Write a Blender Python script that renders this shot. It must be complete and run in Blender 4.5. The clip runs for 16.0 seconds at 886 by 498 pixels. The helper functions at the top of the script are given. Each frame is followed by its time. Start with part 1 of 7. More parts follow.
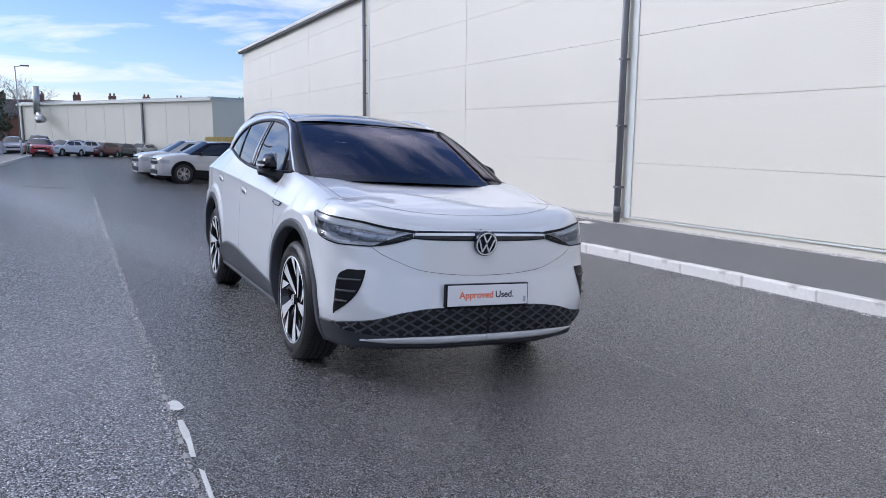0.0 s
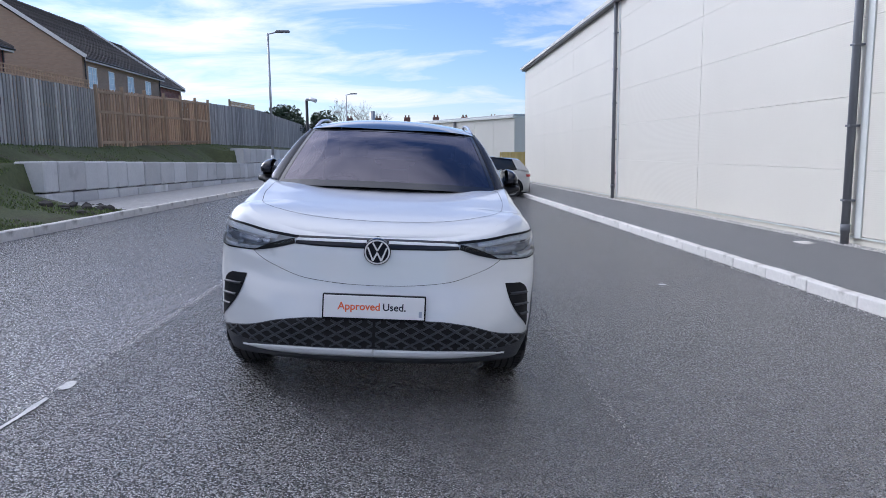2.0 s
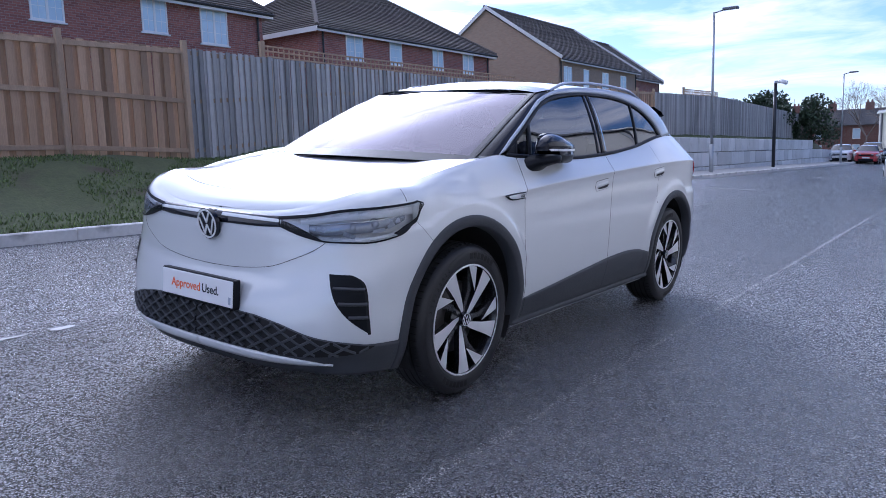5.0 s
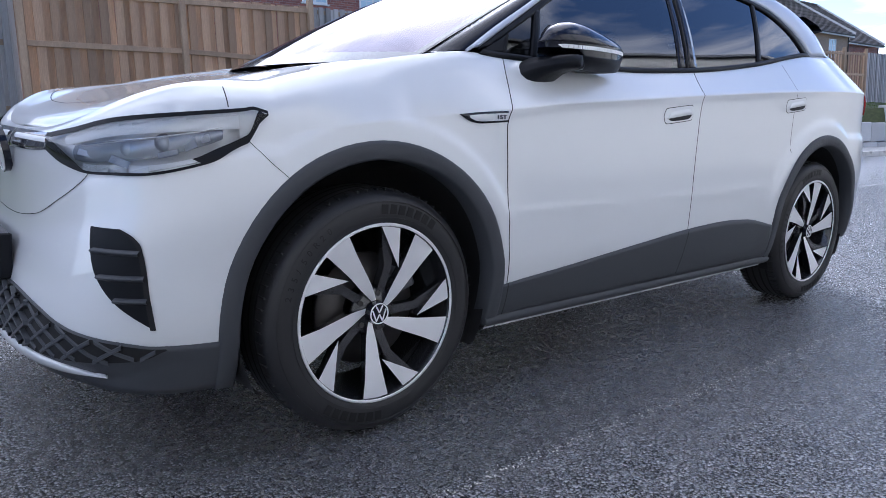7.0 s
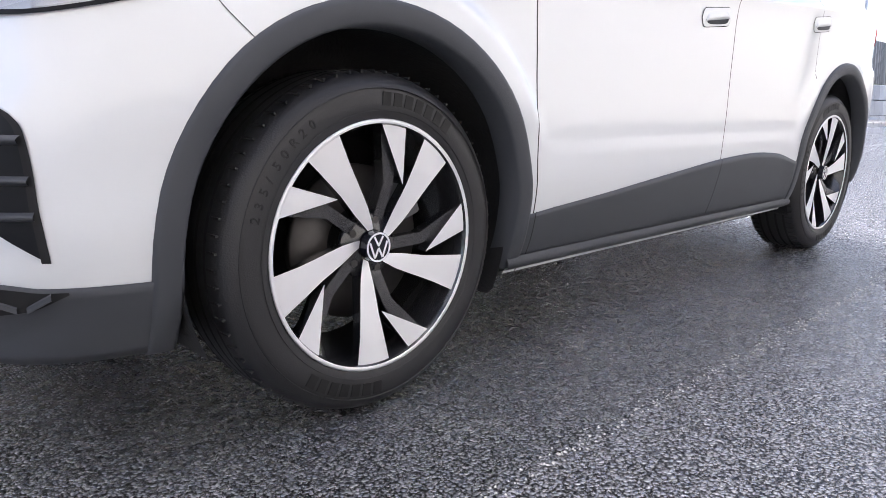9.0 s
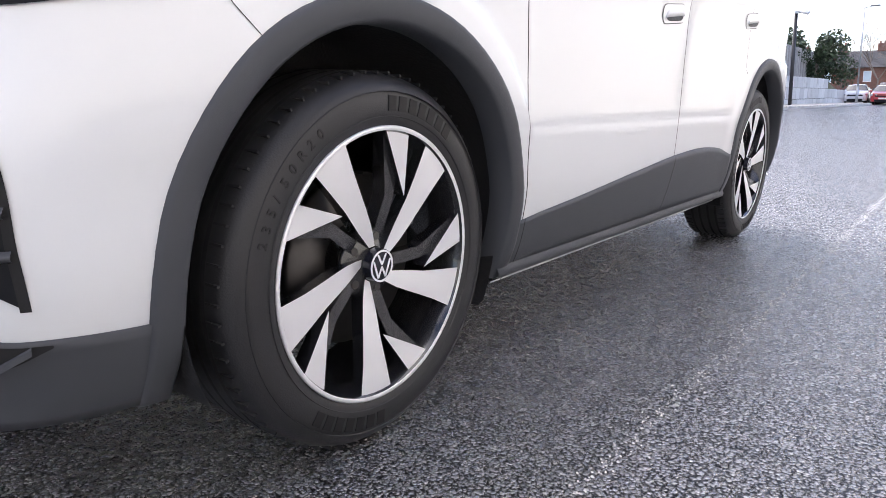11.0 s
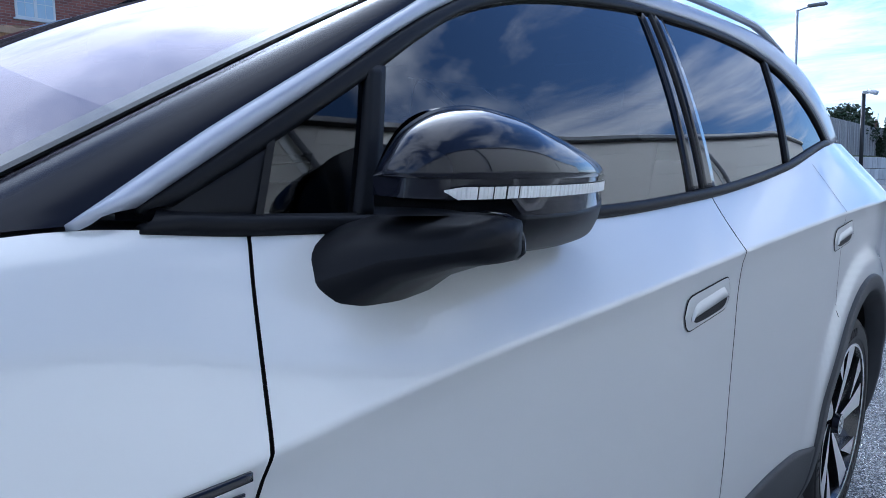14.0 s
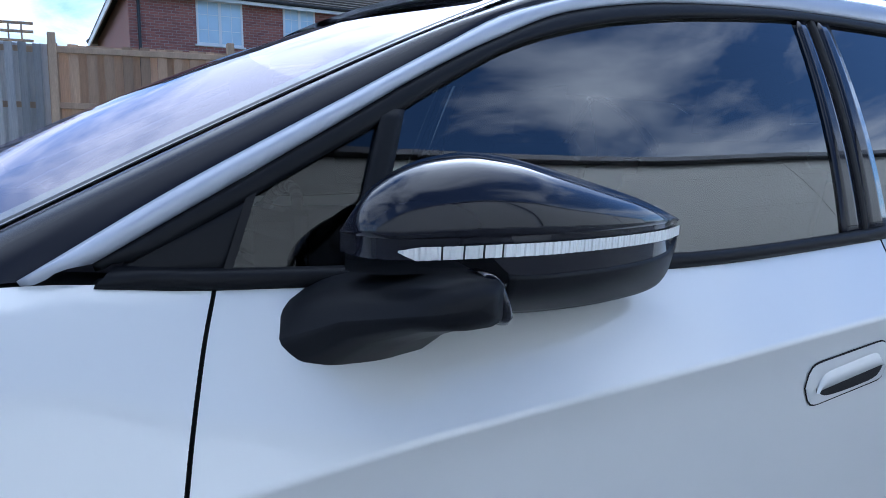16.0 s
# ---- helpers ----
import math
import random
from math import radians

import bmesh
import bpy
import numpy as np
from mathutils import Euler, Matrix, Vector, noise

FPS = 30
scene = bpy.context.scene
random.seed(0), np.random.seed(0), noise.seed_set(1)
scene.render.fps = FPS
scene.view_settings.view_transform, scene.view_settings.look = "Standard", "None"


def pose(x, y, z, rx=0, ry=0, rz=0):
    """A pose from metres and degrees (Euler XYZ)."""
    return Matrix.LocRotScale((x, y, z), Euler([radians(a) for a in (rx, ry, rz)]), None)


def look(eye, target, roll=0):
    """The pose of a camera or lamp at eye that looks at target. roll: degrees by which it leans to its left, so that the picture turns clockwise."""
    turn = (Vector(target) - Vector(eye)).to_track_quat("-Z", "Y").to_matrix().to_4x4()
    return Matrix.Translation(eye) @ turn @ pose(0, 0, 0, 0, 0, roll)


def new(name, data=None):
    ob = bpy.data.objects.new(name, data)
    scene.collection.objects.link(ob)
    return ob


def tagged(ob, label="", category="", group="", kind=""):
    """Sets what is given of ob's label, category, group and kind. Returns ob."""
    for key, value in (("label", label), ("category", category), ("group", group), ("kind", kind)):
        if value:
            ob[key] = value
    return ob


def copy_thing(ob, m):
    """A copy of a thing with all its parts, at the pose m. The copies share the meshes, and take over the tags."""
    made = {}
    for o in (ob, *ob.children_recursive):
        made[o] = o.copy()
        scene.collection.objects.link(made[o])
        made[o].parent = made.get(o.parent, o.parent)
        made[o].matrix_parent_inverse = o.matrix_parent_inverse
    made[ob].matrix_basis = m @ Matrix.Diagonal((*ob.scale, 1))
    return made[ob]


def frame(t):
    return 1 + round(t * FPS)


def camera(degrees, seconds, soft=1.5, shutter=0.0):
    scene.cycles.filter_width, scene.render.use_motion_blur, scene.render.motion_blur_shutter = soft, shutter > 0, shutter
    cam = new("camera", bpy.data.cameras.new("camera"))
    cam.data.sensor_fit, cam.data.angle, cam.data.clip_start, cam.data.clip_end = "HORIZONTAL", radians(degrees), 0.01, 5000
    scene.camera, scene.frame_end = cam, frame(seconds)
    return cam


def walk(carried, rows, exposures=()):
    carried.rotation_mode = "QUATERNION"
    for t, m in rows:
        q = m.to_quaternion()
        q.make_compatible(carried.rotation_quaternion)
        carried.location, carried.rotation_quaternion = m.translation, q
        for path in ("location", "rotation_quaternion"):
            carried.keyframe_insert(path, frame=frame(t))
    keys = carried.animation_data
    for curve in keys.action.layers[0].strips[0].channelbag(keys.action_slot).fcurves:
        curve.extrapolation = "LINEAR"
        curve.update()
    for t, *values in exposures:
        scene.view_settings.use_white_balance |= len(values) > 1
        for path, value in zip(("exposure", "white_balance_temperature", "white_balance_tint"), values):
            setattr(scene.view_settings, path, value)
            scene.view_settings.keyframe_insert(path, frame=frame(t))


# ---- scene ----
cam = camera(63.38, 16.0, soft=0.65)
PATH = [
    (0, -2.0294, -4.3291, 1.4527, 80.942, -0.489, -26.930),
    (0.5, -1.5519, -4.4509, 1.4422, 81.117, -0.151, -22.044),
    (1, -0.9574, -4.5458, 1.4194, 81.436, 0.125, -15.689),
    (1.5, -0.3639, -4.5800, 1.3913, 81.795, 0.440, -9.236),
    (2, 0.2610, -4.5747, 1.3641, 82.142, 0.720, -2.171),
    (2.5, 0.8242, -4.4704, 1.3319, 82.382, 0.919, 4.263),
    (3, 1.3959, -4.3008, 1.2755, 82.573, 1.150, 11.232),
    (3.5, 1.8758, -4.0089, 1.2519, 82.642, 1.314, 17.637),
    (4, 2.3272, -3.6384, 1.1981, 82.658, 1.479, 24.436),
    (4.5, 2.6249, -3.2242, 1.1587, 82.640, 1.603, 30.586),
    (4.7, 2.7356, -3.0488, 1.1353, 82.615, 1.681, 33.053),
    (5.2, 2.9404, -2.5841, 1.1032, 82.403, 1.678, 39.014),
    (5.75, 2.9915, -2.0353, 1.0741, 81.902, 1.477, 44.690),
    (6.3, 2.9020, -1.5474, 1.0147, 81.358, 1.298, 48.748),
    (6.8, 2.7354, -1.2439, 0.9026, 81.032, 1.355, 50.431),
    (7, 2.6632, -1.1451, 0.8277, 81.229, 1.617, 51.044),
    (7.5, 2.4610, -0.9504, 0.6930, 80.780, 1.669, 51.186),
    (8, 2.3102, -0.8884, 0.6273, 80.172, 1.530, 49.872),
    (8.5, 2.2040, -0.9163, 0.6085, 80.016, 1.608, 47.830),
    (9.1, 2.0878, -0.9672, 0.5792, 79.676, 1.625, 45.026),
    (9.75, 1.9848, -1.0327, 0.5528, 79.106, 1.536, 41.625),
    (10.4, 1.9013, -1.0637, 0.5635, 78.545, 1.436, 38.536),
    (11, 1.8380, -1.0215, 0.6346, 78.231, 1.423, 36.574),
    (11.5, 1.7899, -0.9474, 0.7258, 78.102, 1.467, 35.456),
    (12, 1.6940, -0.6756, 0.8904, 78.444, 1.295, 34.648),
    (12.5, 1.5882, -0.4271, 0.9951, 79.462, 1.197, 34.529),
    (13, 1.4984, -0.1666, 1.0817, 81.286, 1.486, 35.438),
    (13.5, 1.4552, 0.0511, 1.1251, 82.671, 1.299, 37.439),
    (14, 1.4507, 0.1853, 1.1419, 83.847, 1.254, 41.087),
    (14.5, 1.4448, 0.2833, 1.1534, 84.381, 1.124, 45.231),
    (15, 1.4685, 0.3316, 1.1604, 84.797, 1.158, 50.060),
    (15.5, 1.5123, 0.3738, 1.1717, 84.913, 1.088, 54.683),
    (16, 1.5668, 0.4163, 1.1796, 85.061, 1.072, 59.553),
]

# stops, white balance in kelvin, tint: the camera opens up and warms at the wheel
EXPOSURES = [(0, 0.1, 5950, 11), (2.5, 0.06, 5850, 11), (4.5, 0.14, 5350, 18), (7.0, 0.65, 5700, 11), (8.0, 1.2, 6250, 13), (8.5, 1.43, 6500, 13), (11.0, 1.45, 6700, 14), (11.5, 1.42, 6700, 14), (12.0, 1.16, 6350, 13), (12.5, 0.93, 5750, 10), (13.0, 0.52, 5400, 9), (13.5, 0.38, 5300, 7), (14.5, 0.42, 5250, 5), (16, 0.54, 5200, 4)]
walk(cam, [(t, pose(x, y, z, rx, ry, rz)) for t, x, y, z, rx, ry, rz in PATH], EXPOSURES)

# ---- sky, sun ----
SUN_ELEVATION, SUN_AZIMUTH = 27.0, 46.0     # azimuth: degrees from +y towards -x
world = bpy.data.worlds.new("sky")
scene.world = world
world.use_nodes = True
wt = world.node_tree
wt.nodes.clear()
w_out = wt.nodes.new("ShaderNodeOutputWorld")
w_bg = wt.nodes.new("ShaderNodeBackground")
w_sky = wt.nodes.new("ShaderNodeTexSky")
w_sky.sky_type = "NISHITA"
w_sky.sun_disc = False
w_sky.sun_elevation = radians(SUN_ELEVATION)
w_sky.sun_rotation = radians(-SUN_AZIMUTH)
w_sky.air_density, w_sky.dust_density, w_sky.ozone_density = 1.0, 0.25, 2.4
w_bg.inputs["Strength"].default_value = 0.15
# broken cloud, denser low down, on a plane overhead
w_co = wt.nodes.new("ShaderNodeTexCoord")
w_sep = wt.nodes.new("ShaderNodeSeparateXYZ")
wt.links.new(w_co.outputs["Generated"], w_sep.inputs[0])


def w_math(op, a, b=None, clamp=False):
    n = wt.nodes.new("ShaderNodeMath")
    n.operation, n.use_clamp = op, clamp
    for k, v in enumerate((a, b)):
        if v is None:
            continue
        if isinstance(v, (int, float)):
            n.inputs[k].default_value = v
        else:
            wt.links.new(v, n.inputs[k])
    return n.outputs[0]


w_h = w_math("ADD", w_math("MAXIMUM", w_sep.outputs[2], 0.0), 0.12)
w_comb = wt.nodes.new("ShaderNodeCombineXYZ")
wt.links.new(w_math("DIVIDE", w_sep.outputs[0], w_h), w_comb.inputs[0])
wt.links.new(w_math("DIVIDE", w_sep.outputs[1], w_h), w_comb.inputs[1])
w_map = wt.nodes.new("ShaderNodeMapping")
w_map.inputs["Location"].default_value = (3.1, 1.7, 0.0)
w_map.inputs["Rotation"].default_value = (0, 0, radians(25))
w_map.inputs["Scale"].default_value = (0.85, 1.15, 1.0)
wt.links.new(w_comb.outputs[0], w_map.inputs[0])
w_noise = wt.nodes.new("ShaderNodeTexNoise")
w_noise.inputs["Scale"].default_value = 1.15
w_noise.inputs["Detail"].default_value = 9.0
w_noise.inputs["Roughness"].default_value = 0.58
w_noise.inputs["Distortion"].default_value = 0.5
wt.links.new(w_map.outputs[0], w_noise.inputs[0])
# thicker cloud towards the houses, where the sun stands
w_side = w_math("MULTIPLY_ADD", w_sep.outputs[0], -0.10)
w_side.node.inputs[2].default_value = 0.0
w_mask = w_math("MULTIPLY", w_math("SUBTRACT", w_math("ADD", w_math("ADD", w_noise.outputs[0], w_side), w_math("MULTIPLY", w_h, 0.08)), 0.475), 5.0, True)
w_cloud = wt.nodes.new("ShaderNodeMix")
w_cloud.data_type = "RGBA"
# cloud glows round the hidden sun
w_dot = wt.nodes.new("ShaderNodeVectorMath")
w_dot.operation = "DOT_PRODUCT"
wt.links.new(w_co.outputs["Generated"], w_dot.inputs[0])
w_dot.inputs[1].default_value = (-math.sin(radians(SUN_AZIMUTH)) * math.cos(radians(SUN_ELEVATION)), math.cos(radians(SUN_AZIMUTH)) * math.cos(radians(SUN_ELEVATION)), math.sin(radians(SUN_ELEVATION)))
w_near = w_math("MAXIMUM", w_dot.outputs["Value"], 0.0)
w_glow = w_math("ADD", w_math("MULTIPLY", w_math("POWER", w_near, 6.0), 0.5), w_math("MULTIPLY", w_math("POWER", w_near, 60.0), 22.0))
# a clouded sky is brighter overhead than along the horizon
w_glow = w_math("ADD", w_glow, w_math("MULTIPLY_ADD", w_math("MAXIMUM", w_sep.outputs[2], 0.0), 0.55))
w_glow.node.inputs[1].links[0].from_node.inputs[2].default_value = 0.82
w_white = wt.nodes.new("ShaderNodeVectorMath")
w_white.operation = "SCALE"
w_white.inputs[0].default_value = (7.4, 7.3, 7.8)
wt.links.new(w_glow, w_white.inputs["Scale"])
wt.links.new(w_white.outputs[0], w_cloud.inputs["B"])
w_blue = wt.nodes.new("ShaderNodeVectorMath")
w_blue.operation = "MULTIPLY"
w_blue.inputs[1].default_value = (0.66, 0.70, 0.86)
wt.links.new(w_sky.outputs[0], w_blue.inputs[0])
wt.links.new(w_blue.outputs[0], w_cloud.inputs["A"])
wt.links.new(w_math("MAXIMUM", w_math("MULTIPLY", w_mask, 0.92), w_math("POWER", w_near, 40.0)), w_cloud.inputs["Factor"])
wt.links.new(w_cloud.outputs["Result"], w_bg.inputs[0])
wt.links.new(w_bg.outputs[0], w_out.inputs[0])

sun = new("sun", bpy.data.lights.new("sun", "SUN"))
sun.data.energy, sun.data.angle, sun.data.color = 0.25, radians(60.0), (1.0, 0.95, 0.88)
_a, _e = radians(SUN_AZIMUTH), radians(SUN_ELEVATION)
sun.matrix_world = look((-math.sin(_a) * math.cos(_e) * 50, math.cos(_a) * math.cos(_e) * 50, math.sin(_e) * 50), (0, 0, 0))

# ---- materials ----
def material(name, color, rough=0.6, metal=0.0, var=0.0, scale=6.0, bump=0.0, bump_scale=60.0, coat=0.0, spec=0.5, fine=0.0,
             island=0.0, each=0.0, stain=None, stretch=(1, 1, 1), emit=0.0, trans=0.0, rough_var=0.0):
    """A surface with variation at two scales (var at scale, fine at ten times that), relief, and optional variation by piece."""
    m = bpy.data.materials.new(name)
    m.use_nodes = True
    t = m.node_tree
    b = t.nodes["Principled BSDF"]
    b.inputs["Roughness"].default_value = rough
    b.inputs["Metallic"].default_value = metal
    b.inputs["Coat Weight"].default_value = coat
    b.inputs["Coat Roughness"].default_value = 0.03
    b.inputs["Specular IOR Level"].default_value = spec
    b.inputs["Transmission Weight"].default_value = trans
    b.inputs["Base Color"].default_value = (*color, 1)
    if emit:
        b.inputs["Emission Color"].default_value = (*color, 1)
        b.inputs["Emission Strength"].default_value = emit
    if not (var or fine or bump or island or each or stain):
        return m
    co = t.nodes.new("ShaderNodeTexCoord")
    mp = t.nodes.new("ShaderNodeMapping")
    mp.inputs["Scale"].default_value = stretch
    t.links.new(co.outputs["Object"], mp.inputs[0])

    def noise_at(s, detail=5.0):
        n = t.nodes.new("ShaderNodeTexNoise")
        n.inputs["Scale"].default_value, n.inputs["Detail"].default_value = s, detail
        t.links.new(mp.outputs[0], n.inputs[0])
        return n.outputs[0]

    def calc(op, a, k, c=0.0):
        n = t.nodes.new("ShaderNodeMath")
        n.operation = op
        t.links.new(a, n.inputs[0])
        if isinstance(k, float):
            n.inputs[1].default_value = k
        else:
            t.links.new(k, n.inputs[1])
        n.inputs[2].default_value = c
        return n.outputs[0]

    value = None
    for amount, source in ((var, lambda: noise_at(scale)), (fine, lambda: noise_at(scale * 11, 3.0)),
                           (island, lambda: t.nodes.new("ShaderNodeNewGeometry").outputs["Random Per Island"]),
                           (each, lambda: t.nodes.new("ShaderNodeObjectInfo").outputs["Random"])):
        if amount:
            v = calc("MULTIPLY_ADD", source(), 2.0 * amount, 1.0 - amount)
            value = v if value is None else calc("MULTIPLY", value, v)
    out = None
    if value is not None:
        mul = t.nodes.new("ShaderNodeVectorMath")
        mul.operation = "SCALE"
        mul.inputs[0].default_value = color
        t.links.new(value, mul.inputs["Scale"])
        out = mul.outputs[0]
    if stain:
        s_color, s_scale, s_cut, s_mix = stain
        mix = t.nodes.new("ShaderNodeMix")
        mix.data_type = "RGBA"
        mix.inputs["A"].default_value = (*color, 1)
        mix.inputs["B"].default_value = (*s_color, 1)
        if out is not None:
            t.links.new(out, mix.inputs["A"])
        n = t.nodes.new("ShaderNodeMath")
        n.operation, n.use_clamp = "MULTIPLY_ADD", True
        t.links.new(noise_at(s_scale, 6.0), n.inputs[0])
        n.inputs[1].default_value, n.inputs[2].default_value = 6.0 * s_mix, -6.0 * s_cut * s_mix
        t.links.new(n.outputs[0], mix.inputs["Factor"])
        out = mix.outputs["Result"]
    if out is not None:
        t.links.new(out, b.inputs["Base Color"])
    if rough_var:
        t.links.new(calc("MULTIPLY_ADD", noise_at(scale * 1.7), 2.0 * rough_var, rough - rough_var), b.inputs["Roughness"])
    if bump:
        bp = t.nodes.new("ShaderNodeBump")
        bp.inputs["Strength"].default_value = min(1.0, bump)
        bp.inputs["Distance"].default_value = 0.01
        t.links.new(noise_at(bump_scale, 4.0), bp.inputs["Height"])
        t.links.new(bp.outputs[0], b.inputs["Normal"])
    return m


def asphalt_material(name, color, stone, rough, bump, patch=0.25, depth=0.0052):
    """Rolled asphalt: rounded stones of two sizes standing in dark binder, each at its own height and tilt, dustier or damper in patches."""
    m = material(name, color, rough)
    t = m.node_tree
    b = t.nodes["Principled BSDF"]
    b.inputs["IOR"].default_value = 2.5
    co = t.nodes.new("ShaderNodeTexCoord")

    def tex(kind, scale, detail=0.0, source=None):
        n = t.nodes.new(kind)
        n.inputs["Scale"].default_value = scale
        if kind == "ShaderNodeTexNoise":
            n.inputs["Detail"].default_value = detail
        else:
            n.voronoi_dimensions = "2D"
        t.links.new(source or co.outputs["Object"], n.inputs["Vector"])
        return n

    def calc(op, a, k, c=0.0, clamp=False):
        n = t.nodes.new("ShaderNodeMath")
        n.operation, n.use_clamp = op, clamp
        t.links.new(a, n.inputs[0])
        if isinstance(k, (int, float)):
            n.inputs[1].default_value = k
        else:
            t.links.new(k, n.inputs[1])
        n.inputs[2].default_value = c
        return n.outputs[0]

    def vec(op, a, k):
        n = t.nodes.new("ShaderNodeVectorMath")
        n.operation = op
        t.links.new(a, n.inputs[0])
        if isinstance(k, tuple):
            n.inputs[1].default_value = k
        else:
            t.links.new(k, n.inputs[1])
        return n

    def stones(scale, lift):
        """Rounded stones: height by the distance from the middle, the stone's own level and tilt; and its random colour."""
        wob = tex("ShaderNodeTexNoise", scale * 0.8, 3.0)
        warp = t.nodes.new("ShaderNodeVectorMath")
        warp.operation = "MULTIPLY_ADD"
        t.links.new(wob.outputs["Color"], warp.inputs[0])
        warp.inputs[1].default_value = (0.9 / scale, 0.9 / scale, 0)
        t.links.new(co.outputs["Object"], warp.inputs[2])
        cells = tex("ShaderNodeTexVoronoi", scale, source=warp.outputs[0])
        sep = t.nodes.new("ShaderNodeSeparateColor")
        t.links.new(cells.outputs["Color"], sep.inputs[0])
        d = cells.outputs["Distance"]
        dome = calc("SUBTRACT", calc("MULTIPLY_ADD", sep.outputs[2], 0.55, lift), calc("MULTIPLY", calc("MULTIPLY", d, d), 2.3), clamp=True)
        tilt = vec("DOT_PRODUCT", vec("SUBTRACT", warp.outputs[0], cells.outputs["Position"]).outputs[0], vec("SUBTRACT", cells.outputs["Color"], (0.5, 0.5, 0.5)).outputs[0])
        return dome, calc("MULTIPLY", tilt.outputs["Value"], scale * 0.55), sep

    dome, tilt, sep = stones(stone, 0.42)
    dome2, tilt2, _ = stones(stone * 1.9, 0.12)
    grit = tex("ShaderNodeTexNoise", stone * 4.0, 3.0)
    broad = tex("ShaderNodeTexNoise", 0.55, 5.0)
    clump = tex("ShaderNodeTexNoise", stone * 0.22, 3.0)
    height = calc("MAXIMUM", dome, dome2)
    cover = calc("MULTIPLY_ADD", height, 3.0, -0.42, True)
    tone = calc("MULTIPLY", calc("MULTIPLY_ADD", calc("POWER", sep.outputs[0], 2.0), 1.1, 0.55), calc("MULTIPLY_ADD", broad.outputs[0], 2 * patch, 1 - patch))
    tone = calc("MULTIPLY", tone, calc("MAXIMUM", calc("MULTIPLY_ADD", clump.outputs[0], 3.6, -0.8), 0.15))
    tone = calc("MULTIPLY", calc("MULTIPLY", tone, calc("MULTIPLY_ADD", grit.outputs[0], 1.6, 0.2)), calc("MULTIPLY_ADD", cover, 0.96, 0.04))
    mul = t.nodes.new("ShaderNodeVectorMath")
    mul.operation = "SCALE"
    mul.inputs[0].default_value = color
    t.links.new(tone, mul.inputs["Scale"])
    t.links.new(mul.outputs[0], b.inputs["Base Color"])
    t.links.new(calc("MULTIPLY_ADD", sep.outputs[1], 0.22, rough - 0.08), b.inputs["Roughness"])
    t.links.new(calc("MULTIPLY_ADD", cover, 0.95, 0.05), b.inputs["Specular IOR Level"])
    bp = t.nodes.new("ShaderNodeBump")
    bp.inputs["Strength"].default_value, bp.inputs["Distance"].default_value = bump, depth
    lumps = calc("ADD", height, calc("MULTIPLY", calc("ADD", tilt, tilt2), 0.5))
    t.links.new(calc("ADD", lumps, calc("MULTIPLY", grit.outputs[0], 0.12)), bp.inputs["Height"])
    t.links.new(bp.outputs[0], b.inputs["Normal"])
    return m


def brick_material(name, a, b_, mortar, metres=0.225):
    """Brickwork by the metre, in the plane of the wall (horizontal run and height)."""
    m = material(name, a, 0.85)
    t = m.node_tree
    b = t.nodes["Principled BSDF"]
    co = t.nodes.new("ShaderNodeTexCoord")
    sp = t.nodes.new("ShaderNodeSeparateXYZ")
    t.links.new(co.outputs["Object"], sp.inputs[0])
    ad = t.nodes.new("ShaderNodeMath")
    t.links.new(sp.outputs[0], ad.inputs[0])
    t.links.new(sp.outputs[1], ad.inputs[1])
    cb = t.nodes.new("ShaderNodeCombineXYZ")
    t.links.new(ad.outputs[0], cb.inputs[0])
    t.links.new(sp.outputs[2], cb.inputs[1])
    br = t.nodes.new("ShaderNodeTexBrick")
    br.inputs["Scale"].default_value = 1.0
    br.inputs["Brick Width"].default_value = metres
    br.inputs["Row Height"].default_value = 0.075
    br.inputs["Mortar Size"].default_value = 0.006
    br.inputs["Color1"].default_value = (*a, 1)
    br.inputs["Color2"].default_value = (*b_, 1)
    br.inputs["Mortar"].default_value = (*mortar, 1)
    t.links.new(cb.outputs[0], br.inputs[0])
    ns = t.nodes.new("ShaderNodeTexNoise")
    ns.inputs["Scale"].default_value = 1.3
    t.links.new(co.outputs["Object"], ns.inputs[0])
    mx = t.nodes.new("ShaderNodeMix")
    mx.data_type, mx.blend_type = "RGBA", "MULTIPLY"
    mx.inputs["Factor"].default_value = 0.5
    t.links.new(br.outputs[0], mx.inputs["A"])
    t.links.new(ns.outputs["Color"], mx.inputs["B"])
    t.links.new(br.outputs[0], b.inputs["Base Color"])
    bp = t.nodes.new("ShaderNodeBump")
    bp.inputs["Strength"].default_value, bp.inputs["Distance"].default_value = 0.5, 0.01
    bp.invert = True
    t.links.new(br.outputs[1], bp.inputs["Height"])
    t.links.new(bp.outputs[0], b.inputs["Normal"])
    return m


def cladding_material(name, color, pitch):
    """Micro-ribbed metal panel: fine horizontal ribs."""
    m = material(name, color, 0.45, 0.0, var=0.04, scale=0.5)
    t = m.node_tree
    b = t.nodes["Principled BSDF"]
    co = t.nodes.new("ShaderNodeTexCoord")
    wv = t.nodes.new("ShaderNodeTexWave")
    wv.bands_direction = "Z"
    wv.inputs["Scale"].default_value = 0.314 / pitch
    t.links.new(co.outputs["Object"], wv.inputs[0])
    bp = t.nodes.new("ShaderNodeBump")
    bp.inputs["Strength"].default_value, bp.inputs["Distance"].default_value = 0.28, 0.003
    t.links.new(wv.outputs[1], bp.inputs["Height"])
    t.links.new(bp.outputs[0], b.inputs["Normal"])
    return m


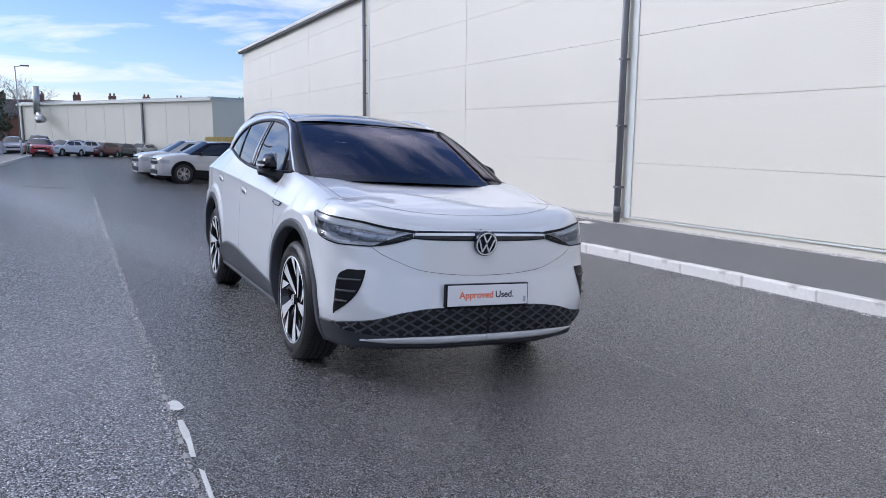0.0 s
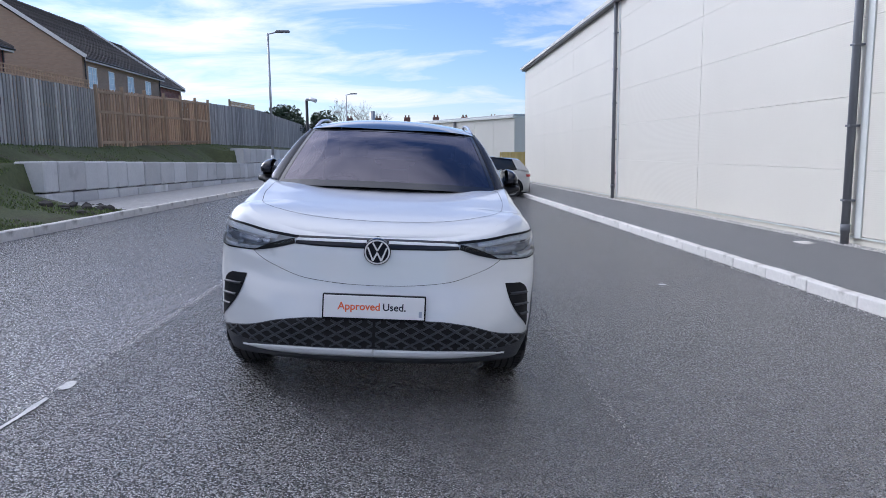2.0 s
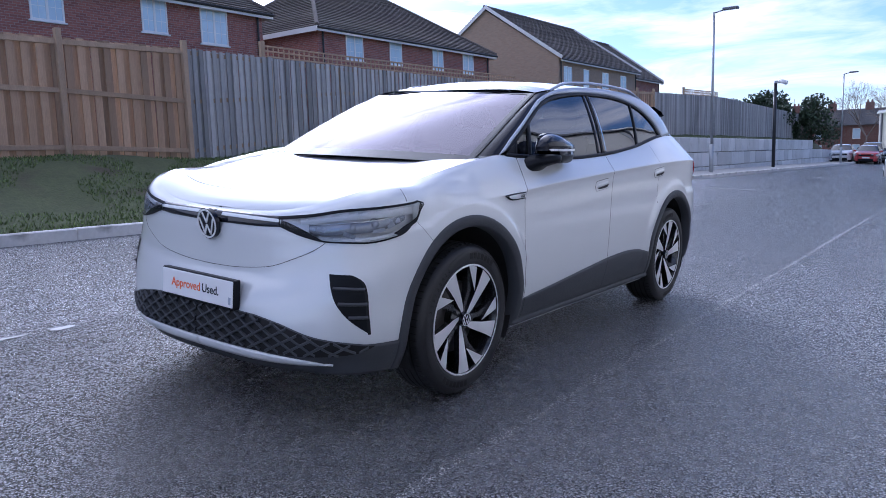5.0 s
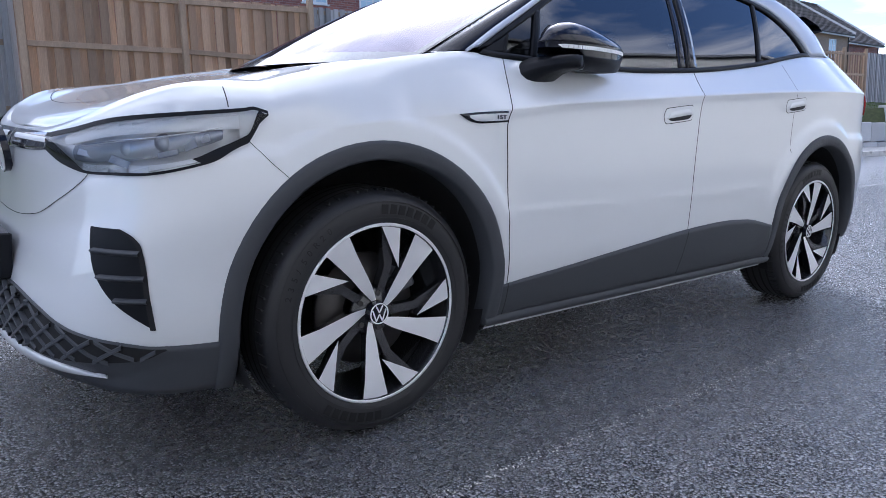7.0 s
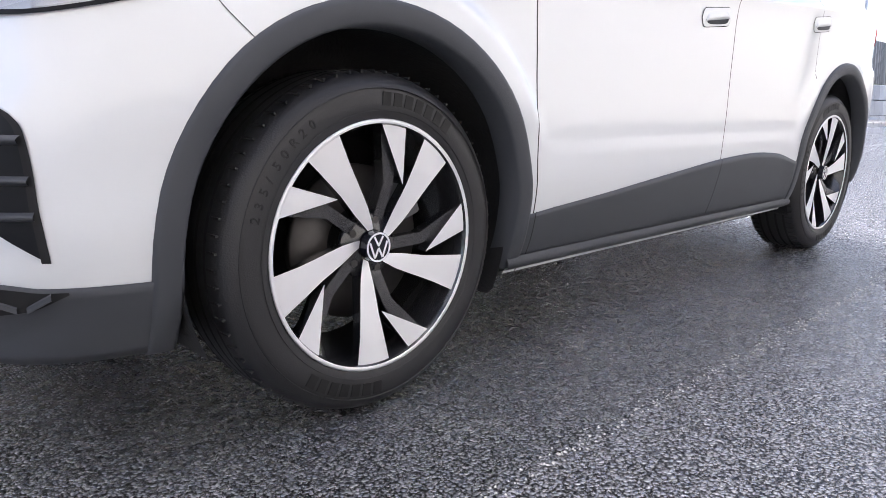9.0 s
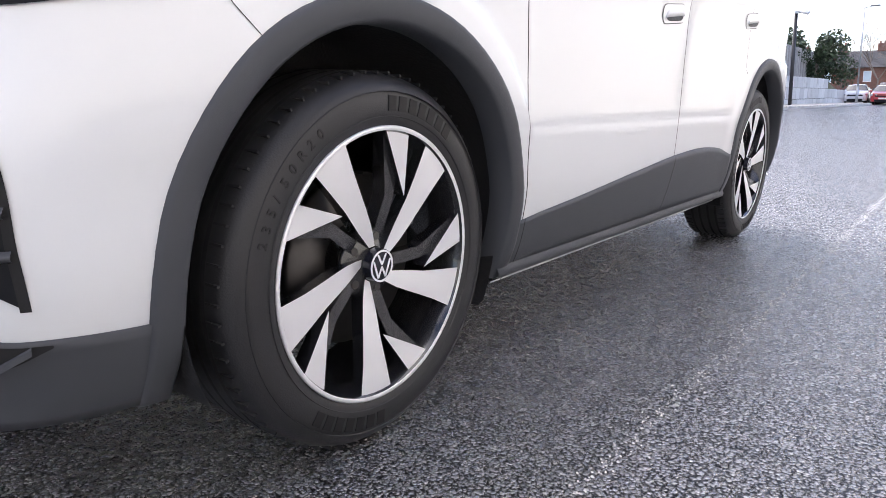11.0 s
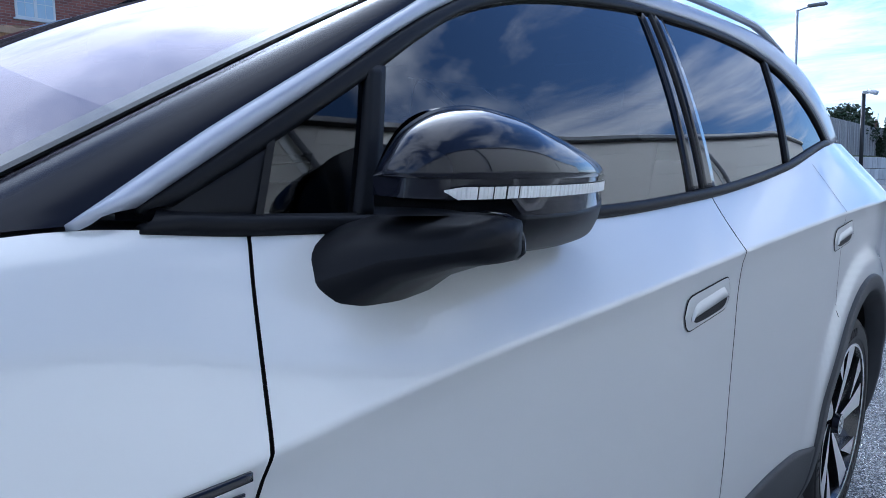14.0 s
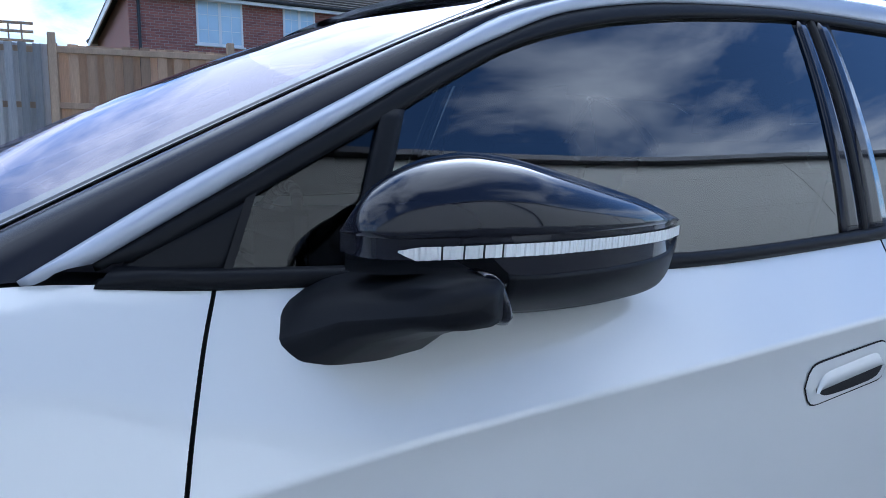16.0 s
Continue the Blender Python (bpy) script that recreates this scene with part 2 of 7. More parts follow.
ASPHALT = asphalt_material("asphalt_road", (0.065, 0.065, 0.072), 120.0, 0.22, 1.0)
ASPHALT_RIGHT = asphalt_material("asphalt_coarse", (0.135, 0.132, 0.144), 105.0, 0.20, 1.0)
ASPHALT_SIDE = asphalt_material("asphalt_worn", (0.24, 0.24, 0.258), 105.0, 0.20, 1.0)
ASPHALT_FINE = asphalt_material("asphalt_footpath", (0.055, 0.055, 0.058), 150.0, 0.7, 0.5)
KERB = material("kerb_concrete", (0.70, 0.68, 0.64), 0.85, var=0.14, scale=2.0, fine=0.15, bump=0.5, bump_scale=160, each=0.08, stain=((0.3, 0.28, 0.25), 3.0, 0.58, 1.0))
BLOCK = material("precast_block", (0.60, 0.60, 0.59), 0.88, var=0.12, scale=1.6, fine=0.10, bump=0.4, bump_scale=90, each=0.16, stain=((0.34, 0.34, 0.33), 1.4, 0.6, 0.8))
GRAVEL = material("pale_gravel", (0.62, 0.6, 0.57), 0.9, island=0.45, var=0.1, scale=5)
GRAVEL_BED = material("gravel_bed", (0.40, 0.39, 0.37), 0.95, var=0.3, scale=9, fine=0.4, bump=1.0, bump_scale=70)
EARTH = material("grassy_soil", (0.066, 0.080, 0.030), 0.95, var=0.35, scale=1.2, fine=0.45, bump=1.0, bump_scale=28, stain=((0.055, 0.04, 0.026), 1.1, 0.52, 0.8))
GRASS = material("grass_blades", (0.12, 0.165, 0.05), 0.8, island=0.5)
CLAD = cladding_material("ribbed_cladding", (0.70, 0.665, 0.575), 0.03)
CLAD_FAR = cladding_material("far_cladding", (0.66, 0.64, 0.57), 0.2)
TRIM_PALE = material("pale_flashing", (0.66, 0.68, 0.64), 0.4, var=0.06, scale=2)
DARK_GREY = material("dark_grey_steel", (0.10, 0.10, 0.11), 0.45, var=0.15, scale=3)
PIPE_GREY = material("grey_downpipe", (0.17, 0.175, 0.19), 0.4, var=0.12, scale=2)
STEEL = material("galvanised_steel", (0.42, 0.44, 0.46), 0.4, 0.8, var=0.15, scale=6)
BLACK_POLE = material("black_painted_steel", (0.02, 0.02, 0.022), 0.4)
FENCE_GREY = material("weathered_board", (0.40, 0.385, 0.37), 0.9, var=0.3, scale=2.2, fine=0.3, bump=0.6, bump_scale=30, each=0.38, stretch=(6, 6, 0.6))
FENCE_BROWN = material("brown_board", (0.45, 0.30, 0.19), 0.85, var=0.28, scale=2.2, fine=0.28, bump=0.6, bump_scale=30, each=0.38, stretch=(6, 6, 0.6), stain=((0.13, 0.075, 0.04), 1.8, 0.6, 0.9))
FENCE_POST = material("fence_post_timber", (0.42, 0.30, 0.20), 0.88, var=0.25, scale=3, fine=0.25, bump=0.5, bump_scale=40, each=0.2, stretch=(4, 4, 0.7))
YELLOW_TIMBER = material("new_yellow_timber", (0.62, 0.47, 0.17), 0.8, var=0.15, scale=3, each=0.12)
BRICK = brick_material("red_brick", (0.36, 0.14, 0.11), (0.24, 0.095, 0.08), (0.33, 0.28, 0.25))
BRICK_TAN = brick_material("tan_brick", (0.42, 0.30, 0.215), (0.36, 0.255, 0.185), (0.36, 0.29, 0.22))
BRICK_OLD = brick_material("old_brick", (0.20, 0.085, 0.065), (0.15, 0.07, 0.055), (0.2, 0.17, 0.15))
ROOF = material("concrete_roof_tile", (0.125, 0.105, 0.092), 0.85, var=0.25, scale=1.5, each=0.3, fine=0.25)
SLATE = material("old_slate", (0.07, 0.07, 0.075), 0.8, var=0.25, scale=1.2)
UPVC = material("white_window_frame", (0.80, 0.80, 0.80), 0.35, var=0.03, scale=3)
FASCIA = material("white_fascia", (0.78, 0.77, 0.75), 0.5, var=0.06, scale=2)
# house panes: the reflected sky's pale blue is put into the base colour
PANE_SKY = material("sky_tinted_pane", (0.58, 0.72, 0.82), 0.06, spec=0.8, var=0.3, scale=0.9)
BARK = material("bark", (0.20, 0.165, 0.145), 0.9, var=0.25, scale=5)
LEAF = material("evergreen_leaf", (0.030, 0.052, 0.022), 0.6, island=0.45)
RUBBLE = material("dark_rubble", (0.06, 0.055, 0.05), 0.9, var=0.3, scale=4, each=0.3)
WHITE_LINE = material("worn_white_paint", (0.62, 0.62, 0.60), 0.8, var=0.2, scale=8, fine=0.3, bump=0.5, bump_scale=200)
TAR = material("seam_tar", (0.30, 0.30, 0.305), 0.75, var=0.3, scale=5, fine=0.4, bump=0.6, bump_scale=160)

# ---- mesh helpers ----
SX, SY = -0.0596, -0.0138                   # fall of the road across and along
KERB_L, KERB_R = -5.15, 4.50


def smooth01(t):
    t = min(1.0, max(0.0, t))
    return t * t * (3 - 2 * t)


def part(name, bm, mat, parent=None, label="", smooth=False):
    """Links a bmesh as one mesh object under a thing or a part."""
    me = bpy.data.meshes.new(name)
    bm.to_mesh(me)
    bm.free()
    if smooth:
        me.polygons.foreach_set("use_smooth", [True] * len(me.polygons))
    for m in (mat if isinstance(mat, (list, tuple)) else [mat]):
        me.materials.append(m)
    ob = new(name, me)
    ob.parent = parent
    if label:
        ob["label"] = label
    return ob


def raw(name, verts, faces, mat, parent=None, label="", smooth=False):
    me = bpy.data.meshes.new(name)
    me.from_pydata([tuple(v) for v in verts], [], faces)
    me.validate()
    if smooth:
        me.polygons.foreach_set("use_smooth", [True] * len(me.polygons))
    for m in (mat if isinstance(mat, (list, tuple)) else [mat]):
        me.materials.append(m)
    ob = new(name, me)
    ob.parent = parent
    if label:
        ob["label"] = label
    return ob


def empty(name, m=None, parent=None):
    ob = new(name)
    ob.empty_display_size = 0.2
    if m is not None:
        ob.matrix_basis = m
    ob.parent = parent
    return ob


def add_box(bm, lo, hi, m=None, bevel=0.0):
    """A box from corner lo to corner hi, turned by m, with its edges bevelled."""
    c = [(a + b) / 2 for a, b in zip(lo, hi)]
    s = [abs(b - a) for a, b in zip(lo, hi)]
    mm = Matrix.Translation(c) @ Matrix.Diagonal((*s, 1))
    r = bmesh.ops.create_cube(bm, size=1.0, matrix=(m @ mm) if m is not None else mm)
    if bevel:
        edges = list({e for v in r["verts"] for e in v.link_edges})
        bmesh.ops.bevel(bm, geom=edges, offset=bevel, segments=1, affect="EDGES")
    return r["verts"]


def box_mesh(lo, hi, bevel=0.0, m=None):
    bm = bmesh.new()
    add_box(bm, lo, hi, m, bevel)
    return bm


def add_tube(bm, a, b, r0, r1=None, sides=10, caps=True):
    """A tapered tube from a to b."""
    a, b = Vector(a), Vector(b)
    r1 = r0 if r1 is None else r1
    d = b - a
    q = d.to_track_quat("Z", "Y").to_matrix().to_4x4()
    bmesh.ops.create_cone(bm, cap_ends=caps, segments=sides, radius1=r0, radius2=max(r1, 1e-4), depth=d.length,
                          matrix=Matrix.Translation((a + b) / 2) @ q)


def tube_mesh(a, b, r0, r1=None, sides=10):
    bm = bmesh.new()
    add_tube(bm, a, b, r0, r1, sides)
    return bm


def grid_mesh(name, xs, ys, fn, mat, parent=None, label="", smooth=True):
    verts = [fn(x, y) for y in ys for x in xs]
    n = len(xs)
    faces = [(j * n + i, j * n + i + 1, (j + 1) * n + i + 1, (j + 1) * n + i) for j in range(len(ys) - 1) for i in range(n - 1)]
    return raw(name, verts, faces, mat, parent, label, smooth)


def lerp_table(table, x):
    """Piecewise linear look-up in a short table of (x, value)."""
    if x <= table[0][0]:
        return table[0][1]
    for (a, va), (b, vb) in zip(table, table[1:]):
        if x <= b:
            return va + (vb - va) * (x - a) / (b - a)
    return table[-1][1]


def road_z(x, y):
    """The road's plane, levelling out towards the footpath."""
    return SX * max(KERB_L - 2.5, min(KERB_R + 0.5, x)) + SY * max(-20.0, min(100.0, y)) + 0.0073 * max(0.0, min(x, 5.0) - 0.9) ** 2


# height of the fence's foot along the street, and of the bank between kerb and fence
FENCE_X = -9.6


def fence_foot(y):
    return lerp_table(((-30, 1.35), (4, 1.28), (6, 1.18), (8, 1.38), (11, 1.66), (18, 1.58), (30, 1.76), (43, 1.74), (64, 1.55)), y)


def wall_top(y):
    """Top of the retaining wall."""
    if y < 27.0:
        return 1.25 - 0.0195 * (y - 10.2)
    return 1.52 - 0.006 * (y - 27.0) if y < 56.5 else 0.72 - 0.02 * (y - 56.5)


def bank_z(x, y):
    """Ground left of the road: the grass bank, the strip before the retaining wall, the gardens above."""
    edge = road_z(KERB_L, y) + 0.11
    foot = fence_foot(y)
    open_bank = edge + (foot - edge) * smooth01((KERB_L - 0.15 - x) / (KERB_L - 0.15 - FENCE_X)) ** 0.9
    if x < FENCE_X:
        walled = foot + min(0.7, (FENCE_X - x) * 0.08)
        open_bank = walled
    elif x > -7.45:
        walled = edge + 0.03 * (KERB_L - x)
    else:
        top = wall_top(y) - 0.06
        walled = top + (foot - top) * smooth01((-7.8 - x) / 1.7)
    k = smooth01((y - 8.8) / 1.2)
    rough = 0.05 * noise.noise((x * 0.9, y * 0.9, 0)) + 0.02 * noise.noise((x * 3.1, y * 3.1, 4))
    return open_bank + (walled - open_bank) * k + (rough if x < -5.6 and (x < -7.9 or y < 9.0) else 0.0)


# ---- ground: one sheet to the horizon, then the paved surfaces on it ----
def far_steps(a, b, n, power=2.2):
    return [a + (b - a) * (i / n) ** power for i in range(1, n + 1)]


def ground_height(x, y):
    if x < KERB_L - 0.1:
        if x < -12:
            return 2.1 - 0.003 * min(200.0, -12 - x) - 2.2 * smooth01((y - 62) / 25) - 0.3
        return bank_z(x, y) - (0.0 if x < -5.4 else 0.12) - (2.4 * smooth01((y - 66) / 15) if x < -7.6 else 0.0)
    return road_z(x, y) - 0.06


ground_xs = [-x for x in reversed(far_steps(12, 1500, 10))] + [-12 + 0.22 * i for i in range(32)] + [KERB_L - 0.05, 0, KERB_R + 0.2] + far_steps(6.5, 1500, 10)
ground_ys = [-y for y in reversed(far_steps(12, 1500, 10))] + [-12 + 0.4 * i for i in range(215)] + far_steps(74.4, 2500, 14)
tagged(grid_mesh("ground", ground_xs, ground_ys, lambda x, y: (x, y, ground_height(x, y)), EARTH), "dark soil and thin grass of bank and open land", "ground", kind="structure")

road_ys = [-40 + 2.0 * i for i in range(76)]
tagged(grid_mesh("road", [KERB_L, -1.72], road_ys, lambda x, y: (x, y, road_z(x, y)), ASPHALT_SIDE), "older lighter grey asphalt lane, damp in places", "road", kind="structure")
tagged(grid_mesh("road_middle", [-1.72, 0.9, 1.1, 1.31], road_ys, lambda x, y: (x, y, road_z(x, y)), ASPHALT), "dark asphalt lane under the white car", "road", kind="structure")
tagged(grid_mesh("road_right", [1.31 + (KERB_R - 1.31) * i / 10 for i in range(11)], road_ys, lambda x, y: (x, y, road_z(x, y)), ASPHALT_RIGHT), "coarser asphalt lane beside the footpath", "road", kind="structure")


def strip_along(name, x, width, y0, y1, mat, label, lift=0.004, wobble=0.012, step=0.12, gap=0.0, seed=3):
    """A ragged strip on the road along the street, now and then broken."""
    rnd = random.Random(seed)
    bm = bmesh.new()
    y, row = y0, None
    while y < y1:
        w = width * (0.45 + 0.9 * rnd.random())
        c = x + wobble * noise.noise((0, y * 0.8, seed))
        here = [bm.verts.new((c + s * w / 2, y, road_z(c, y) + lift)) for s in (-1, 1)]
        if row and rnd.random() > gap:
            bm.faces.new((row[0], row[1], here[1], here[0]))
        row = here
        y += step * (0.7 + 0.6 * rnd.random())
    ob = part(name, bm, mat)
    return tagged(ob, label, "road joint", kind="structure")


strip_along("road_joint_left", -1.70, 0.022, -9, 40, TAR, "pale dusty joint line between two asphalt lanes", seed=5, gap=0.55, step=0.06)
strip_along("road_joint_right", 1.31, 0.010, 6, 60, TAR, "pale worn joint line in the asphalt beside the car", seed=9, gap=0.45, step=0.05, wobble=0.02)


def paint_patch(x, y, pts, seed):
    bm = bmesh.new()
    vs = [bm.verts.new((x + a, y + b, road_z(x + a, y + b) + 0.005)) for a, b in pts]
    bm.faces.new(vs)
    return tagged(part("paint_mark", bm, WHITE_LINE), "worn white paint mark on the asphalt", "road marking", kind="structure")


paint_patch(-1.668, -0.70, [(-0.030, -0.055), (0.008, -0.085), (0.040, -0.050), (0.034, 0.010), (0.020, 0.062), (-0.004, 0.078), (-0.032, 0.046), (-0.022, 0.004)], 1)
paint_patch(-1.672, -1.12, [(-0.012, -0.24), (0.010, -0.25), (0.016, -0.10), (0.022, 0.05), (0.014, 0.20), (-0.010, 0.21), (-0.016, 0.08), (-0.006, -0.08)], 2)
paint_patch(-1.664, -1.62, [(-0.008, -0.16), (0.010, -0.15), (0.013, 0.10), (-0.006, 0.14)], 2)
paint_patch(3.05, 3.4, [(-0.05, -0.03), (0.04, -0.03), (0.05, 0.03), (-0.03, 0.04)], 3)

for mx, my, w, d in ((-2.8, 18.4, 1.3, 0.5), (-2.2, 30.0, 1.1, 0.5), (0.2, 36.0, 1.2, 0.6), (3.1, 20.6, 1.4, 0.35)):
    tagged(grid_mesh("road_patch", [mx - w / 2, mx + w / 2], [my - d / 2, my + d / 2], lambda x, y: (x, y, road_z(x, y) + 0.004), ASPHALT_FINE), "dark repaired patch in the road", "road patch", kind="structure")

# right-hand footpath and its kerb
WALL_X = 6.60


def path_z(x, y):
    return road_z(KERB_R, y) + 0.12 + 0.036 * (x - KERB_R)


tagged(grid_mesh("pavement", [KERB_R + 0.12, WALL_X - 0.24], road_ys, lambda x, y: (x, y, path_z(x, y)), ASPHALT_FINE), "smooth black asphalt footpath along the warehouse", "pavement", kind="structure")
tagged(grid_mesh("gravel_strip", [WALL_X - 0.245, WALL_X + 0.25], [-30 + i for i in range(70)], lambda x, y: (x, y, path_z(x, y) - 0.02), GRAVEL_BED), "bed of pale gravel at the foot of the wall", "gravel", kind="structure")


def pebbles(name, count, place, lo, hi, seed, label, mat=None):
    rnd = random.Random(seed)
    verts, faces = [], []
    for _ in range(count):
        x, y, z = place(rnd)
        s = rnd.uniform(lo, hi)
        k = len(verts)
        for d in ((1, 0, 0), (-1, 0, 0), (0, 1, 0), (0, -1, 0), (0, 0, 0.8), (0, 0, -0.6)):
            verts.append(tuple(c + s * e * rnd.uniform(0.6, 1.2) for c, e in zip((x, y, z), d)))
        faces += [(k + a, k + b, k + c) for a, b, c in ((0, 2, 4), (2, 1, 4), (1, 3, 4), (3, 0, 4), (2, 0, 5), (1, 2, 5), (3, 1, 5), (0, 3, 5))]
    return tagged(raw(name, verts, faces, mat or GRAVEL), label, "gravel", kind="stuff")


def _strip_place(r):
    x, y = WALL_X - 0.26 + 0.24 * r.random(), -6 + 44 * r.random() ** 1.6
    return x, y, path_z(x, y) - 0.012


def _kerb_place(r):
    x, y = KERB_R - 0.10 * r.random() ** 2 - 0.005, -4 + 24 * r.random() ** 1.3
    return x, y, road_z(x, y) + 0.002


pebbles("gravel_stones", 9000, _strip_place, 0.008, 0.02, 4, "loose pale stones along the warehouse wall")
def _joint_place(r):
    x, y = 1.31 + r.gauss(0, 0.014), -3 + 15 * r.random()
    return x, y, road_z(x, y) + 0.0005


def _joint_left(r):
    x, y = -1.70 + r.gauss(0, 0.016) + 0.012 * noise.noise((0, 9.0, 5)), -7 + 22 * r.random()
    return x, y, road_z(x, y) + 0.0005


pebbles("joint_grit", 2000, _joint_place, 0.0018, 0.0044, 14, "pale grit pressed into the joint beside the car", KERB)
pebbles("joint_dust", 3200, _joint_left, 0.002, 0.0055, 15, "pale crumbs along the joint of the two lanes", KERB)
pebbles("kerbside_grit", 2600, _kerb_place, 0.004, 0.011, 8, "loose grit lying along the kerb")

kerb_unit = bpy.data.meshes.new("kerbstone")
_bm = bmesh.new()
add_box(_bm, (0, 0.004, -0.12), (0.125, 0.911, 0.125), bevel=0.012)
_bm.to_mesh(kerb_unit)
_bm.free()
kerb_unit.materials.append(KERB)


def kerb_line(name, x, y0, count, flip, label):
    root = tagged(empty(name), label, "kerb", kind="structure")
    rnd = random.Random(int(abs(x) * 10))
    for i in range(count):
        y = y0 + 0.915 * i
        o = new("kerbstone", kerb_unit)
        o.parent = root
        o.matrix_basis = Matrix.Translation((x, y, road_z(x, y) + rnd.uniform(-0.004, 0.004))) @ Euler((math.atan(SY), 0, rnd.uniform(-0.004, 0.004))).to_matrix().to_4x4()
    return root


kerb_line("kerb_right", KERB_R, -8.0, 50, False, "pale concrete kerb of separate stones beside the footpath")
kerb_line("kerb_left", KERB_L - 0.125, -8.0, 80, True, "grey concrete kerb of separate stones below the grass bank")

# drain cover in the footpath
_z = path_z(6.05, 5.9)
tagged(part("drain_cover", box_mesh((5.95, 5.72, _z - 0.02), (6.17, 6.02, _z + 0.008), 0.004), KERB), "small pale concrete drain cover in the footpath", "drain cover")

# ---- warehouse along the footpath ----
EAVE = 5.85
W_Y0, W_Y1 = -26.0, 38.0


def wall_x(y):
    return WALL_X + 0.004 * (y - 5.6)


def wall_box(bm, y0, y1, z0, z1, out0, out1, bevel=0.0):
    """A slab on the warehouse wall between two distances out from its face."""
    ang = math.atan(0.004)
    m = Matrix.Translation((wall_x(0), 0, 0)) @ Matrix.Rotation(-ang, 4, "Z")
    add_box(bm, (-out1, y0, z0), (-out0, y1, z1), m, bevel)


def base_z(y):
    """Foot of the cladding, which follows the falling street."""
    return 0.15 - 0.0165 * y


def follow_street(bm, below):
    for v in bm.verts:
        if v.co.z < below:
            v.co.z += base_z(v.co.y)
    return bm


_bm = bmesh.new()
wall_box(_bm, W_Y0, W_Y1, -2.0, EAVE, -0.4, -0.03)
add_box(_bm, (wall_x(W_Y1) + 0.05, W_Y1 - 0.3, -2), (26, W_Y1, EAVE))
add_box(_bm, (wall_x(W_Y0) + 0.05, W_Y0, -2), (26, W_Y0 + 0.3, EAVE))
add_box(_bm, (25.7, W_Y0, -2), (26, W_Y1, EAVE))
warehouse = tagged(part("wall_warehouse", _bm, CLAD), "tall warehouse with pale ribbed metal cladding panels", "building", kind="structure")
PANEL_ROWS = (0.0, 1.0, 2.06, 3.13, 4.2, 5.27, EAVE)
PANEL_COLS = [y for y in (-19.4, -13.2, -7.2, -0.9, 5.5, 11.5, 18.4, 24.9, 31.4, W_Y1)]
_y = W_Y0
for _y1 in PANEL_COLS:
    for _z0, _z1 in zip(PANEL_ROWS, PANEL_ROWS[1:]):
        _bm = bmesh.new()
        wall_box(_bm, _y + 0.008, _y1 - 0.008, _z0 + 0.0025, _z1 - 0.0025, -0.03, 0.0, 0.002)
        part("panel", follow_street(_bm, 0.3), CLAD, warehouse)
    _y = _y1
_bm = bmesh.new()
wall_box(_bm, W_Y0, W_Y1, -0.035, -0.008, -0.02, 0.012)
part("base_flashing", follow_street(_bm, 0.3), TRIM_PALE, warehouse, "pale drip flashing")
# block plinth under the cladding
rnd = random.Random(12)
_y = -8.0
while _y < W_Y1:
    _bm = bmesh.new()
    wall_box(_bm, _y + 0.005, _y + 0.435, -0.55, -0.045, -0.2, -0.035 + rnd.uniform(-0.003, 0.003), 0.004)
    part("plinth_block", follow_street(_bm, 0.3), BLOCK, warehouse)
    _y += 0.44
_bm = bmesh.new()
wall_box(_bm, W_Y0 - 0.1, W_Y1 + 0.1, EAVE - 0.02, EAVE + 0.16, -0.4, 0.20, 0.01)
part("eave_gutter", _bm, DARK_GREY, warehouse, "dark grey eaves gutter")
_bm = bmesh.new()
for _side in (0, 1):
    _xa, _za, _xb, _zb = (wall_x(5) - 0.15, EAVE + 0.17, 16.3, EAVE + 1.35) if not _side else (16.3, EAVE + 1.35, 26.2, EAVE + 0.2)
    vs = [_bm.verts.new(p) for p in ((_xa, W_Y0 - 0.1, _za), (_xb, W_Y0 - 0.1, _zb), (_xb, W_Y1 + 0.1, _zb), (_xa, W_Y1 + 0.1, _za))]
    vs2 = [_bm.verts.new(v.co + Vector((0, 0, -0.12))) for v in vs]
    _bm.faces.new(vs)
    _bm.faces.new(list(reversed(vs2)))
    for i in range(4):
        _bm.faces.new((vs[i], vs2[i], vs2[(i + 1) % 4], vs[(i + 1) % 4]))
part("roof", _bm, CLAD_FAR, warehouse)


def downpipe(y):
    root = tagged(empty("downpipe"), "dark grey downpipe bracketed to the warehouse wall", "downpipe", group="warehouse downpipes")
    x = wall_x(y) - 0.09
    part("pipe", tube_mesh((x, y, path_z(x, y) - 0.02), (x, y, EAVE), 0.058, sides=16), PIPE_GREY, root, smooth=True)
    bm = bmesh.new()
    wall_box(bm, y - 0.26, y - 0.10, -0.03, EAVE - 0.02, 0.0, 0.018, 0.004)
    part("cover_strip", follow_street(bm, 0.3), TRIM_PALE, root, "pale cover strip over the panel joint")
    for z in (0.55, 1.62, 2.75, 3.8, 4.9):
        bm = bmesh.new()
        add_box(bm, (x - 0.062, y - 0.064, z), (wall_x(y), y + 0.064, z + 0.03), bevel=0.004)
        part("bracket", bm, PIPE_GREY, root)
    add = bmesh.new()
    add_tube(add, (x, y, 0.1), (x, y, 0.22), 0.068, sides=16)
    part("socket", add, PIPE_GREY, root, smooth=True)
    return root


for _y in (-7.1, 5.62, 18.3):
    downpipe(_y)

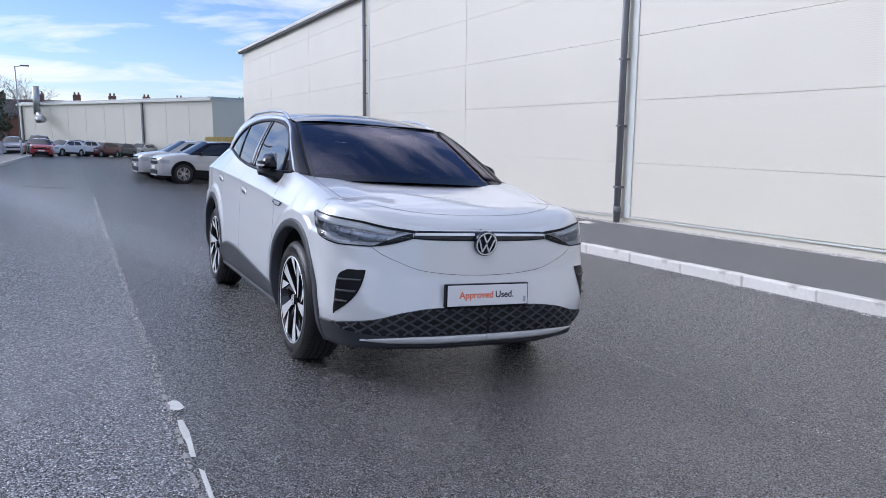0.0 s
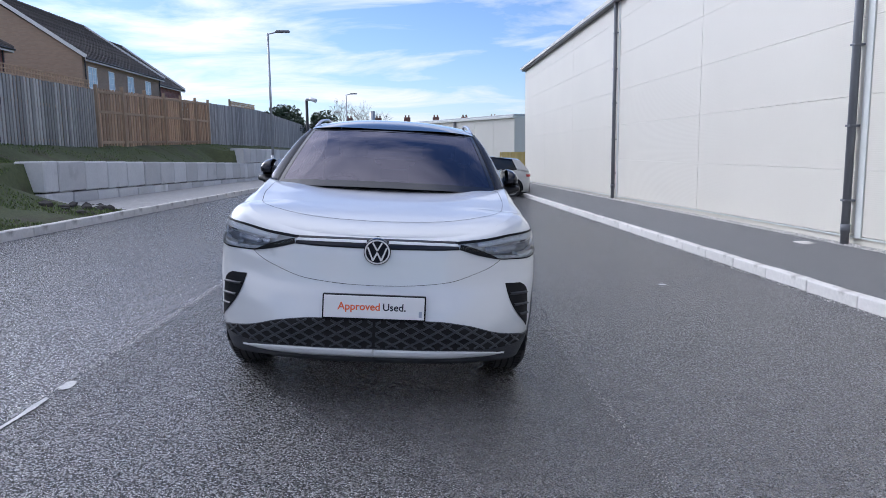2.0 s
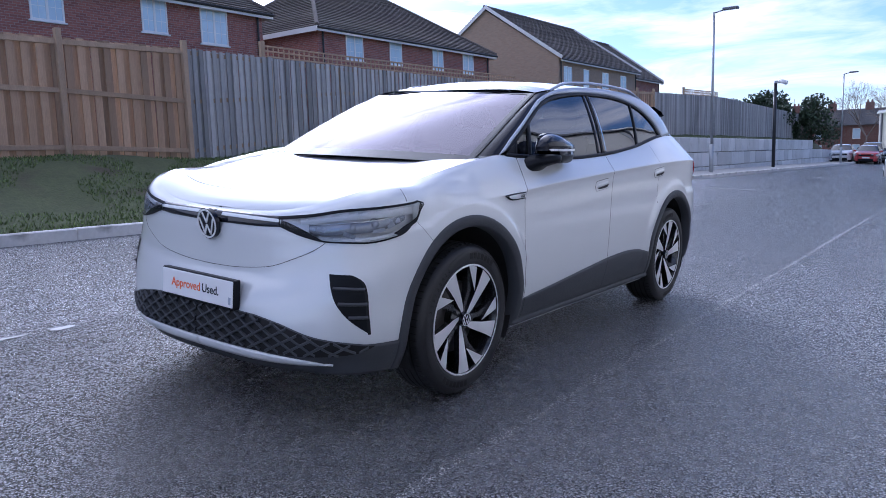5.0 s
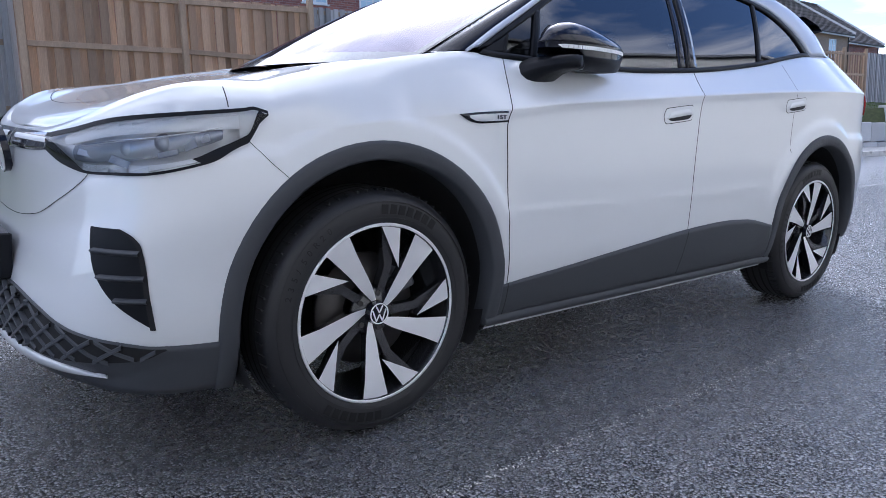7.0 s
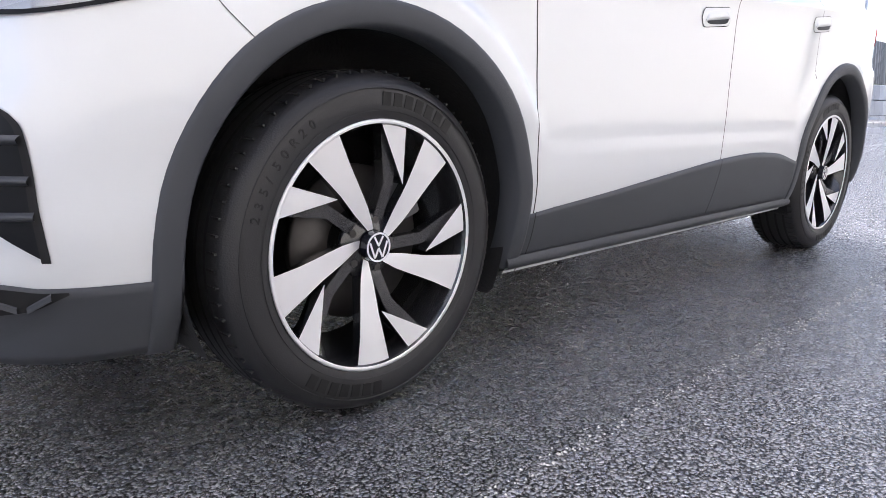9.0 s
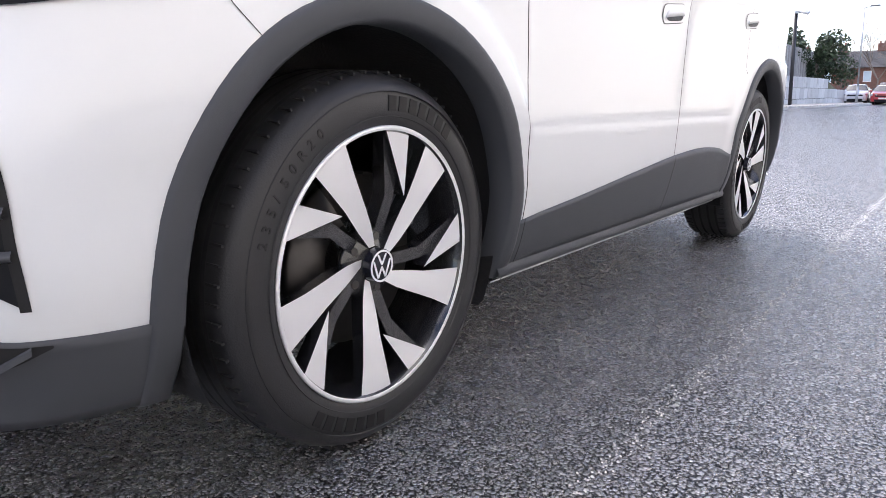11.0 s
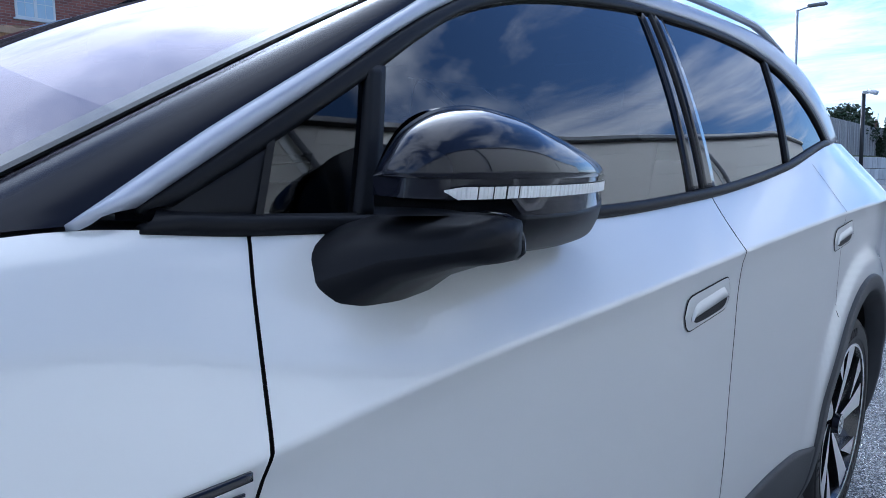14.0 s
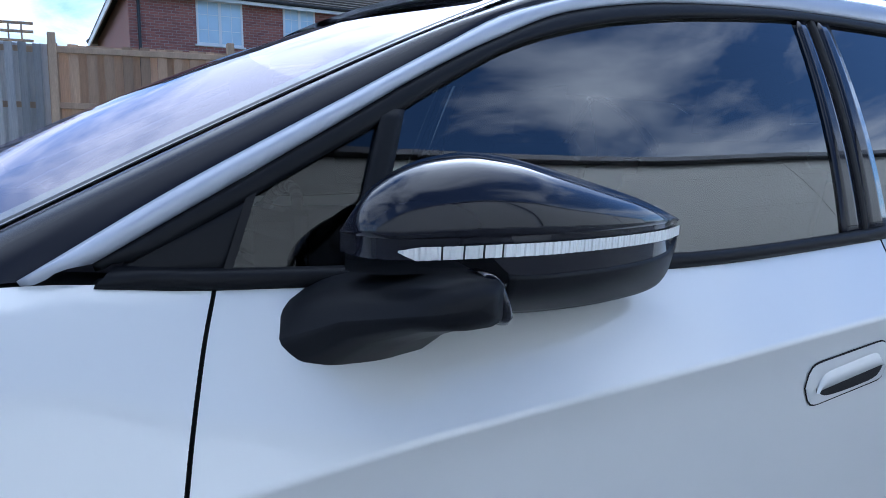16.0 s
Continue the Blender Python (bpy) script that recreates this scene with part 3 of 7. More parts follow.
# ---- yellow timber gate across the yard entrance behind the warehouse ----
def board_run(root, p0, p1, z0, z1, pitch, mat, seed, thick=0.018, gap=0.006, ragged=0.01):
    """Upright boards in a row from p0 to p1 (plan), foot and head given by functions of the run."""
    rnd = random.Random(seed)
    d = Vector((p1[0] - p0[0], p1[1] - p0[1], 0))
    n = max(1, int(d.length / pitch))
    ang = math.atan2(d.y, d.x)
    meshes = []
    for k in range(5):
        bm = bmesh.new()
        bend = rnd.uniform(-0.004, 0.004)
        vs = add_box(bm, (0, -thick / 2, 0), (pitch - gap, thick / 2, 1.0), bevel=0.0)
        for v in vs:
            if v.co.z > 0.5:
                v.co.y += bend
        me = bpy.data.meshes.new("board")
        bm.to_mesh(me)
        bm.free()
        me.materials.append(mat)
        meshes.append(me)
    for i in range(n):
        k = i * pitch
        x, y = p0[0] + d.x * k / d.length, p0[1] + d.y * k / d.length
        lo, hi = z0(k / d.length), z1(k / d.length) + rnd.uniform(-ragged, ragged)
        o = new("board", meshes[rnd.randrange(5)])
        o.parent = root
        o.matrix_basis = Matrix.Translation((x, y, lo)) @ Matrix.Rotation(ang, 4, "Z") @ Matrix.Rotation(rnd.uniform(-0.006, 0.006), 4, "Y") @ Matrix.Translation((0, rnd.uniform(-0.004, 0.004) + ((i % 2) - 0.5) * thick * (2.2 if gap < 0 else 0.3), 0)) @ Matrix.Diagonal((1, 1, hi - lo, 1))


gate = tagged(empty("timber_gate"), "new yellow timber boarded gate beyond the parked cars", "gate")
board_run(gate, (7.45, 57.0), (11.2, 57.0), lambda k: -1.1, lambda k: 1.12, 0.13, YELLOW_TIMBER, 2)
for _z in (-0.7, 0.1, 0.9):
    part("rail", box_mesh((7.45, 57.02, _z), (11.2, 57.07, _z + 0.09), 0.006), YELLOW_TIMBER, gate)

# ---- far warehouse across the yard ----
FA, FB = Vector((-8.6, 112.0, 0)), Vector((11.5, 77.5, 0))
_d = (FB - FA).normalized()
_n = Vector((_d.y, -_d.x, 0))                # away from the yard side is -n


def far_box(bm, s0, s1, z0, z1, o0, o1, bevel=0.0):
    ang = math.atan2(_d.y, _d.x)
    add_box(bm, (s0, -o1, z0), (s1, -o0, z1), Matrix.Translation(FA) @ Matrix.Rotation(ang, 4, "Z"), bevel)


far_len = (FB - FA).length
_bm = bmesh.new()
far_box(_bm, 0, far_len, -2.5, 5.0, -25.0, -0.06)
far_hall = tagged(part("wall_far_warehouse", _bm, CLAD_FAR), "low cream clad warehouse closing the yard", "building", kind="structure")
for _s in range(10):
    _bm = bmesh.new()
    far_box(_bm, _s * 4.0 + 0.02, min(far_len, _s * 4.0 + 3.98), -1.2, 4.9, -0.06, 0.0, 0.01)
    part("panel", _bm, CLAD_FAR, far_hall)
_bm = bmesh.new()
far_box(_bm, -0.2, far_len, 4.86, 5.12, -25, 0.25, 0.02)
part("eave_gutter", _bm, TRIM_PALE, far_hall, "white eaves trim")
_bm = bmesh.new()
far_box(_bm, -0.2, far_len, 5.12, 5.3, -24.9, 0.10, 0.02)
part("roof_edge", _bm, STEEL, far_hall)
for _s in (0.8, 27.6):
    _bm = bmesh.new()
    far_box(_bm, _s, _s + 0.25, -1.4, 4.86, 0.02, 0.2)
    part("downpipe", _bm, PIPE_GREY, far_hall)
flue = tagged(empty("flue_pipe"), "tall galvanised flue pipe rising from the far warehouse wall", "flue pipe")
_p = FA + _d * 6.2 + _n * 0.8
part("riser", tube_mesh((_p.x, _p.y, 3.7), (_p.x, _p.y, 7.3), 0.42, 0.40, 16), STEEL, flue, smooth=True)
part("elbow", tube_mesh((_p.x, _p.y, 3.9), (_p.x + _d.x * 1.5, _p.y + _d.y * 1.5, 2.9), 0.36, 0.34, 14), STEEL, flue, smooth=True)
part("outlet", tube_mesh((_p.x + _d.x * 1.4, _p.y + _d.y * 1.4, 3.0), (_p.x + _d.x * 1.7 + _n.x * 0.9, _p.y + _d.y * 1.7 + _n.y * 0.9, 2.9), 0.45, 0.45, 14), STEEL, flue, smooth=True)


# ---- houses ----
def window(parent, m, w, h, panes=2, bars=True, glass=PANE_SKY):
    """A white casement in a wall: m places its lower middle on the wall, y outward."""
    root = empty("window", m, parent)
    bm = bmesh.new()
    t = 0.06
    for lo, hi in (((-w / 2, -0.05, 0), (w / 2, 0.03, t)), ((-w / 2, -0.05, h - t), (w / 2, 0.03, h)), ((-w / 2, -0.05, t), (-w / 2 + t, 0.03, h - t)), ((w / 2 - t, -0.05, t), (w / 2, 0.03, h - t))):
        add_box(bm, lo, hi, bevel=0.008)
    for i in range(1, panes):
        x = -w / 2 + w * i / panes
        add_box(bm, (x - 0.04, -0.05, t), (x + 0.04, 0.028, h - t))
    if bars:
        for i in range(panes):
            xa, xb = -w / 2 + w * i / panes, -w / 2 + w * (i + 1) / panes
            add_box(bm, ((xa + xb) / 2 - 0.008, 0.008, t), ((xa + xb) / 2 + 0.008, 0.016, h - t))
            for k in (1, 2):
                add_box(bm, (xa + 0.05, 0.008, h * k / 3 - 0.008), (xb - 0.05, 0.015, h * k / 3 + 0.008))
    part("window_frame", bm, UPVC, root)
    part("pane", box_mesh((-w / 2 + t, 0.002, t), (w / 2 - t, 0.010, h - t)), glass, root)
    part("sill", box_mesh((-w / 2 - 0.06, -0.05, -0.05), (w / 2 + 0.06, 0.07, -0.002), 0.008), UPVC, root)
    return root


def roof_slope(roof, mat, a, b, c, d, courses, step=0.055):
    """Tile courses under the roof on the slope with eave a-b and ridge d-c: each overlaps the one below."""
    a, b, c, d = (Vector(v) for v in (a, b, c, d))
    n = (b - a).cross(d - a).normalized()
    if n.z < 0:
        n = -n
    for i in range(courses):
        k0, k1 = i / courses, min(1.0, (i + 1.12) / courses)
        p = [a.lerp(d, k0) + n * step, b.lerp(c, k0) + n * step, b.lerp(c, k1) + n * 0.002, a.lerp(d, k1) + n * 0.002]
        raw("tile_course", p + [p[0] - n * step, p[1] - n * step], [(0, 1, 2, 3), (4, 5, 1, 0)], mat, roof)


def roof_deck(name, mat, root, slopes, courses, step=0.055):
    """The boarded deck of a roof, and the tile courses on it. slopes: (eave, eave, ridge, ridge) corners."""
    verts, faces = [], []
    for q in slopes:
        faces.append(tuple(range(len(verts), len(verts) + 4)))
        verts += [Vector(v) + Vector((0, 0, -0.012)) for v in q]
    roof = raw(name, verts, faces, mat, root)
    for q in slopes:
        roof_slope(roof, mat, *q, courses, step)


def gable_house(name, x0, x1, y0, y1, z0, eave, ridge, mat, windows, label, courses=26, hip=0.0, side_windows=(), chimney=()):
    """A house with its ridge along y between the walls x0 (garden) and x1 (street). hip: how far the ridge ends stop short."""
    root = tagged(empty(name), label, "house", group="houses above the street")
    xm = (x0 + x1) / 2
    bm = bmesh.new()
    add_box(bm, (x0, y0, z0), (x1, y1, eave))
    if not hip:
        for y in (y0, y1 - 0.25):
            vs = [bm.verts.new(p) for p in ((x0, y, eave), (x1, y, eave), (xm, y, ridge - 0.1), (x0, y + 0.25, eave), (x1, y + 0.25, eave), (xm, y + 0.25, ridge - 0.1))]
            bm.faces.new(vs[:3])
            bm.faces.new(vs[3:][::-1])
            bm.faces.new((vs[0], vs[3], vs[5], vs[2]))
            bm.faces.new((vs[1], vs[2], vs[5], vs[4]))
    part("wall", bm, mat, root)
    over = 0.3
    bm = bmesh.new()
    ya, yb = y0 - (over if hip else 0.15), y1 + (over if hip else 0.15)
    k = over / (x1 - xm) * (ridge - eave)
    lo = eave - k + 0.12
    slopes = [((x1 + over, ya, lo), (x1 + over, yb, lo), (xm, yb - hip, ridge + 0.12), (xm, ya + hip, ridge + 0.12)), ((x0 - over, ya, lo), (x0 - over, yb, lo), (xm, yb - hip, ridge + 0.12), (xm, ya + hip, ridge + 0.12))]
    if hip:
        for y, s in ((ya, 1), (yb, -1)):
            slopes.append(((x0 - over, y, lo), (x1 + over, y, lo), (xm + 0.01, y + s * hip, ridge + 0.12), (xm - 0.01, y + s * hip, ridge + 0.12)))
    bm.free()
    roof_deck("roof", ROOF, root, slopes, courses)
    bm = bmesh.new()
    add_tube(bm, (xm, ya + hip, ridge + 0.15), (xm, yb - hip, ridge + 0.15), 0.11, sides=8)
    if hip:
        for y, s in ((ya, 1), (yb, -1)):
            for x in (x0 - over, x1 + over):
                add_tube(bm, (x, y, lo + 0.04), (xm, y + s * hip, ridge + 0.16), 0.09, sides=8)
    part("ridge_tiles", bm, ROOF, root)
    for x in (x1 + over, x0 - over):
        part("fascia", box_mesh((x - 0.02, ya, lo - 0.20), (x + 0.02, yb, lo + 0.0)), FASCIA, root, "white painted fascia board")
    for y in (ya, yb):
        if hip:
            part("fascia", box_mesh((x0 - over, y - 0.02, lo - 0.20), (x1 + over, y + 0.02, lo)), FASCIA, root, "white painted fascia board")
        else:
            for xa in (x0 - over, x1 + over):
                a, b = Vector((xa, y, lo - 0.02)), Vector((xm, y, ridge + 0.08))
                d = b - a
                part("verge_board", box_mesh((0, -0.02, -0.18), (d.length, 0.02, 0.03), 0.0, Matrix.Translation(a) @ Matrix.Rotation(-math.atan2(d.z, d.x), 4, "Y")), FASCIA, root, "white painted verge board")
    bm = bmesh.new()
    add_tube(bm, (x1 + over + 0.06, ya, lo - 0.06), (x1 + over + 0.06, yb, lo - 0.06), 0.055, sides=8)
    for y in (y0 + 0.25, y1 - 0.25):
        add_tube(bm, (x1 + 0.06, y, z0), (x1 + 0.06, y, lo - 0.1), 0.04, sides=8)
    part("gutter", bm, BLACK_POLE, root)
    for y, z, w, h, n in windows:
        window(root, Matrix.Translation((x1, y, z)) @ Matrix.Rotation(radians(-90), 4, "Z"), w, h, n)
    for x, z, w, h, n in side_windows:
        window(root, Matrix.Translation((x, y0, z)) @ Matrix.Rotation(radians(180), 4, "Z"), w, h, n, False)
    for cy, h in chimney:
        part("chimney", box_mesh((xm - 0.35, cy - 0.35, ridge - 0.6), (xm + 0.35, cy + 0.35, ridge + h), 0.02), mat, root)
    return root


HX = -19.6
gable_house("house", HX - 8.2, HX, 3.2, 16.0, 1.2, 6.75, 9.6, BRICK, [(5.6, 5.3, 1.3, 1.25, 2), (7.95, 5.4, 1.0, 1.25, 2), (11.45, 5.45, 0.95, 1.2, 2), (13.8, 5.3, 1.15, 1.25, 2)],
            "red brick house with hipped dark tile roof and white windows", hip=3.6)
gable_house("house", HX - 8.4, HX, 18.9, 32.0, 1.2, 6.62, 9.4, BRICK, [(21.1, 5.35, 1.1, 1.15, 2), (23.9, 5.35, 0.9, 1.15, 1), (27.2, 5.35, 0.9, 1.1, 2), (29.9, 5.35, 1.0, 1.1, 2)],
            "red brick house with hipped brown tile roof and windows coloured like reflected sky", hip=4.0)
gable_house("house", HX - 11.2, HX, 40.3, 53.5, 0.6, 7.2, 11.0, BRICK_TAN, [(41.6, 5.4, 1.2, 1.3, 2), (44.4, 5.5, 0.9, 1.2, 1), (47.6, 5.5, 1.1, 1.2, 2), (50.9, 5.5, 1.1, 1.2, 2)],
            "tan brick gabled house with white verge boards", courses=30)
gable_house("house", HX - 10.2, HX - 0.5, 54.0, 60.0, 0.6, 6.9, 10.4, BRICK, [], "red brick end house partly hidden behind its neighbour", courses=28)

# ---- old terrace at the end of the street ----
terrace = tagged(empty("terrace_house"), "row of old brick terrace houses with chimneys across the street end", "house")
part("wall", box_mesh((-42, 128, -2.5), (30, 137, 3.9)), BRICK_OLD, terrace)
roof_deck("roof", SLATE, terrace, [((-42, 127.6, 3.8), (30, 127.6, 3.8), (30, 132.5, 6.5), (-42, 132.5, 6.5)), ((-42, 137.4, 3.8), (30, 137.4, 3.8), (30, 132.5, 6.5), (-42, 132.5, 6.5))], 16, 0.04)
for _i in range(13):
    _x = -39 + 5.4 * _i
    _ch = part("chimney", box_mesh((_x - 0.6, 132, 5.8), (_x + 0.6, 133, 7.5), 0.05), BRICK_OLD, terrace)
    for _k in (-0.3, 0.3):
        part("chimney_pot", tube_mesh((_x + _k, 132.5, 7.45), (_x + _k, 132.5, 7.9), 0.16, 0.13, 8), BRICK_OLD, _ch)
    for _z in (-0.8, 1.7):
        window(terrace, Matrix.Translation((_x - 1.2, 128, _z)) @ Matrix.Rotation(radians(180), 4, "Z"), 1.1, 1.6, 1, False)

# ---- retaining wall of precast blocks ----
def block_wall():
    root = tagged(empty("retaining_wall"), "grey precast concrete block retaining wall below the gardens", "retaining wall")
    rnd = random.Random(21)

    def run(y0, y1, z_top, rows, slope, first):
        for r in range(rows):
            y = y0 - (0.0 if (r + first) % 2 else 0.6)
            while y < y1:
                a, b = max(y, y0), min(y + 1.2, y1)
                y += 1.2
                if b - a < 0.15:
                    continue
                zt = z_top + slope * ((a + b) / 2 - y0) - 0.66 * r
                bm = bmesh.new()
                j = rnd.uniform(-0.012, 0.012)
                add_box(bm, (-7.8, a + 0.018, zt - 0.640), (-7.2 + j, b - 0.018, zt - 0.004), bevel=0.025)
                part("block", bm, BLOCK, root)
    run(10.2, 27.2, 1.25, 3, -0.0195, 0)
    run(27.2, 56.5, 1.55, 4, -0.006, 1)
    run(56.5, 80.0, 0.72, 3, -0.018, 0)
    return root


block_wall()
tagged(grid_mesh("gravel_verge", [-7.2, -6.4, -5.9, KERB_L - 0.12], [9.4 + i for i in range(66)], lambda x, y: (x, y, bank_z(x, y) + 0.012), GRAVEL_BED), "grey gravel verge between kerb and retaining wall", "verge", kind="structure")
rnd = random.Random(31)
for _ in range(26):
    _x, _y, _s = rnd.uniform(-6.4, -5.5), rnd.uniform(8.2, 10.2), rnd.uniform(0.04, 0.13)
    _bm = bmesh.new()
    bmesh.ops.create_icosphere(_bm, subdivisions=1, radius=_s)
    for v in _bm.verts:
        v.co *= rnd.uniform(0.7, 1.2)
        v.co.z *= 0.6
    ob = tagged(part("rubble_stone", _bm, RUBBLE), "dark lump of rubble at the wall's end", "stone", group="rubble by the wall")
    ob.location = (_x, _y, bank_z(_x, _y) + _s * 0.2)


# ---- garden fences ----
def fence(y0, y1, kind, top, seed, trellis=None):
    """One garden's fence. kind 'grey': close boards outward; 'brown': rails and posts outward."""
    grey = kind == "grey"
    label = "weathered grey close-board fence on the bank" if grey else "brown timber fence with posts and rails showing"
    root = tagged(empty("garden_fence"), label, "fence", group="garden fences")
    n = y1 - y0
    head = lambda k: top(y0 + n * k)
    foot = lambda k: fence_foot(y0 + n * k) - 0.06
    x = FENCE_X
    board_run(root, (x, y0), (x, y1), foot, head, 0.078 if grey else 0.115, FENCE_GREY if grey else FENCE_BROWN, seed, thick=0.022, gap=-0.020 if grey else -0.012, ragged=0.012)
    count = max(1, round(n / 2.06))
    side = -0.06 if grey else 0.06
    for i in range(count + 1):
        y = y0 + 0.05 + (n - 0.1) * i / count
        z = fence_foot(y) - 0.2
        h = top(y) + (0.14 if not grey else -0.05)
        part("post", box_mesh((x + side - 0.05, y - 0.05, z), (x + side + 0.05, y + 0.05, h), 0.008), FENCE_POST, root)
    for i in range(count):
        ya, yb = y0 + 0.05 + (n - 0.1) * i / count, y0 + 0.05 + (n - 0.1) * (i + 1) / count
        for k in (0.10, 1.05, None):
            za = top(ya) - 0.12 if k is None else fence_foot(ya) + k
            zb = top(yb) - 0.12 if k is None else fence_foot(yb) + k
            bm = bmesh.new()
            ang = math.atan2(zb - za, yb - ya)
            add_box(bm, (-0.02, 0, 0), (0.025, math.hypot(yb - ya, zb - za), 0.085), Matrix.Translation((x + side * 0.62, ya, za)) @ Matrix.Rotation(ang, 4, "X"), 0.005)
            part("rail", bm, FENCE_POST, root)
    if trellis:
        ta, tb, h = trellis
        bm = bmesh.new()
        y = ta
        while y < tb:
            z = top(y)
            add_box(bm, (x - 0.075, y, z - 0.1), (x - 0.05, y + 0.022, z + h))
            y += 0.15
        for k in (0.02, h * 0.5, h - 0.03):
            seg = 8
            for i in range(seg):
                ya, yb = ta + (tb - ta) * i / seg, ta + (tb - ta) * (i + 1) / seg
                za, zb = top(ya) + k, top(yb) + k
                add_box(bm, (x - 0.085, 0, 0), (x - 0.04, math.hypot(yb - ya, zb - za), 0.03), Matrix.Translation((0, ya, za)) @ Matrix.Rotation(math.atan2(zb - za, yb - ya), 4, "X"))
        part("trellis", bm, FENCE_POST, root, "square wooden trellis on top")
        part("trellis_post", box_mesh((x - 0.11, ta - 0.05, top(ta) - 0.3), (x - 0.01, ta + 0.05, top(ta) + h + 0.08), 0.008), FENCE_POST, root)
    return root


def fence_top(y):
    return lerp_table(((-20, 3.1), (0, 3.18), (5.7, 3.30), (10, 3.30), (18.3, 3.34), (18.5, 3.40), (30.5, 3.72), (42, 3.98), (64, 3.60)), y)


fence(-14.0, 0.85, "grey", fence_top, 1, trellis=(-5.0, 0.7, 0.28))
fence(0.85, 5.7, "brown", fence_top, 2)
fence(5.7, 18.3, "grey", fence_top, 3, trellis=(7.65, 18.2, 0.27))
fence(18.3, 30.5, "brown", fence_top, 4)
fence(30.5, 43.0, "grey", fence_top, 5, trellis=(35.0, 41.0, 0.3))
fence(43.0, 64.0, "grey", fence_top, 6)

# ---- grass on the bank ----
rnd = random.Random(41)
_verts, _faces = [], []
for _ in range(48000):
    _y = -6 + 17 * rnd.random() if rnd.random() < 0.8 else 11 + 30 * rnd.random()
    _x = -5.4 - 4.2 * rnd.random() if _y < 9.5 else -7.95 - 1.6 * rnd.random()
    if noise.noise((_x * 0.8, _y * 0.8, 2)) < -0.12:
        continue
    _z = bank_z(_x, _y)
    _h, _a, _w = rnd.uniform(0.02, 0.055), rnd.uniform(0, 6.28), rnd.uniform(0.006, 0.014)
    _l = rnd.uniform(0.0, 0.04)
    k = len(_verts)
    _verts += [(_x - _w * math.cos(_a), _y - _w * math.sin(_a), _z - 0.005), (_x + _w * math.cos(_a), _y + _w * math.sin(_a), _z - 0.005), (_x + _l * math.sin(_a), _y + _l * math.cos(_a), _z + _h)]
    _faces.append((k, k + 1, k + 2))
tagged(raw("grass", _verts, _faces, GRASS), "short thin grass on the bank below the fence", "grass", kind="stuff")


# ---- lamp posts and camera pole ----
def street_lamp(x, y, top, reach=0.75):
    root = tagged(empty("street_lamp"), "tall galvanised street lamp with a flat arm", "street lamp", group="street lamps")
    z = road_z(KERB_L, y)
    bm = bmesh.new()
    add_tube(bm, (x, y, z - 0.1), (x, y, z + 1.3), 0.085, 0.085, 12)
    add_tube(bm, (x, y, z + 1.3), (x, y, top), 0.055, 0.045, 12)
    part("column", bm, STEEL, root, smooth=True)
    part("arm", tube_mesh((x, y, top - 0.03), (x + reach * 0.6, y, top + 0.06), 0.03, 0.028, 8), STEEL, root, smooth=True)
    part("lantern", box_mesh((x + reach * 0.45, y - 0.12, top + 0.02), (x + reach * 1.25, y + 0.12, top + 0.12), 0.03, None), PIPE_GREY, root)
    return root


street_lamp(-6.0, 27.5, 6.42)
street_lamp(-5.6, 58.3, 6.15)
cctv = tagged(empty("camera_pole"), "black pole with a small security camera on its top", "camera pole")
_z = road_z(KERB_L, 39.4)
part("pole", tube_mesh((-6.2, 39.4, _z - 0.1), (-6.2, 39.4, 4.4), 0.09, 0.09, 12), BLACK_POLE, cctv, smooth=True)
part("bracket", box_mesh((-6.22, 39.2, 4.36), (-5.95, 39.35, 4.5), 0.02), STEEL, cctv)
part("camera_head", tube_mesh((-6.0, 39.3, 4.5), (-5.6, 39.1, 4.34), 0.11, 0.11, 12), UPVC, cctv, smooth=True)


# ---- bare trees and the evergreen ----
def bare_tree(x, y, z, h, seed):
    root = tagged(empty("bare_tree", Matrix.Translation((x, y, z))), "leafless tree with a fine spread of twigs", "tree", group="bare trees")
    rnd = random.Random(seed)
    bm, twigs = bmesh.new(), bmesh.new()

    def grow(p, d, l, r, depth):
        q = p + d * l
        add_tube(bm if depth > 2 else twigs, p, q, r, r * 0.7, 5 if depth > 2 else 3, False)
        if depth == 0:
            return
        for _ in range(3 if depth > 1 else 4):
            nd = (d + Vector((rnd.uniform(-0.95, 0.95), rnd.uniform(-0.95, 0.95), rnd.uniform(-0.2, 0.5)))).normalized()
            grow(q, nd, l * rnd.uniform(0.6, 0.82), r * 0.6, depth - 1)
    grow(Vector((0, 0, 0)), Vector((0, 0, 1)), h * 0.3, h * 0.013, 6)
    part("trunk", bm, BARK, root)
    part("crown", twigs, BARK, root)
    return root


bare_tree(-11.0, 121.0, -2.0, 12.6, 3)
bare_tree(-8.4, 123.0, -2.0, 11.6, 7)
bare_tree(-16.0, 126.0, -2.0, 8.5, 9)


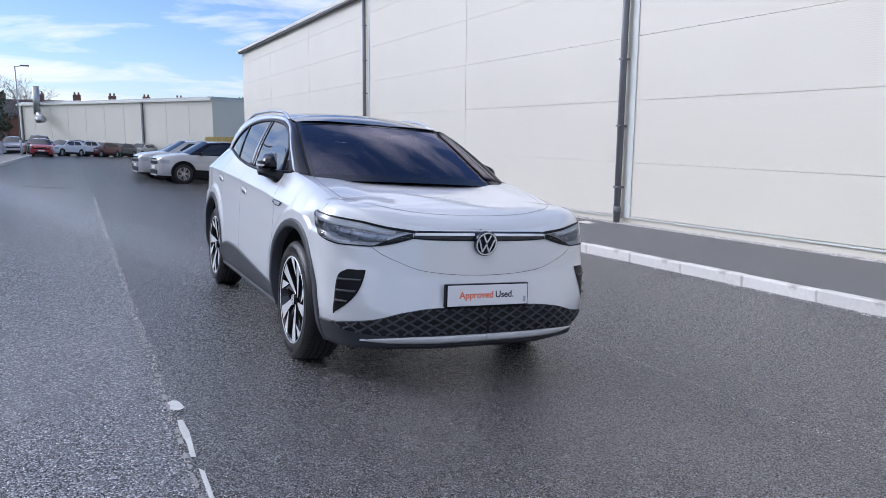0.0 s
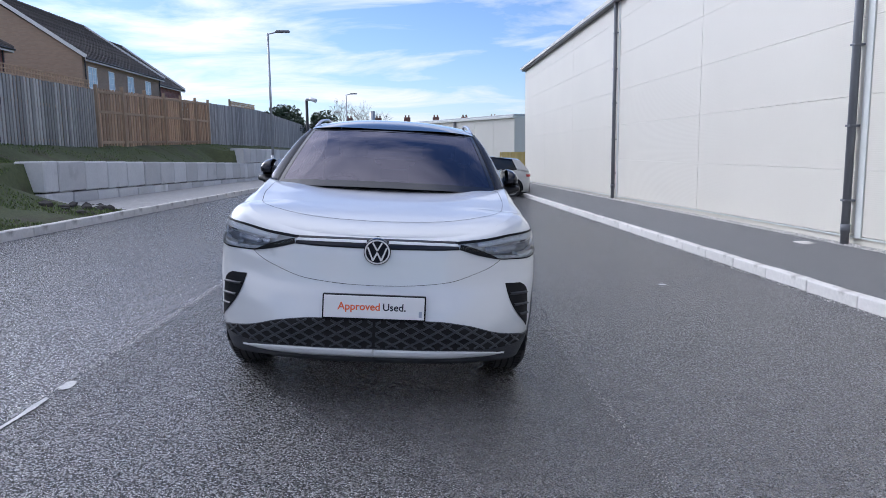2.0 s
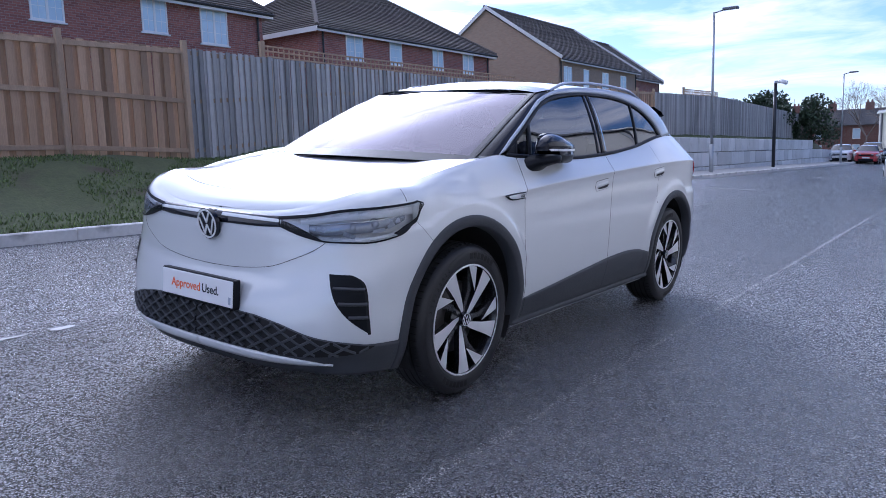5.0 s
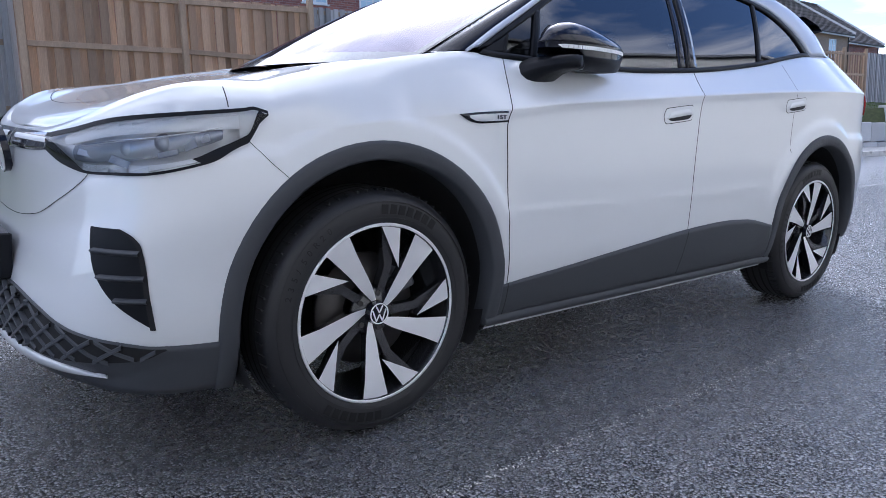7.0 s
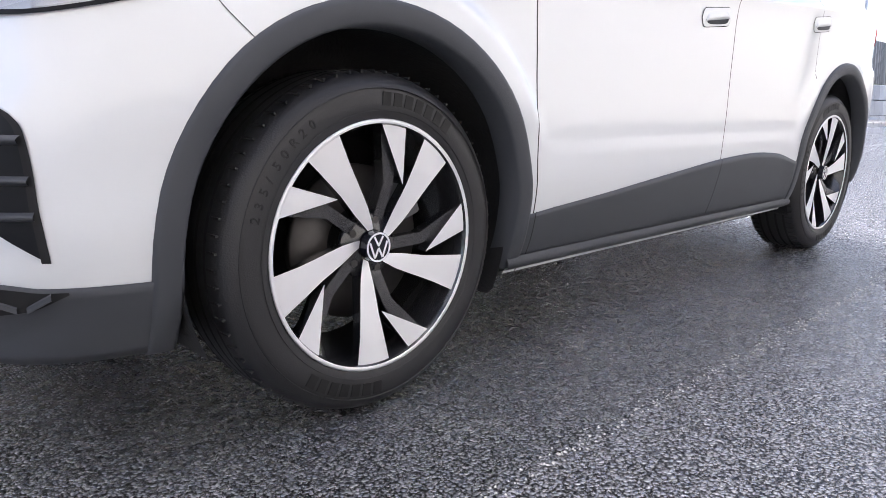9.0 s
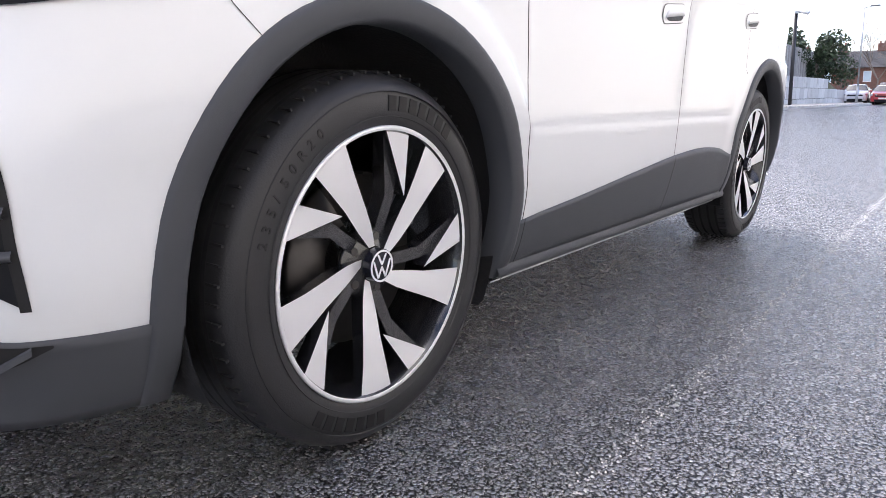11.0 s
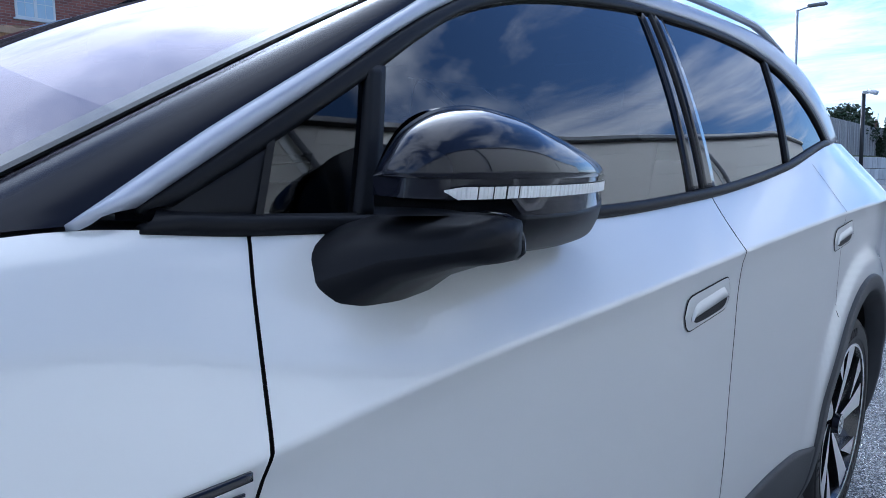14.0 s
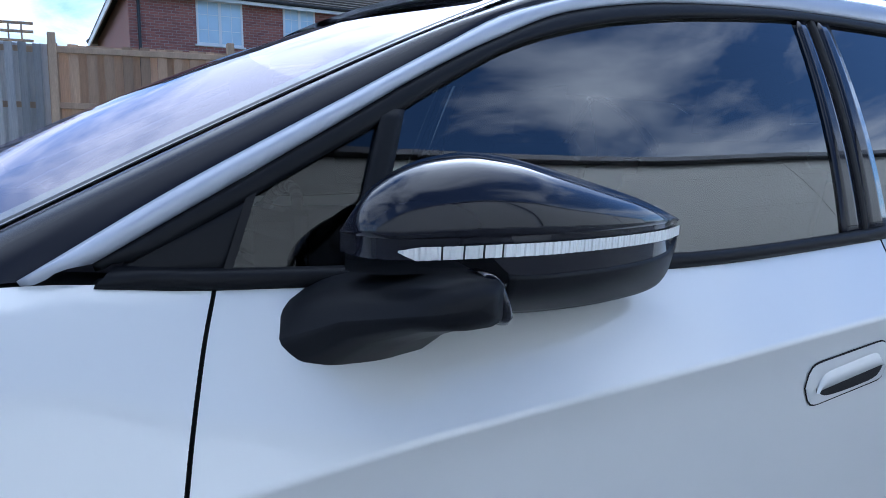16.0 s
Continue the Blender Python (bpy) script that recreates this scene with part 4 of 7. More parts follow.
def evergreen(x, y, z, rx, rz, seed, count=2600):
    root = tagged(empty("evergreen_shrub", Matrix.Translation((x, y, z))), "dark evergreen shrub leaning over the fence end", "shrub", group="evergreen shrubs")
    rnd = random.Random(seed)
    bm = bmesh.new()
    for _ in range(7):
        a = rnd.uniform(0, 6.28)
        add_tube(bm, (0, 0, 0), (math.cos(a) * rx * 0.6, math.sin(a) * rx * 0.6, rz * rnd.uniform(0.5, 0.9)), 0.08, 0.02, 6)
    part("trunk", bm, BARK, root)
    verts, faces = [], []
    clumps = [(rnd.uniform(-1, 1), rnd.uniform(-1, 1), rnd.uniform(0.15, 1.0), rnd.uniform(0.22, 0.5)) for _ in range(26)]
    for _ in range(count):
        cx, cy, cz, cr = clumps[rnd.randrange(26)]
        d = Vector((rnd.gauss(0, 1), rnd.gauss(0, 1), rnd.gauss(0, 1))).normalized() * cr * rnd.random() ** 0.4
        p = Vector(((cx + d.x) * rx, (cy + d.y) * rx, max(0.05, (cz + d.z * 0.7) * rz * 0.85)))
        s = rnd.uniform(0.09, 0.20)
        u = Vector((rnd.gauss(0, 1), rnd.gauss(0, 1), rnd.gauss(0, 1))).normalized() * s
        w = Vector((rnd.gauss(0, 1), rnd.gauss(0, 1), rnd.gauss(0, 1))).normalized() * s * 0.6
        k = len(verts)
        verts += [p - u, p + w, p + u, p - w]
        faces.append((k, k + 1, k + 2, k + 3))
    raw("crown", verts, faces, LEAF, root)
    return root


evergreen(-9.9, 62.8, 0.4, 2.4, 4.9, 5, 17000)
evergreen(-12.2, 58.0, 1.0, 2.2, 3.9, 6, 11000)

# ---- the white electric car ----
def pchip(table):
    """A smooth curve through a few (x, value) pairs that does not overshoot."""
    x = [a for a, _ in table]
    y = [b for _, b in table]
    h = [b - a for a, b in zip(x, x[1:])]
    d = [(b - a) / k for a, b, k in zip(y, y[1:], h)]
    m = [d[0]] + [0.0 if a * b <= 0 else 2 * a * b / (a + b) for a, b in zip(d, d[1:])] + [d[-1]]

    def value(t):
        if t <= x[0]:
            return y[0]
        if t >= x[-1]:
            return y[-1]
        i = 0
        while t > x[i + 1]:
            i += 1
        s = (t - x[i]) / h[i]
        return ((1 + 2 * s) * (1 - s) ** 2 * y[i] + s * (1 - s) ** 2 * h[i] * m[i] + s * s * (3 - 2 * s) * y[i + 1] - s * s * (1 - s) * h[i] * m[i + 1])
    return value


# ---- shape of the white car, in its own frame: front axle at y = 0, nose towards -y, its left side at +x ----
AXLES = (0.0, 2.771)
ARCH_Z = 0.400
side_profile = pchip(((0.20, 0.845), (0.25, 0.872), (0.30, 0.893), (0.40, 0.914), (0.50, 0.924), (0.62, 0.924), (0.75, 0.920), (0.88, 0.916), (0.96, 0.915), (1.05, 0.917), (1.3, 0.917)))
crease_z = pchip(((-0.3, 0.90), (0.0, 0.935), (0.5, 0.978), (0.75, 1.002), (1.1, 1.022), (1.6, 1.052), (2.5, 1.095), (3.1, 1.11), (3.6, 1.11)))
belt_z = pchip(((-0.3, 1.035), (-0.15, 1.072), (0.0, 1.100), (0.2, 1.134), (0.4, 1.157), (0.56, 1.146), (1.2, 1.132), (1.6, 1.148), (1.75, 1.158), (2.2, 1.205), (2.6, 1.265), (2.8, 1.288), (3.1, 1.30), (3.6, 1.30)))
belt_x = pchip(((-0.3, 0.765), (0.0, 0.778), (0.45, 0.798), (0.9, 0.812), (1.6, 0.815), (2.2, 0.805), (2.7, 0.77), (3.1, 0.72), (3.6, 0.66)))
nose_y = pchip(((0.20, -0.80), (0.25, -0.845), (0.30, -0.868), (0.38, -0.870), (0.46, -0.858), (0.56, -0.830), (0.64, -0.805), (0.74, -0.793), (0.80, -0.787), (0.86, -0.776), (0.88, -0.764), (0.895, -0.738)))
tail_y = pchip(((0.2, 3.55), (0.35, 3.66), (0.6, 3.70), (0.9, 3.68), (1.1, 3.63), (1.3, 3.50)))
NOSE0, TAIL0 = -0.30, 3.05
NOSE_TOP, FENDER_TOP = 0.895, 1.035


def side_x(y, z):
    """Half width of the lower body at (y, z), from sill to belt line."""
    if y < NOSE0:
        v = (NOSE0 - y) / (NOSE0 - nose_y(min(z, 0.895)))
        return side_x(NOSE0, z) * max(0.0, 1 - v ** 3.5) ** (1 / 2.85) if v < 1 else 0.0
    if y > TAIL0:
        v = (y - TAIL0) / (tail_y(z) - TAIL0)
        return side_x(TAIL0, z) * max(0.0, 1 - v ** 3.0) ** (1 / 2.6) if v < 1 else 0.0
    x = side_profile(z)
    x *= 1 - 0.038 * smooth01((0.5 - y) / 0.8) - 0.012 * smooth01((y - 2.85) / 0.3)
    for a in AXLES:
        r = math.hypot(y - a, min(z, crease_z(y)) - ARCH_Z)
        u = min(1.0, max(0.0, (0.60 - r) / 0.11))
        x += (0.005 * u + 0.013 * smooth01((0.562 - r) / 0.026) * smooth01((z - 0.52) / 0.22)) * smooth01((z - 0.25) / 0.1)
    c = crease_z(y)
    if z < c and 0.2 < y:
        x -= 0.004 * smooth01((c - z) / 0.03) * (1 - smooth01((c - z - 0.03) / 0.16)) * smooth01((y - 0.2) / 0.35) * (1 - smooth01((y - 2.6) / 0.5))
    if z > c:
        t = belt_z(y)
        u = min(1.0, (z - c) / (t - c))
        d = x - belt_x(y)
        f = 0.62 * smooth01((y + 0.3) / 0.3)
        front = f * u + (1 - f) * (1 - math.sqrt(max(0.0, 1 - u * u)))
        door = u
        k = smooth01((y - 0.1) / 0.6)
        x -= d * (front + (door - front) * k)
    return x


def glass_x(y, z):
    """Half width of the side above the belt line."""
    d = z - belt_z(y)
    return belt_x(y) - 0.29 * d - 0.40 * d * abs(d)


def nose_outline(a, z, top):
    """A point of the nose at height z; a from 0 (middle) to 1 (side). top: height of the upper edge there."""
    w = side_x(NOSE0, z + FENDER_TOP - top)
    f = nose_y(z - (top - NOSE_TOP))
    return w * a ** (1 / 2.85), NOSE0 - (NOSE0 - f) * (1 - a) ** (1 / 3.5)


CAR_WHITE = material("white_car_paint", (0.70, 0.72, 0.735), 0.30, 0.05, coat=1.0)
CAR_WHITE.node_tree.nodes["Principled BSDF"].inputs["Coat IOR"].default_value = 1.7
CLADDING = material("dark_grey_plastic", (0.052, 0.056, 0.064), 0.5, spec=0.35, var=0.06, scale=3, bump=0.12, bump_scale=900)
GLOSS_BLACK = material("gloss_black_paint", (0.010, 0.011, 0.018), 0.12, coat=1.0, spec=0.1)
GLOSS_BLACK.node_tree.nodes["Principled BSDF"].inputs["Coat IOR"].default_value = 1.4
SATIN_BLACK = material("satin_black_plastic", (0.009, 0.010, 0.013), 0.42, spec=0.15, bump=0.08, bump_scale=900)
PILLAR_BLACK = material("black_pillar_paint", (0.012, 0.013, 0.020), 0.22, spec=0.2)
GAP = material("panel_gap", (0.012, 0.012, 0.013), 0.9)
SILVER = material("silver_anodised_trim", (0.44, 0.48, 0.57), 0.42, 0.3, coat=0.6)
BLADE = material("pale_silver_paint", (0.70, 0.71, 0.73), 0.3, 0.2, coat=0.6)
CHROME = material("bright_chrome", (0.85, 0.86, 0.88), 0.08, 1.0)
LINER = material("wheel_arch_liner", (0.012, 0.012, 0.013), 0.95, bump=0.4, bump_scale=120)
RUBBER = material("tyre_rubber", (0.021, 0.021, 0.023), 0.44, spec=0.4, var=0.12, scale=9, bump=0.1, bump_scale=300)
RUBBER_MARK = material("raised_rubber", (0.008, 0.008, 0.008), 0.55, spec=0.3)
RIM_CUT = material("machined_alloy", (0.86, 0.86, 0.87), 0.33, 0.55, var=0.03, scale=20)
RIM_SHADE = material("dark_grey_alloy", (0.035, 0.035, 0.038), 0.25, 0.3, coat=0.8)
RIM_BLACK = material("black_alloy", (0.015, 0.015, 0.017), 0.25, coat=0.8)
DISC = material("brake_disc_steel", (0.09, 0.085, 0.083), 0.45, 0.8, var=0.2, scale=30)
LAMP_BOWL = material("lamp_bowl", (0.86, 0.87, 0.89), 0.24, 0.25, var=0.12, scale=14)
LAMP_MASK = material("lamp_mask_plastic", (0.36, 0.39, 0.45), 0.16, 0.5)
LAMP_WHITE = material("lamp_light_guide", (0.86, 0.88, 0.90), 0.25)
CABIN = material("cabin_trim", (0.030, 0.030, 0.033), 0.8, var=0.1, scale=6)
SEAT = material("seat_fabric", (0.045, 0.045, 0.050), 0.9, var=0.15, scale=12, bump=0.3, bump_scale=260)
PLATE_WHITE = material("white_plate", (0.86, 0.86, 0.87), 0.3)
ORANGE = material("orange_print", (0.85, 0.16, 0.05), 0.4)
INK = material("black_print", (0.02, 0.025, 0.04), 0.4)
RED_LENS = material("red_lamp_lens", (0.35, 0.01, 0.012), 0.12, coat=1.0)


def glass_material(name, tint, ior, gloss=(1, 1, 1)):
    """A single pane: gloss by Fresnel over a tinted clear sheet."""
    m = bpy.data.materials.new(name)
    m.use_nodes = True
    t = m.node_tree
    t.nodes.clear()
    o = t.nodes.new("ShaderNodeOutputMaterial")
    mix = t.nodes.new("ShaderNodeMixShader")
    fr = t.nodes.new("ShaderNodeFresnel")
    fr.inputs["IOR"].default_value = ior
    tr = t.nodes.new("ShaderNodeBsdfTransparent")
    tr.inputs["Color"].default_value = (*tint, 1)
    gl = t.nodes.new("ShaderNodeBsdfGlossy")
    gl.inputs["Roughness"].default_value = 0.0
    gl.inputs["Color"].default_value = (*gloss, 1)
    t.links.new(fr.outputs[0], mix.inputs[0])
    t.links.new(tr.outputs[0], mix.inputs[1])
    t.links.new(gl.outputs[0], mix.inputs[2])
    t.links.new(mix.outputs[0], o.inputs[0])
    return m


GLASS_SIDE = glass_material("tinted_side_glass", (0.20, 0.24, 0.235), 2.1)
# side glass again, tint and gloss lowered to imitate the mirror's dark reflection
GLASS_QUARTER = glass_material("mirror_dimmed_glass", (0.12, 0.13, 0.13), 1.6)
GLASS_DARK = glass_material("privacy_glass", (0.03, 0.035, 0.04), 2.1)
GLASS_FRONT = glass_material("windscreen_glass", (0.26, 0.25, 0.30), 2.0, (0.92, 0.87, 1.0))
GLASS_LAMP = glass_material("clear_lamp_cover", (0.90, 0.92, 0.95), 1.5)

CARM = Matrix(((0.99823, 0.0, 0.05946, 0), (-0.00082, 0.99991, 0.01375, 0), (-0.05945, -0.01378, 0.99814, 0), (0, 0, 0, 1)))
car = tagged(empty("car", CARM), "white electric crossover with black roof parked on asphalt", "car")


def curve2(points):
    """A smooth curve through 2D or 3D points: f(0..1), by run length."""
    run = [0.0]
    for a, b in zip(points, points[1:]):
        run.append(run[-1] + max(1e-6, math.dist(a, b)))
    fs = [pchip([(r / run[-1], p[k]) for r, p in zip(run, points)]) for k in range(len(points[0]))]
    return lambda t: tuple(f(t) for f in fs)


def sheet(name, rows, mat, parent, label="", skirt=0.0, flip=False, smooth=True, keep=None, mirror=False):
    """A mesh from rows of points; skirt: depth of a lip turned inward along the rim. keep: which quads stay."""
    n, m = len(rows), len(rows[0])
    pts = [Vector(p) for r in rows for p in r]
    if mirror:
        pts = [Vector((-p.x, p.y, p.z)) for p in pts]
        flip = not flip
    faces = []
    for i in range(n - 1):
        for j in range(m - 1):
            if keep is None or keep(i, j):
                q = (i * m + j, i * m + j + 1, (i + 1) * m + j + 1, (i + 1) * m + j)
                faces.append(q if flip else q[::-1])
    if skirt:
        rim = [(0, j) for j in range(m)] + [(i, m - 1) for i in range(1, n)] + [(n - 1, j) for j in range(m - 2, -1, -1)] + [(i, 0) for i in range(n - 2, 0, -1)]
        base = len(pts)
        for i, j in rim:
            a, b = pts[min(n - 1, i + 1) * m + j] - pts[max(0, i - 1) * m + j], pts[i * m + min(m - 1, j + 1)] - pts[i * m + max(0, j - 1)]
            nn = b.cross(a) if flip else a.cross(b)
            nn = nn.normalized() if nn.length > 1e-9 else Vector((1, 0, 0))
            pts.append(pts[i * m + j] + nn * skirt)
        L = len(rim)
        for k in range(L):
            a, b = rim[k][0] * m + rim[k][1], rim[(k + 1) % L][0] * m + rim[(k + 1) % L][1]
            q = (a, b, base + (k + 1) % L, base + k)
            faces.append(q[::-1] if flip else q)
    return raw(name, pts, faces, mat, parent, label, smooth)


def both(name, rows, mat, parent, label="", **kw):
    return [sheet(name, rows, mat, parent, label, mirror=mi, **kw) for mi in (False, True)]


def normal_of(fn, p, q, e=0.004):
    a, b = Vector(fn(p + e, q)) - Vector(fn(p - e, q)), Vector(fn(p, q + e)) - Vector(fn(p, q - e))
    n = a.cross(b)
    return n.normalized() if n.length > 1e-12 else Vector((1, 0, 0))


def on(fn, p, q, off, outward):
    """A point of the surface fn(p, q), lifted by off along its normal (turned to agree with outward)."""
    n = normal_of(fn, p, q)
    if n.dot(outward) < 0:
        n = -n
    return Vector(fn(p, q)) + n * off


def ribbon(fn, lower, upper, n, m, off, outward, arch=0.0):
    """Rows of points on the surface fn between two curves of its plane. off: lift; arch: extra lift in the middle."""
    rows = []
    for j in range(m + 1):
        k = j / m
        row = []
        for i in range(n + 1):
            t = i / n
            a, b = lower(t), upper(t)
            row.append(on(fn, a[0] + (b[0] - a[0]) * k, a[1] + (b[1] - a[1]) * k, off + arch * math.sin(math.pi * k), outward))
        rows.append(row)
    return rows[::-1]


def line_on(fn, path, width, off, outward, n=40):
    """A thin strip on a surface along a path of its plane."""
    lo, hi = [], []
    for i in range(n + 1):
        t = i / n
        a, b = path(max(0, t - 0.01)), path(min(1, t + 0.01))
        d = Vector((b[0] - a[0], b[1] - a[1])).normalized()
        p = path(t)
        lo.append(on(fn, p[0] + d.y * width / 2, p[1] - d.x * width / 2, off, outward))
        hi.append(on(fn, p[0] - d.y * width / 2, p[1] + d.x * width / 2, off, outward))
    return [lo, hi]


OUT = Vector((1, 0, 0))
FWD = Vector((0.25, -1, 0.1))
side_fn = lambda y, z: (side_x(y, z), y, z)
glass_fn = lambda y, z: (glass_x(y, z), y, z)


def nose_top(a):
    return NOSE_TOP + (FENDER_TOP - NOSE_TOP) * a ** 1.15


# run along the nose, from the middle to the side, in metres
_as = [(k / 20) ** 2.85 / 400 for k in range(20)] + [i / 400 for i in range(1, 401)]
_pts = [nose_outline(a, 0.86, nose_top(a)) for a in _as]
_run = [0.0]
for _p, _q in zip(_pts, _pts[1:]):
    _run.append(_run[-1] + math.dist(_p, _q))
NOSE_RUN = _run[-1]


def a_of(l):
    l = max(0.0, min(NOSE_RUN, l))
    i = 0
    while i < len(_as) - 2 and _run[i + 1] < l:
        i += 1
    return _as[i] + (l - _run[i]) / max(1e-9, _run[i + 1] - _run[i]) * (_as[i + 1] - _as[i])


def run_at(x=None, y=None):
    k = min(range(len(_as)), key=lambda i: abs(_pts[i][0] - x) if x is not None else abs(_pts[i][1] - y))
    return _run[k]


def nose_fn(l, z):
    """The nose at the run l (negative: the other side) and height z."""
    a = a_of(abs(l))
    x, y = nose_outline(a, z, nose_top(a))
    return (x if l >= 0 else -x, y, z)


# ---- outer shell ----
SILL = 0.235
ROWS_LOW, ROWS_HIGH = 48, 16
seam_front = pchip(((0.2, 0.500), (0.41, 0.503), (0.7, 0.488), (0.92, 0.486), (0.988, 0.506), (1.02, 0.514), (1.062, 0.526), (1.105, 0.540), (1.15, 0.558)))
seam_middle = pchip(((0.2, 1.54), (0.5, 1.560), (0.8, 1.582), (1.04, 1.612), (1.10, 1.64), (1.17, 1.69)))


def levels(c, t, bottom=SILL):
    low, top = [bottom + (c - 0.005 - bottom) * i / (ROWS_LOW - 1) for i in range(ROWS_LOW)], [c + 0.005 + (t - c - 0.005) * i / ROWS_HIGH for i in range(ROWS_HIGH + 1)]
    return low + [c] + top


def nose_column(a):
    top = nose_top(a)
    zs = levels(crease_z(NOSE0) - (FENDER_TOP - top), top)
    return [Vector((*nose_outline(a, z, top), z)) for z in zs]


def side_column(yfn):
    c, t = crease_z(yfn(1.0)), belt_z(yfn(1.15))
    return [Vector((side_x(yfn(z), z), yfn(z), z)) for z in levels(c, t)]


def lip(col, depth=0.02):
    return [p + Vector((-depth, 0, 0)) for p in col]


HL0, HL1 = run_at(x=0.434), 1.178
_s = HL1 - HL0
HL_UP = pchip(((HL0, 0.886), (run_at(x=0.60), 0.906), (run_at(x=0.76), 0.936), (1.06, 0.961), (1.150, 0.967), (HL1, 0.957)))
HL_LOW = pchip(((HL0, 0.845), (run_at(x=0.56), 0.812), (run_at(x=0.684), 0.796), (0.8178, 0.7985), (0.9788, 0.828), (1.054, 0.861), (1.139, 0.905), (HL1, 0.946)))


def in_lamp(p):
    """Whether a point of the left or right nose lies well inside the headlamp."""
    if p.y > -0.32 or p.x < 0.40:
        return False
    a = min(1.0, (p.x / side_x(NOSE0, p.z + FENDER_TOP - nose_top(0.6))) ** 2.85)
    l = run_at(x=p.x) if p.x < 0.8 else run_at(y=p.y)
    return HL0 + 0.03 < l < HL1 - 0.11 and HL_LOW(l) + 0.015 < p.z < HL_UP(l) - 0.014


def arch_hole(p):
    return any(math.hypot(p.y - a, p.z - ARCH_Z) < 0.455 for a in AXLES) or any(abs(p.y - a) < 0.448 and p.z < 0.40 for a in AXLES)


def shell(name, cols, parent, label="", holes=True):
    objs = []
    mid = lambda i, j: (cols[i][j] + cols[i + 1][j + 1]) / 2
    gone = {(i, j) for i in range(len(cols) - 1) for j in range(len(cols[0]) - 1) if holes and (arch_hole(mid(i, j)) or in_lamp(mid(i, j)))}
    return both(name, cols, CAR_WHITE, parent, label, keep=lambda i, j: (i, j) not in gone)


nose_cols = [nose_column(a_of(NOSE_RUN * (i / 64))) for i in range(65)]
fender_y = lambda k: (lambda z: NOSE0 + (seam_front(z) - 0.0022 - NOSE0) * k)
front_cols = nose_cols[:-1] + [side_column(fender_y(i / 66)) for i in range(67)]
door_y = lambda k: (lambda z: seam_front(z) + 0.0022 + (seam_middle(z) - seam_front(z) - 0.0044) * k)
door_cols = [side_column(door_y(i / 50)) for i in range(51)]
rear_y = lambda k: (lambda z: seam_middle(z) + 0.0022 + (TAIL0 - seam_middle(z)) * k)
rear_cols = [side_column(rear_y(i / 78)) for i in range(79)]


def tail_column(a):
    zs = levels(crease_z(TAIL0), belt_z(TAIL0))
    return [Vector((side_x(TAIL0, z) * (1 - a) ** (1 / 2.6), TAIL0 + (tail_y(z) - TAIL0) * a ** (1 / 3.0), z)) for z in zs]


tail_cols = [tail_column((i / 30) ** 2) for i in range(1, 31)]
shell("body", front_cols, car)
fdoors = shell("front_door", door_cols, car, holes=False)
# the rear door ends at a thin joint before the wheel arch
split = 44
rdoors = shell("rear_door", rear_cols[: split + 1], car)
shell("rear_quarter", rear_cols[split:] + tail_cols, car)
rear_joint = curve2([(rear_y(split / 78)(1.16), belt_z(2.4) - 0.012), (rear_y(split / 78)(0.95), 1.0), (2.40, 0.80)])
both("panel_gap", line_on(side_fn, rear_joint, 0.003, 0.0012, OUT, 20), GAP, car)
# dark backing behind the joints
bk = lambda yf, w: [[Vector((side_x(yf(z), z) - 0.014, yf(z) + s * w, z)) for z in levels(crease_z(yf(1.0)), belt_z(yf(1.1)) - 0.004)] for s in (-1, 1)]
both("door_seal", bk(seam_front, 0.02), GAP, car)
both("door_seal", bk(seam_middle, 0.02), GAP, car)

# ---- bonnet ----
bonnet_z = pchip(((-0.745, 0.895), (-0.70, 0.930), (-0.60, 0.972), (-0.45, 1.014), (-0.2, 1.064), (0.05, 1.098), (0.18, 1.108), (0.42, 1.116)))


def edge_at(col):
    return col[-1]


def bonnet_point(e, k):
    """Across from the shoulder (k=0) to the middle (k=1)."""
    x = e.x * (1 - k)
    h = bonnet_z(e.y)
    u = x / max(1e-6, e.x)
    z = e.z + (h - e.z) * (1 - u ** 2.4) + 0.009 * math.exp(-((u - 0.74) / 0.13) ** 2) * smooth01((e.y + 0.72) / 0.4)
    return Vector((x, e.y, z))


bon_edges = [edge_at(c) for c in front_cols[:-1] if edge_at(c).y < 0.47]
ks = [1 - (1 - i / 26) ** 1.25 for i in range(27)]
screen_x = lambda y: 0.742 - 0.10 * (y - 0.2)
both("bonnet", [[bonnet_point(e, k) for k in ks] for e in bon_edges], CAR_WHITE, car, keep=lambda i, j: bon_edges[i].y < 0.22 or bon_edges[i].x * (1 - ks[j + 1]) > screen_x(bon_edges[i].y) - 0.035)
_ey = pchip(sorted({round(e.y, 4): e.x for e in bon_edges[2:]}.items()))
_ez = pchip(sorted({round(e.y, 4): e.z for e in bon_edges[2:]}.items()))


def bonnet_fn(x, y):
    e = Vector((_ey(y), y, _ez(y)))
    return bonnet_point(e, 1 - min(1.0, abs(x) / e.x)) if abs(x) <= e.x else e


def bonnet_at(x, y):
    p = bonnet_fn(abs(x), y)
    return (x, p[1], p[2])


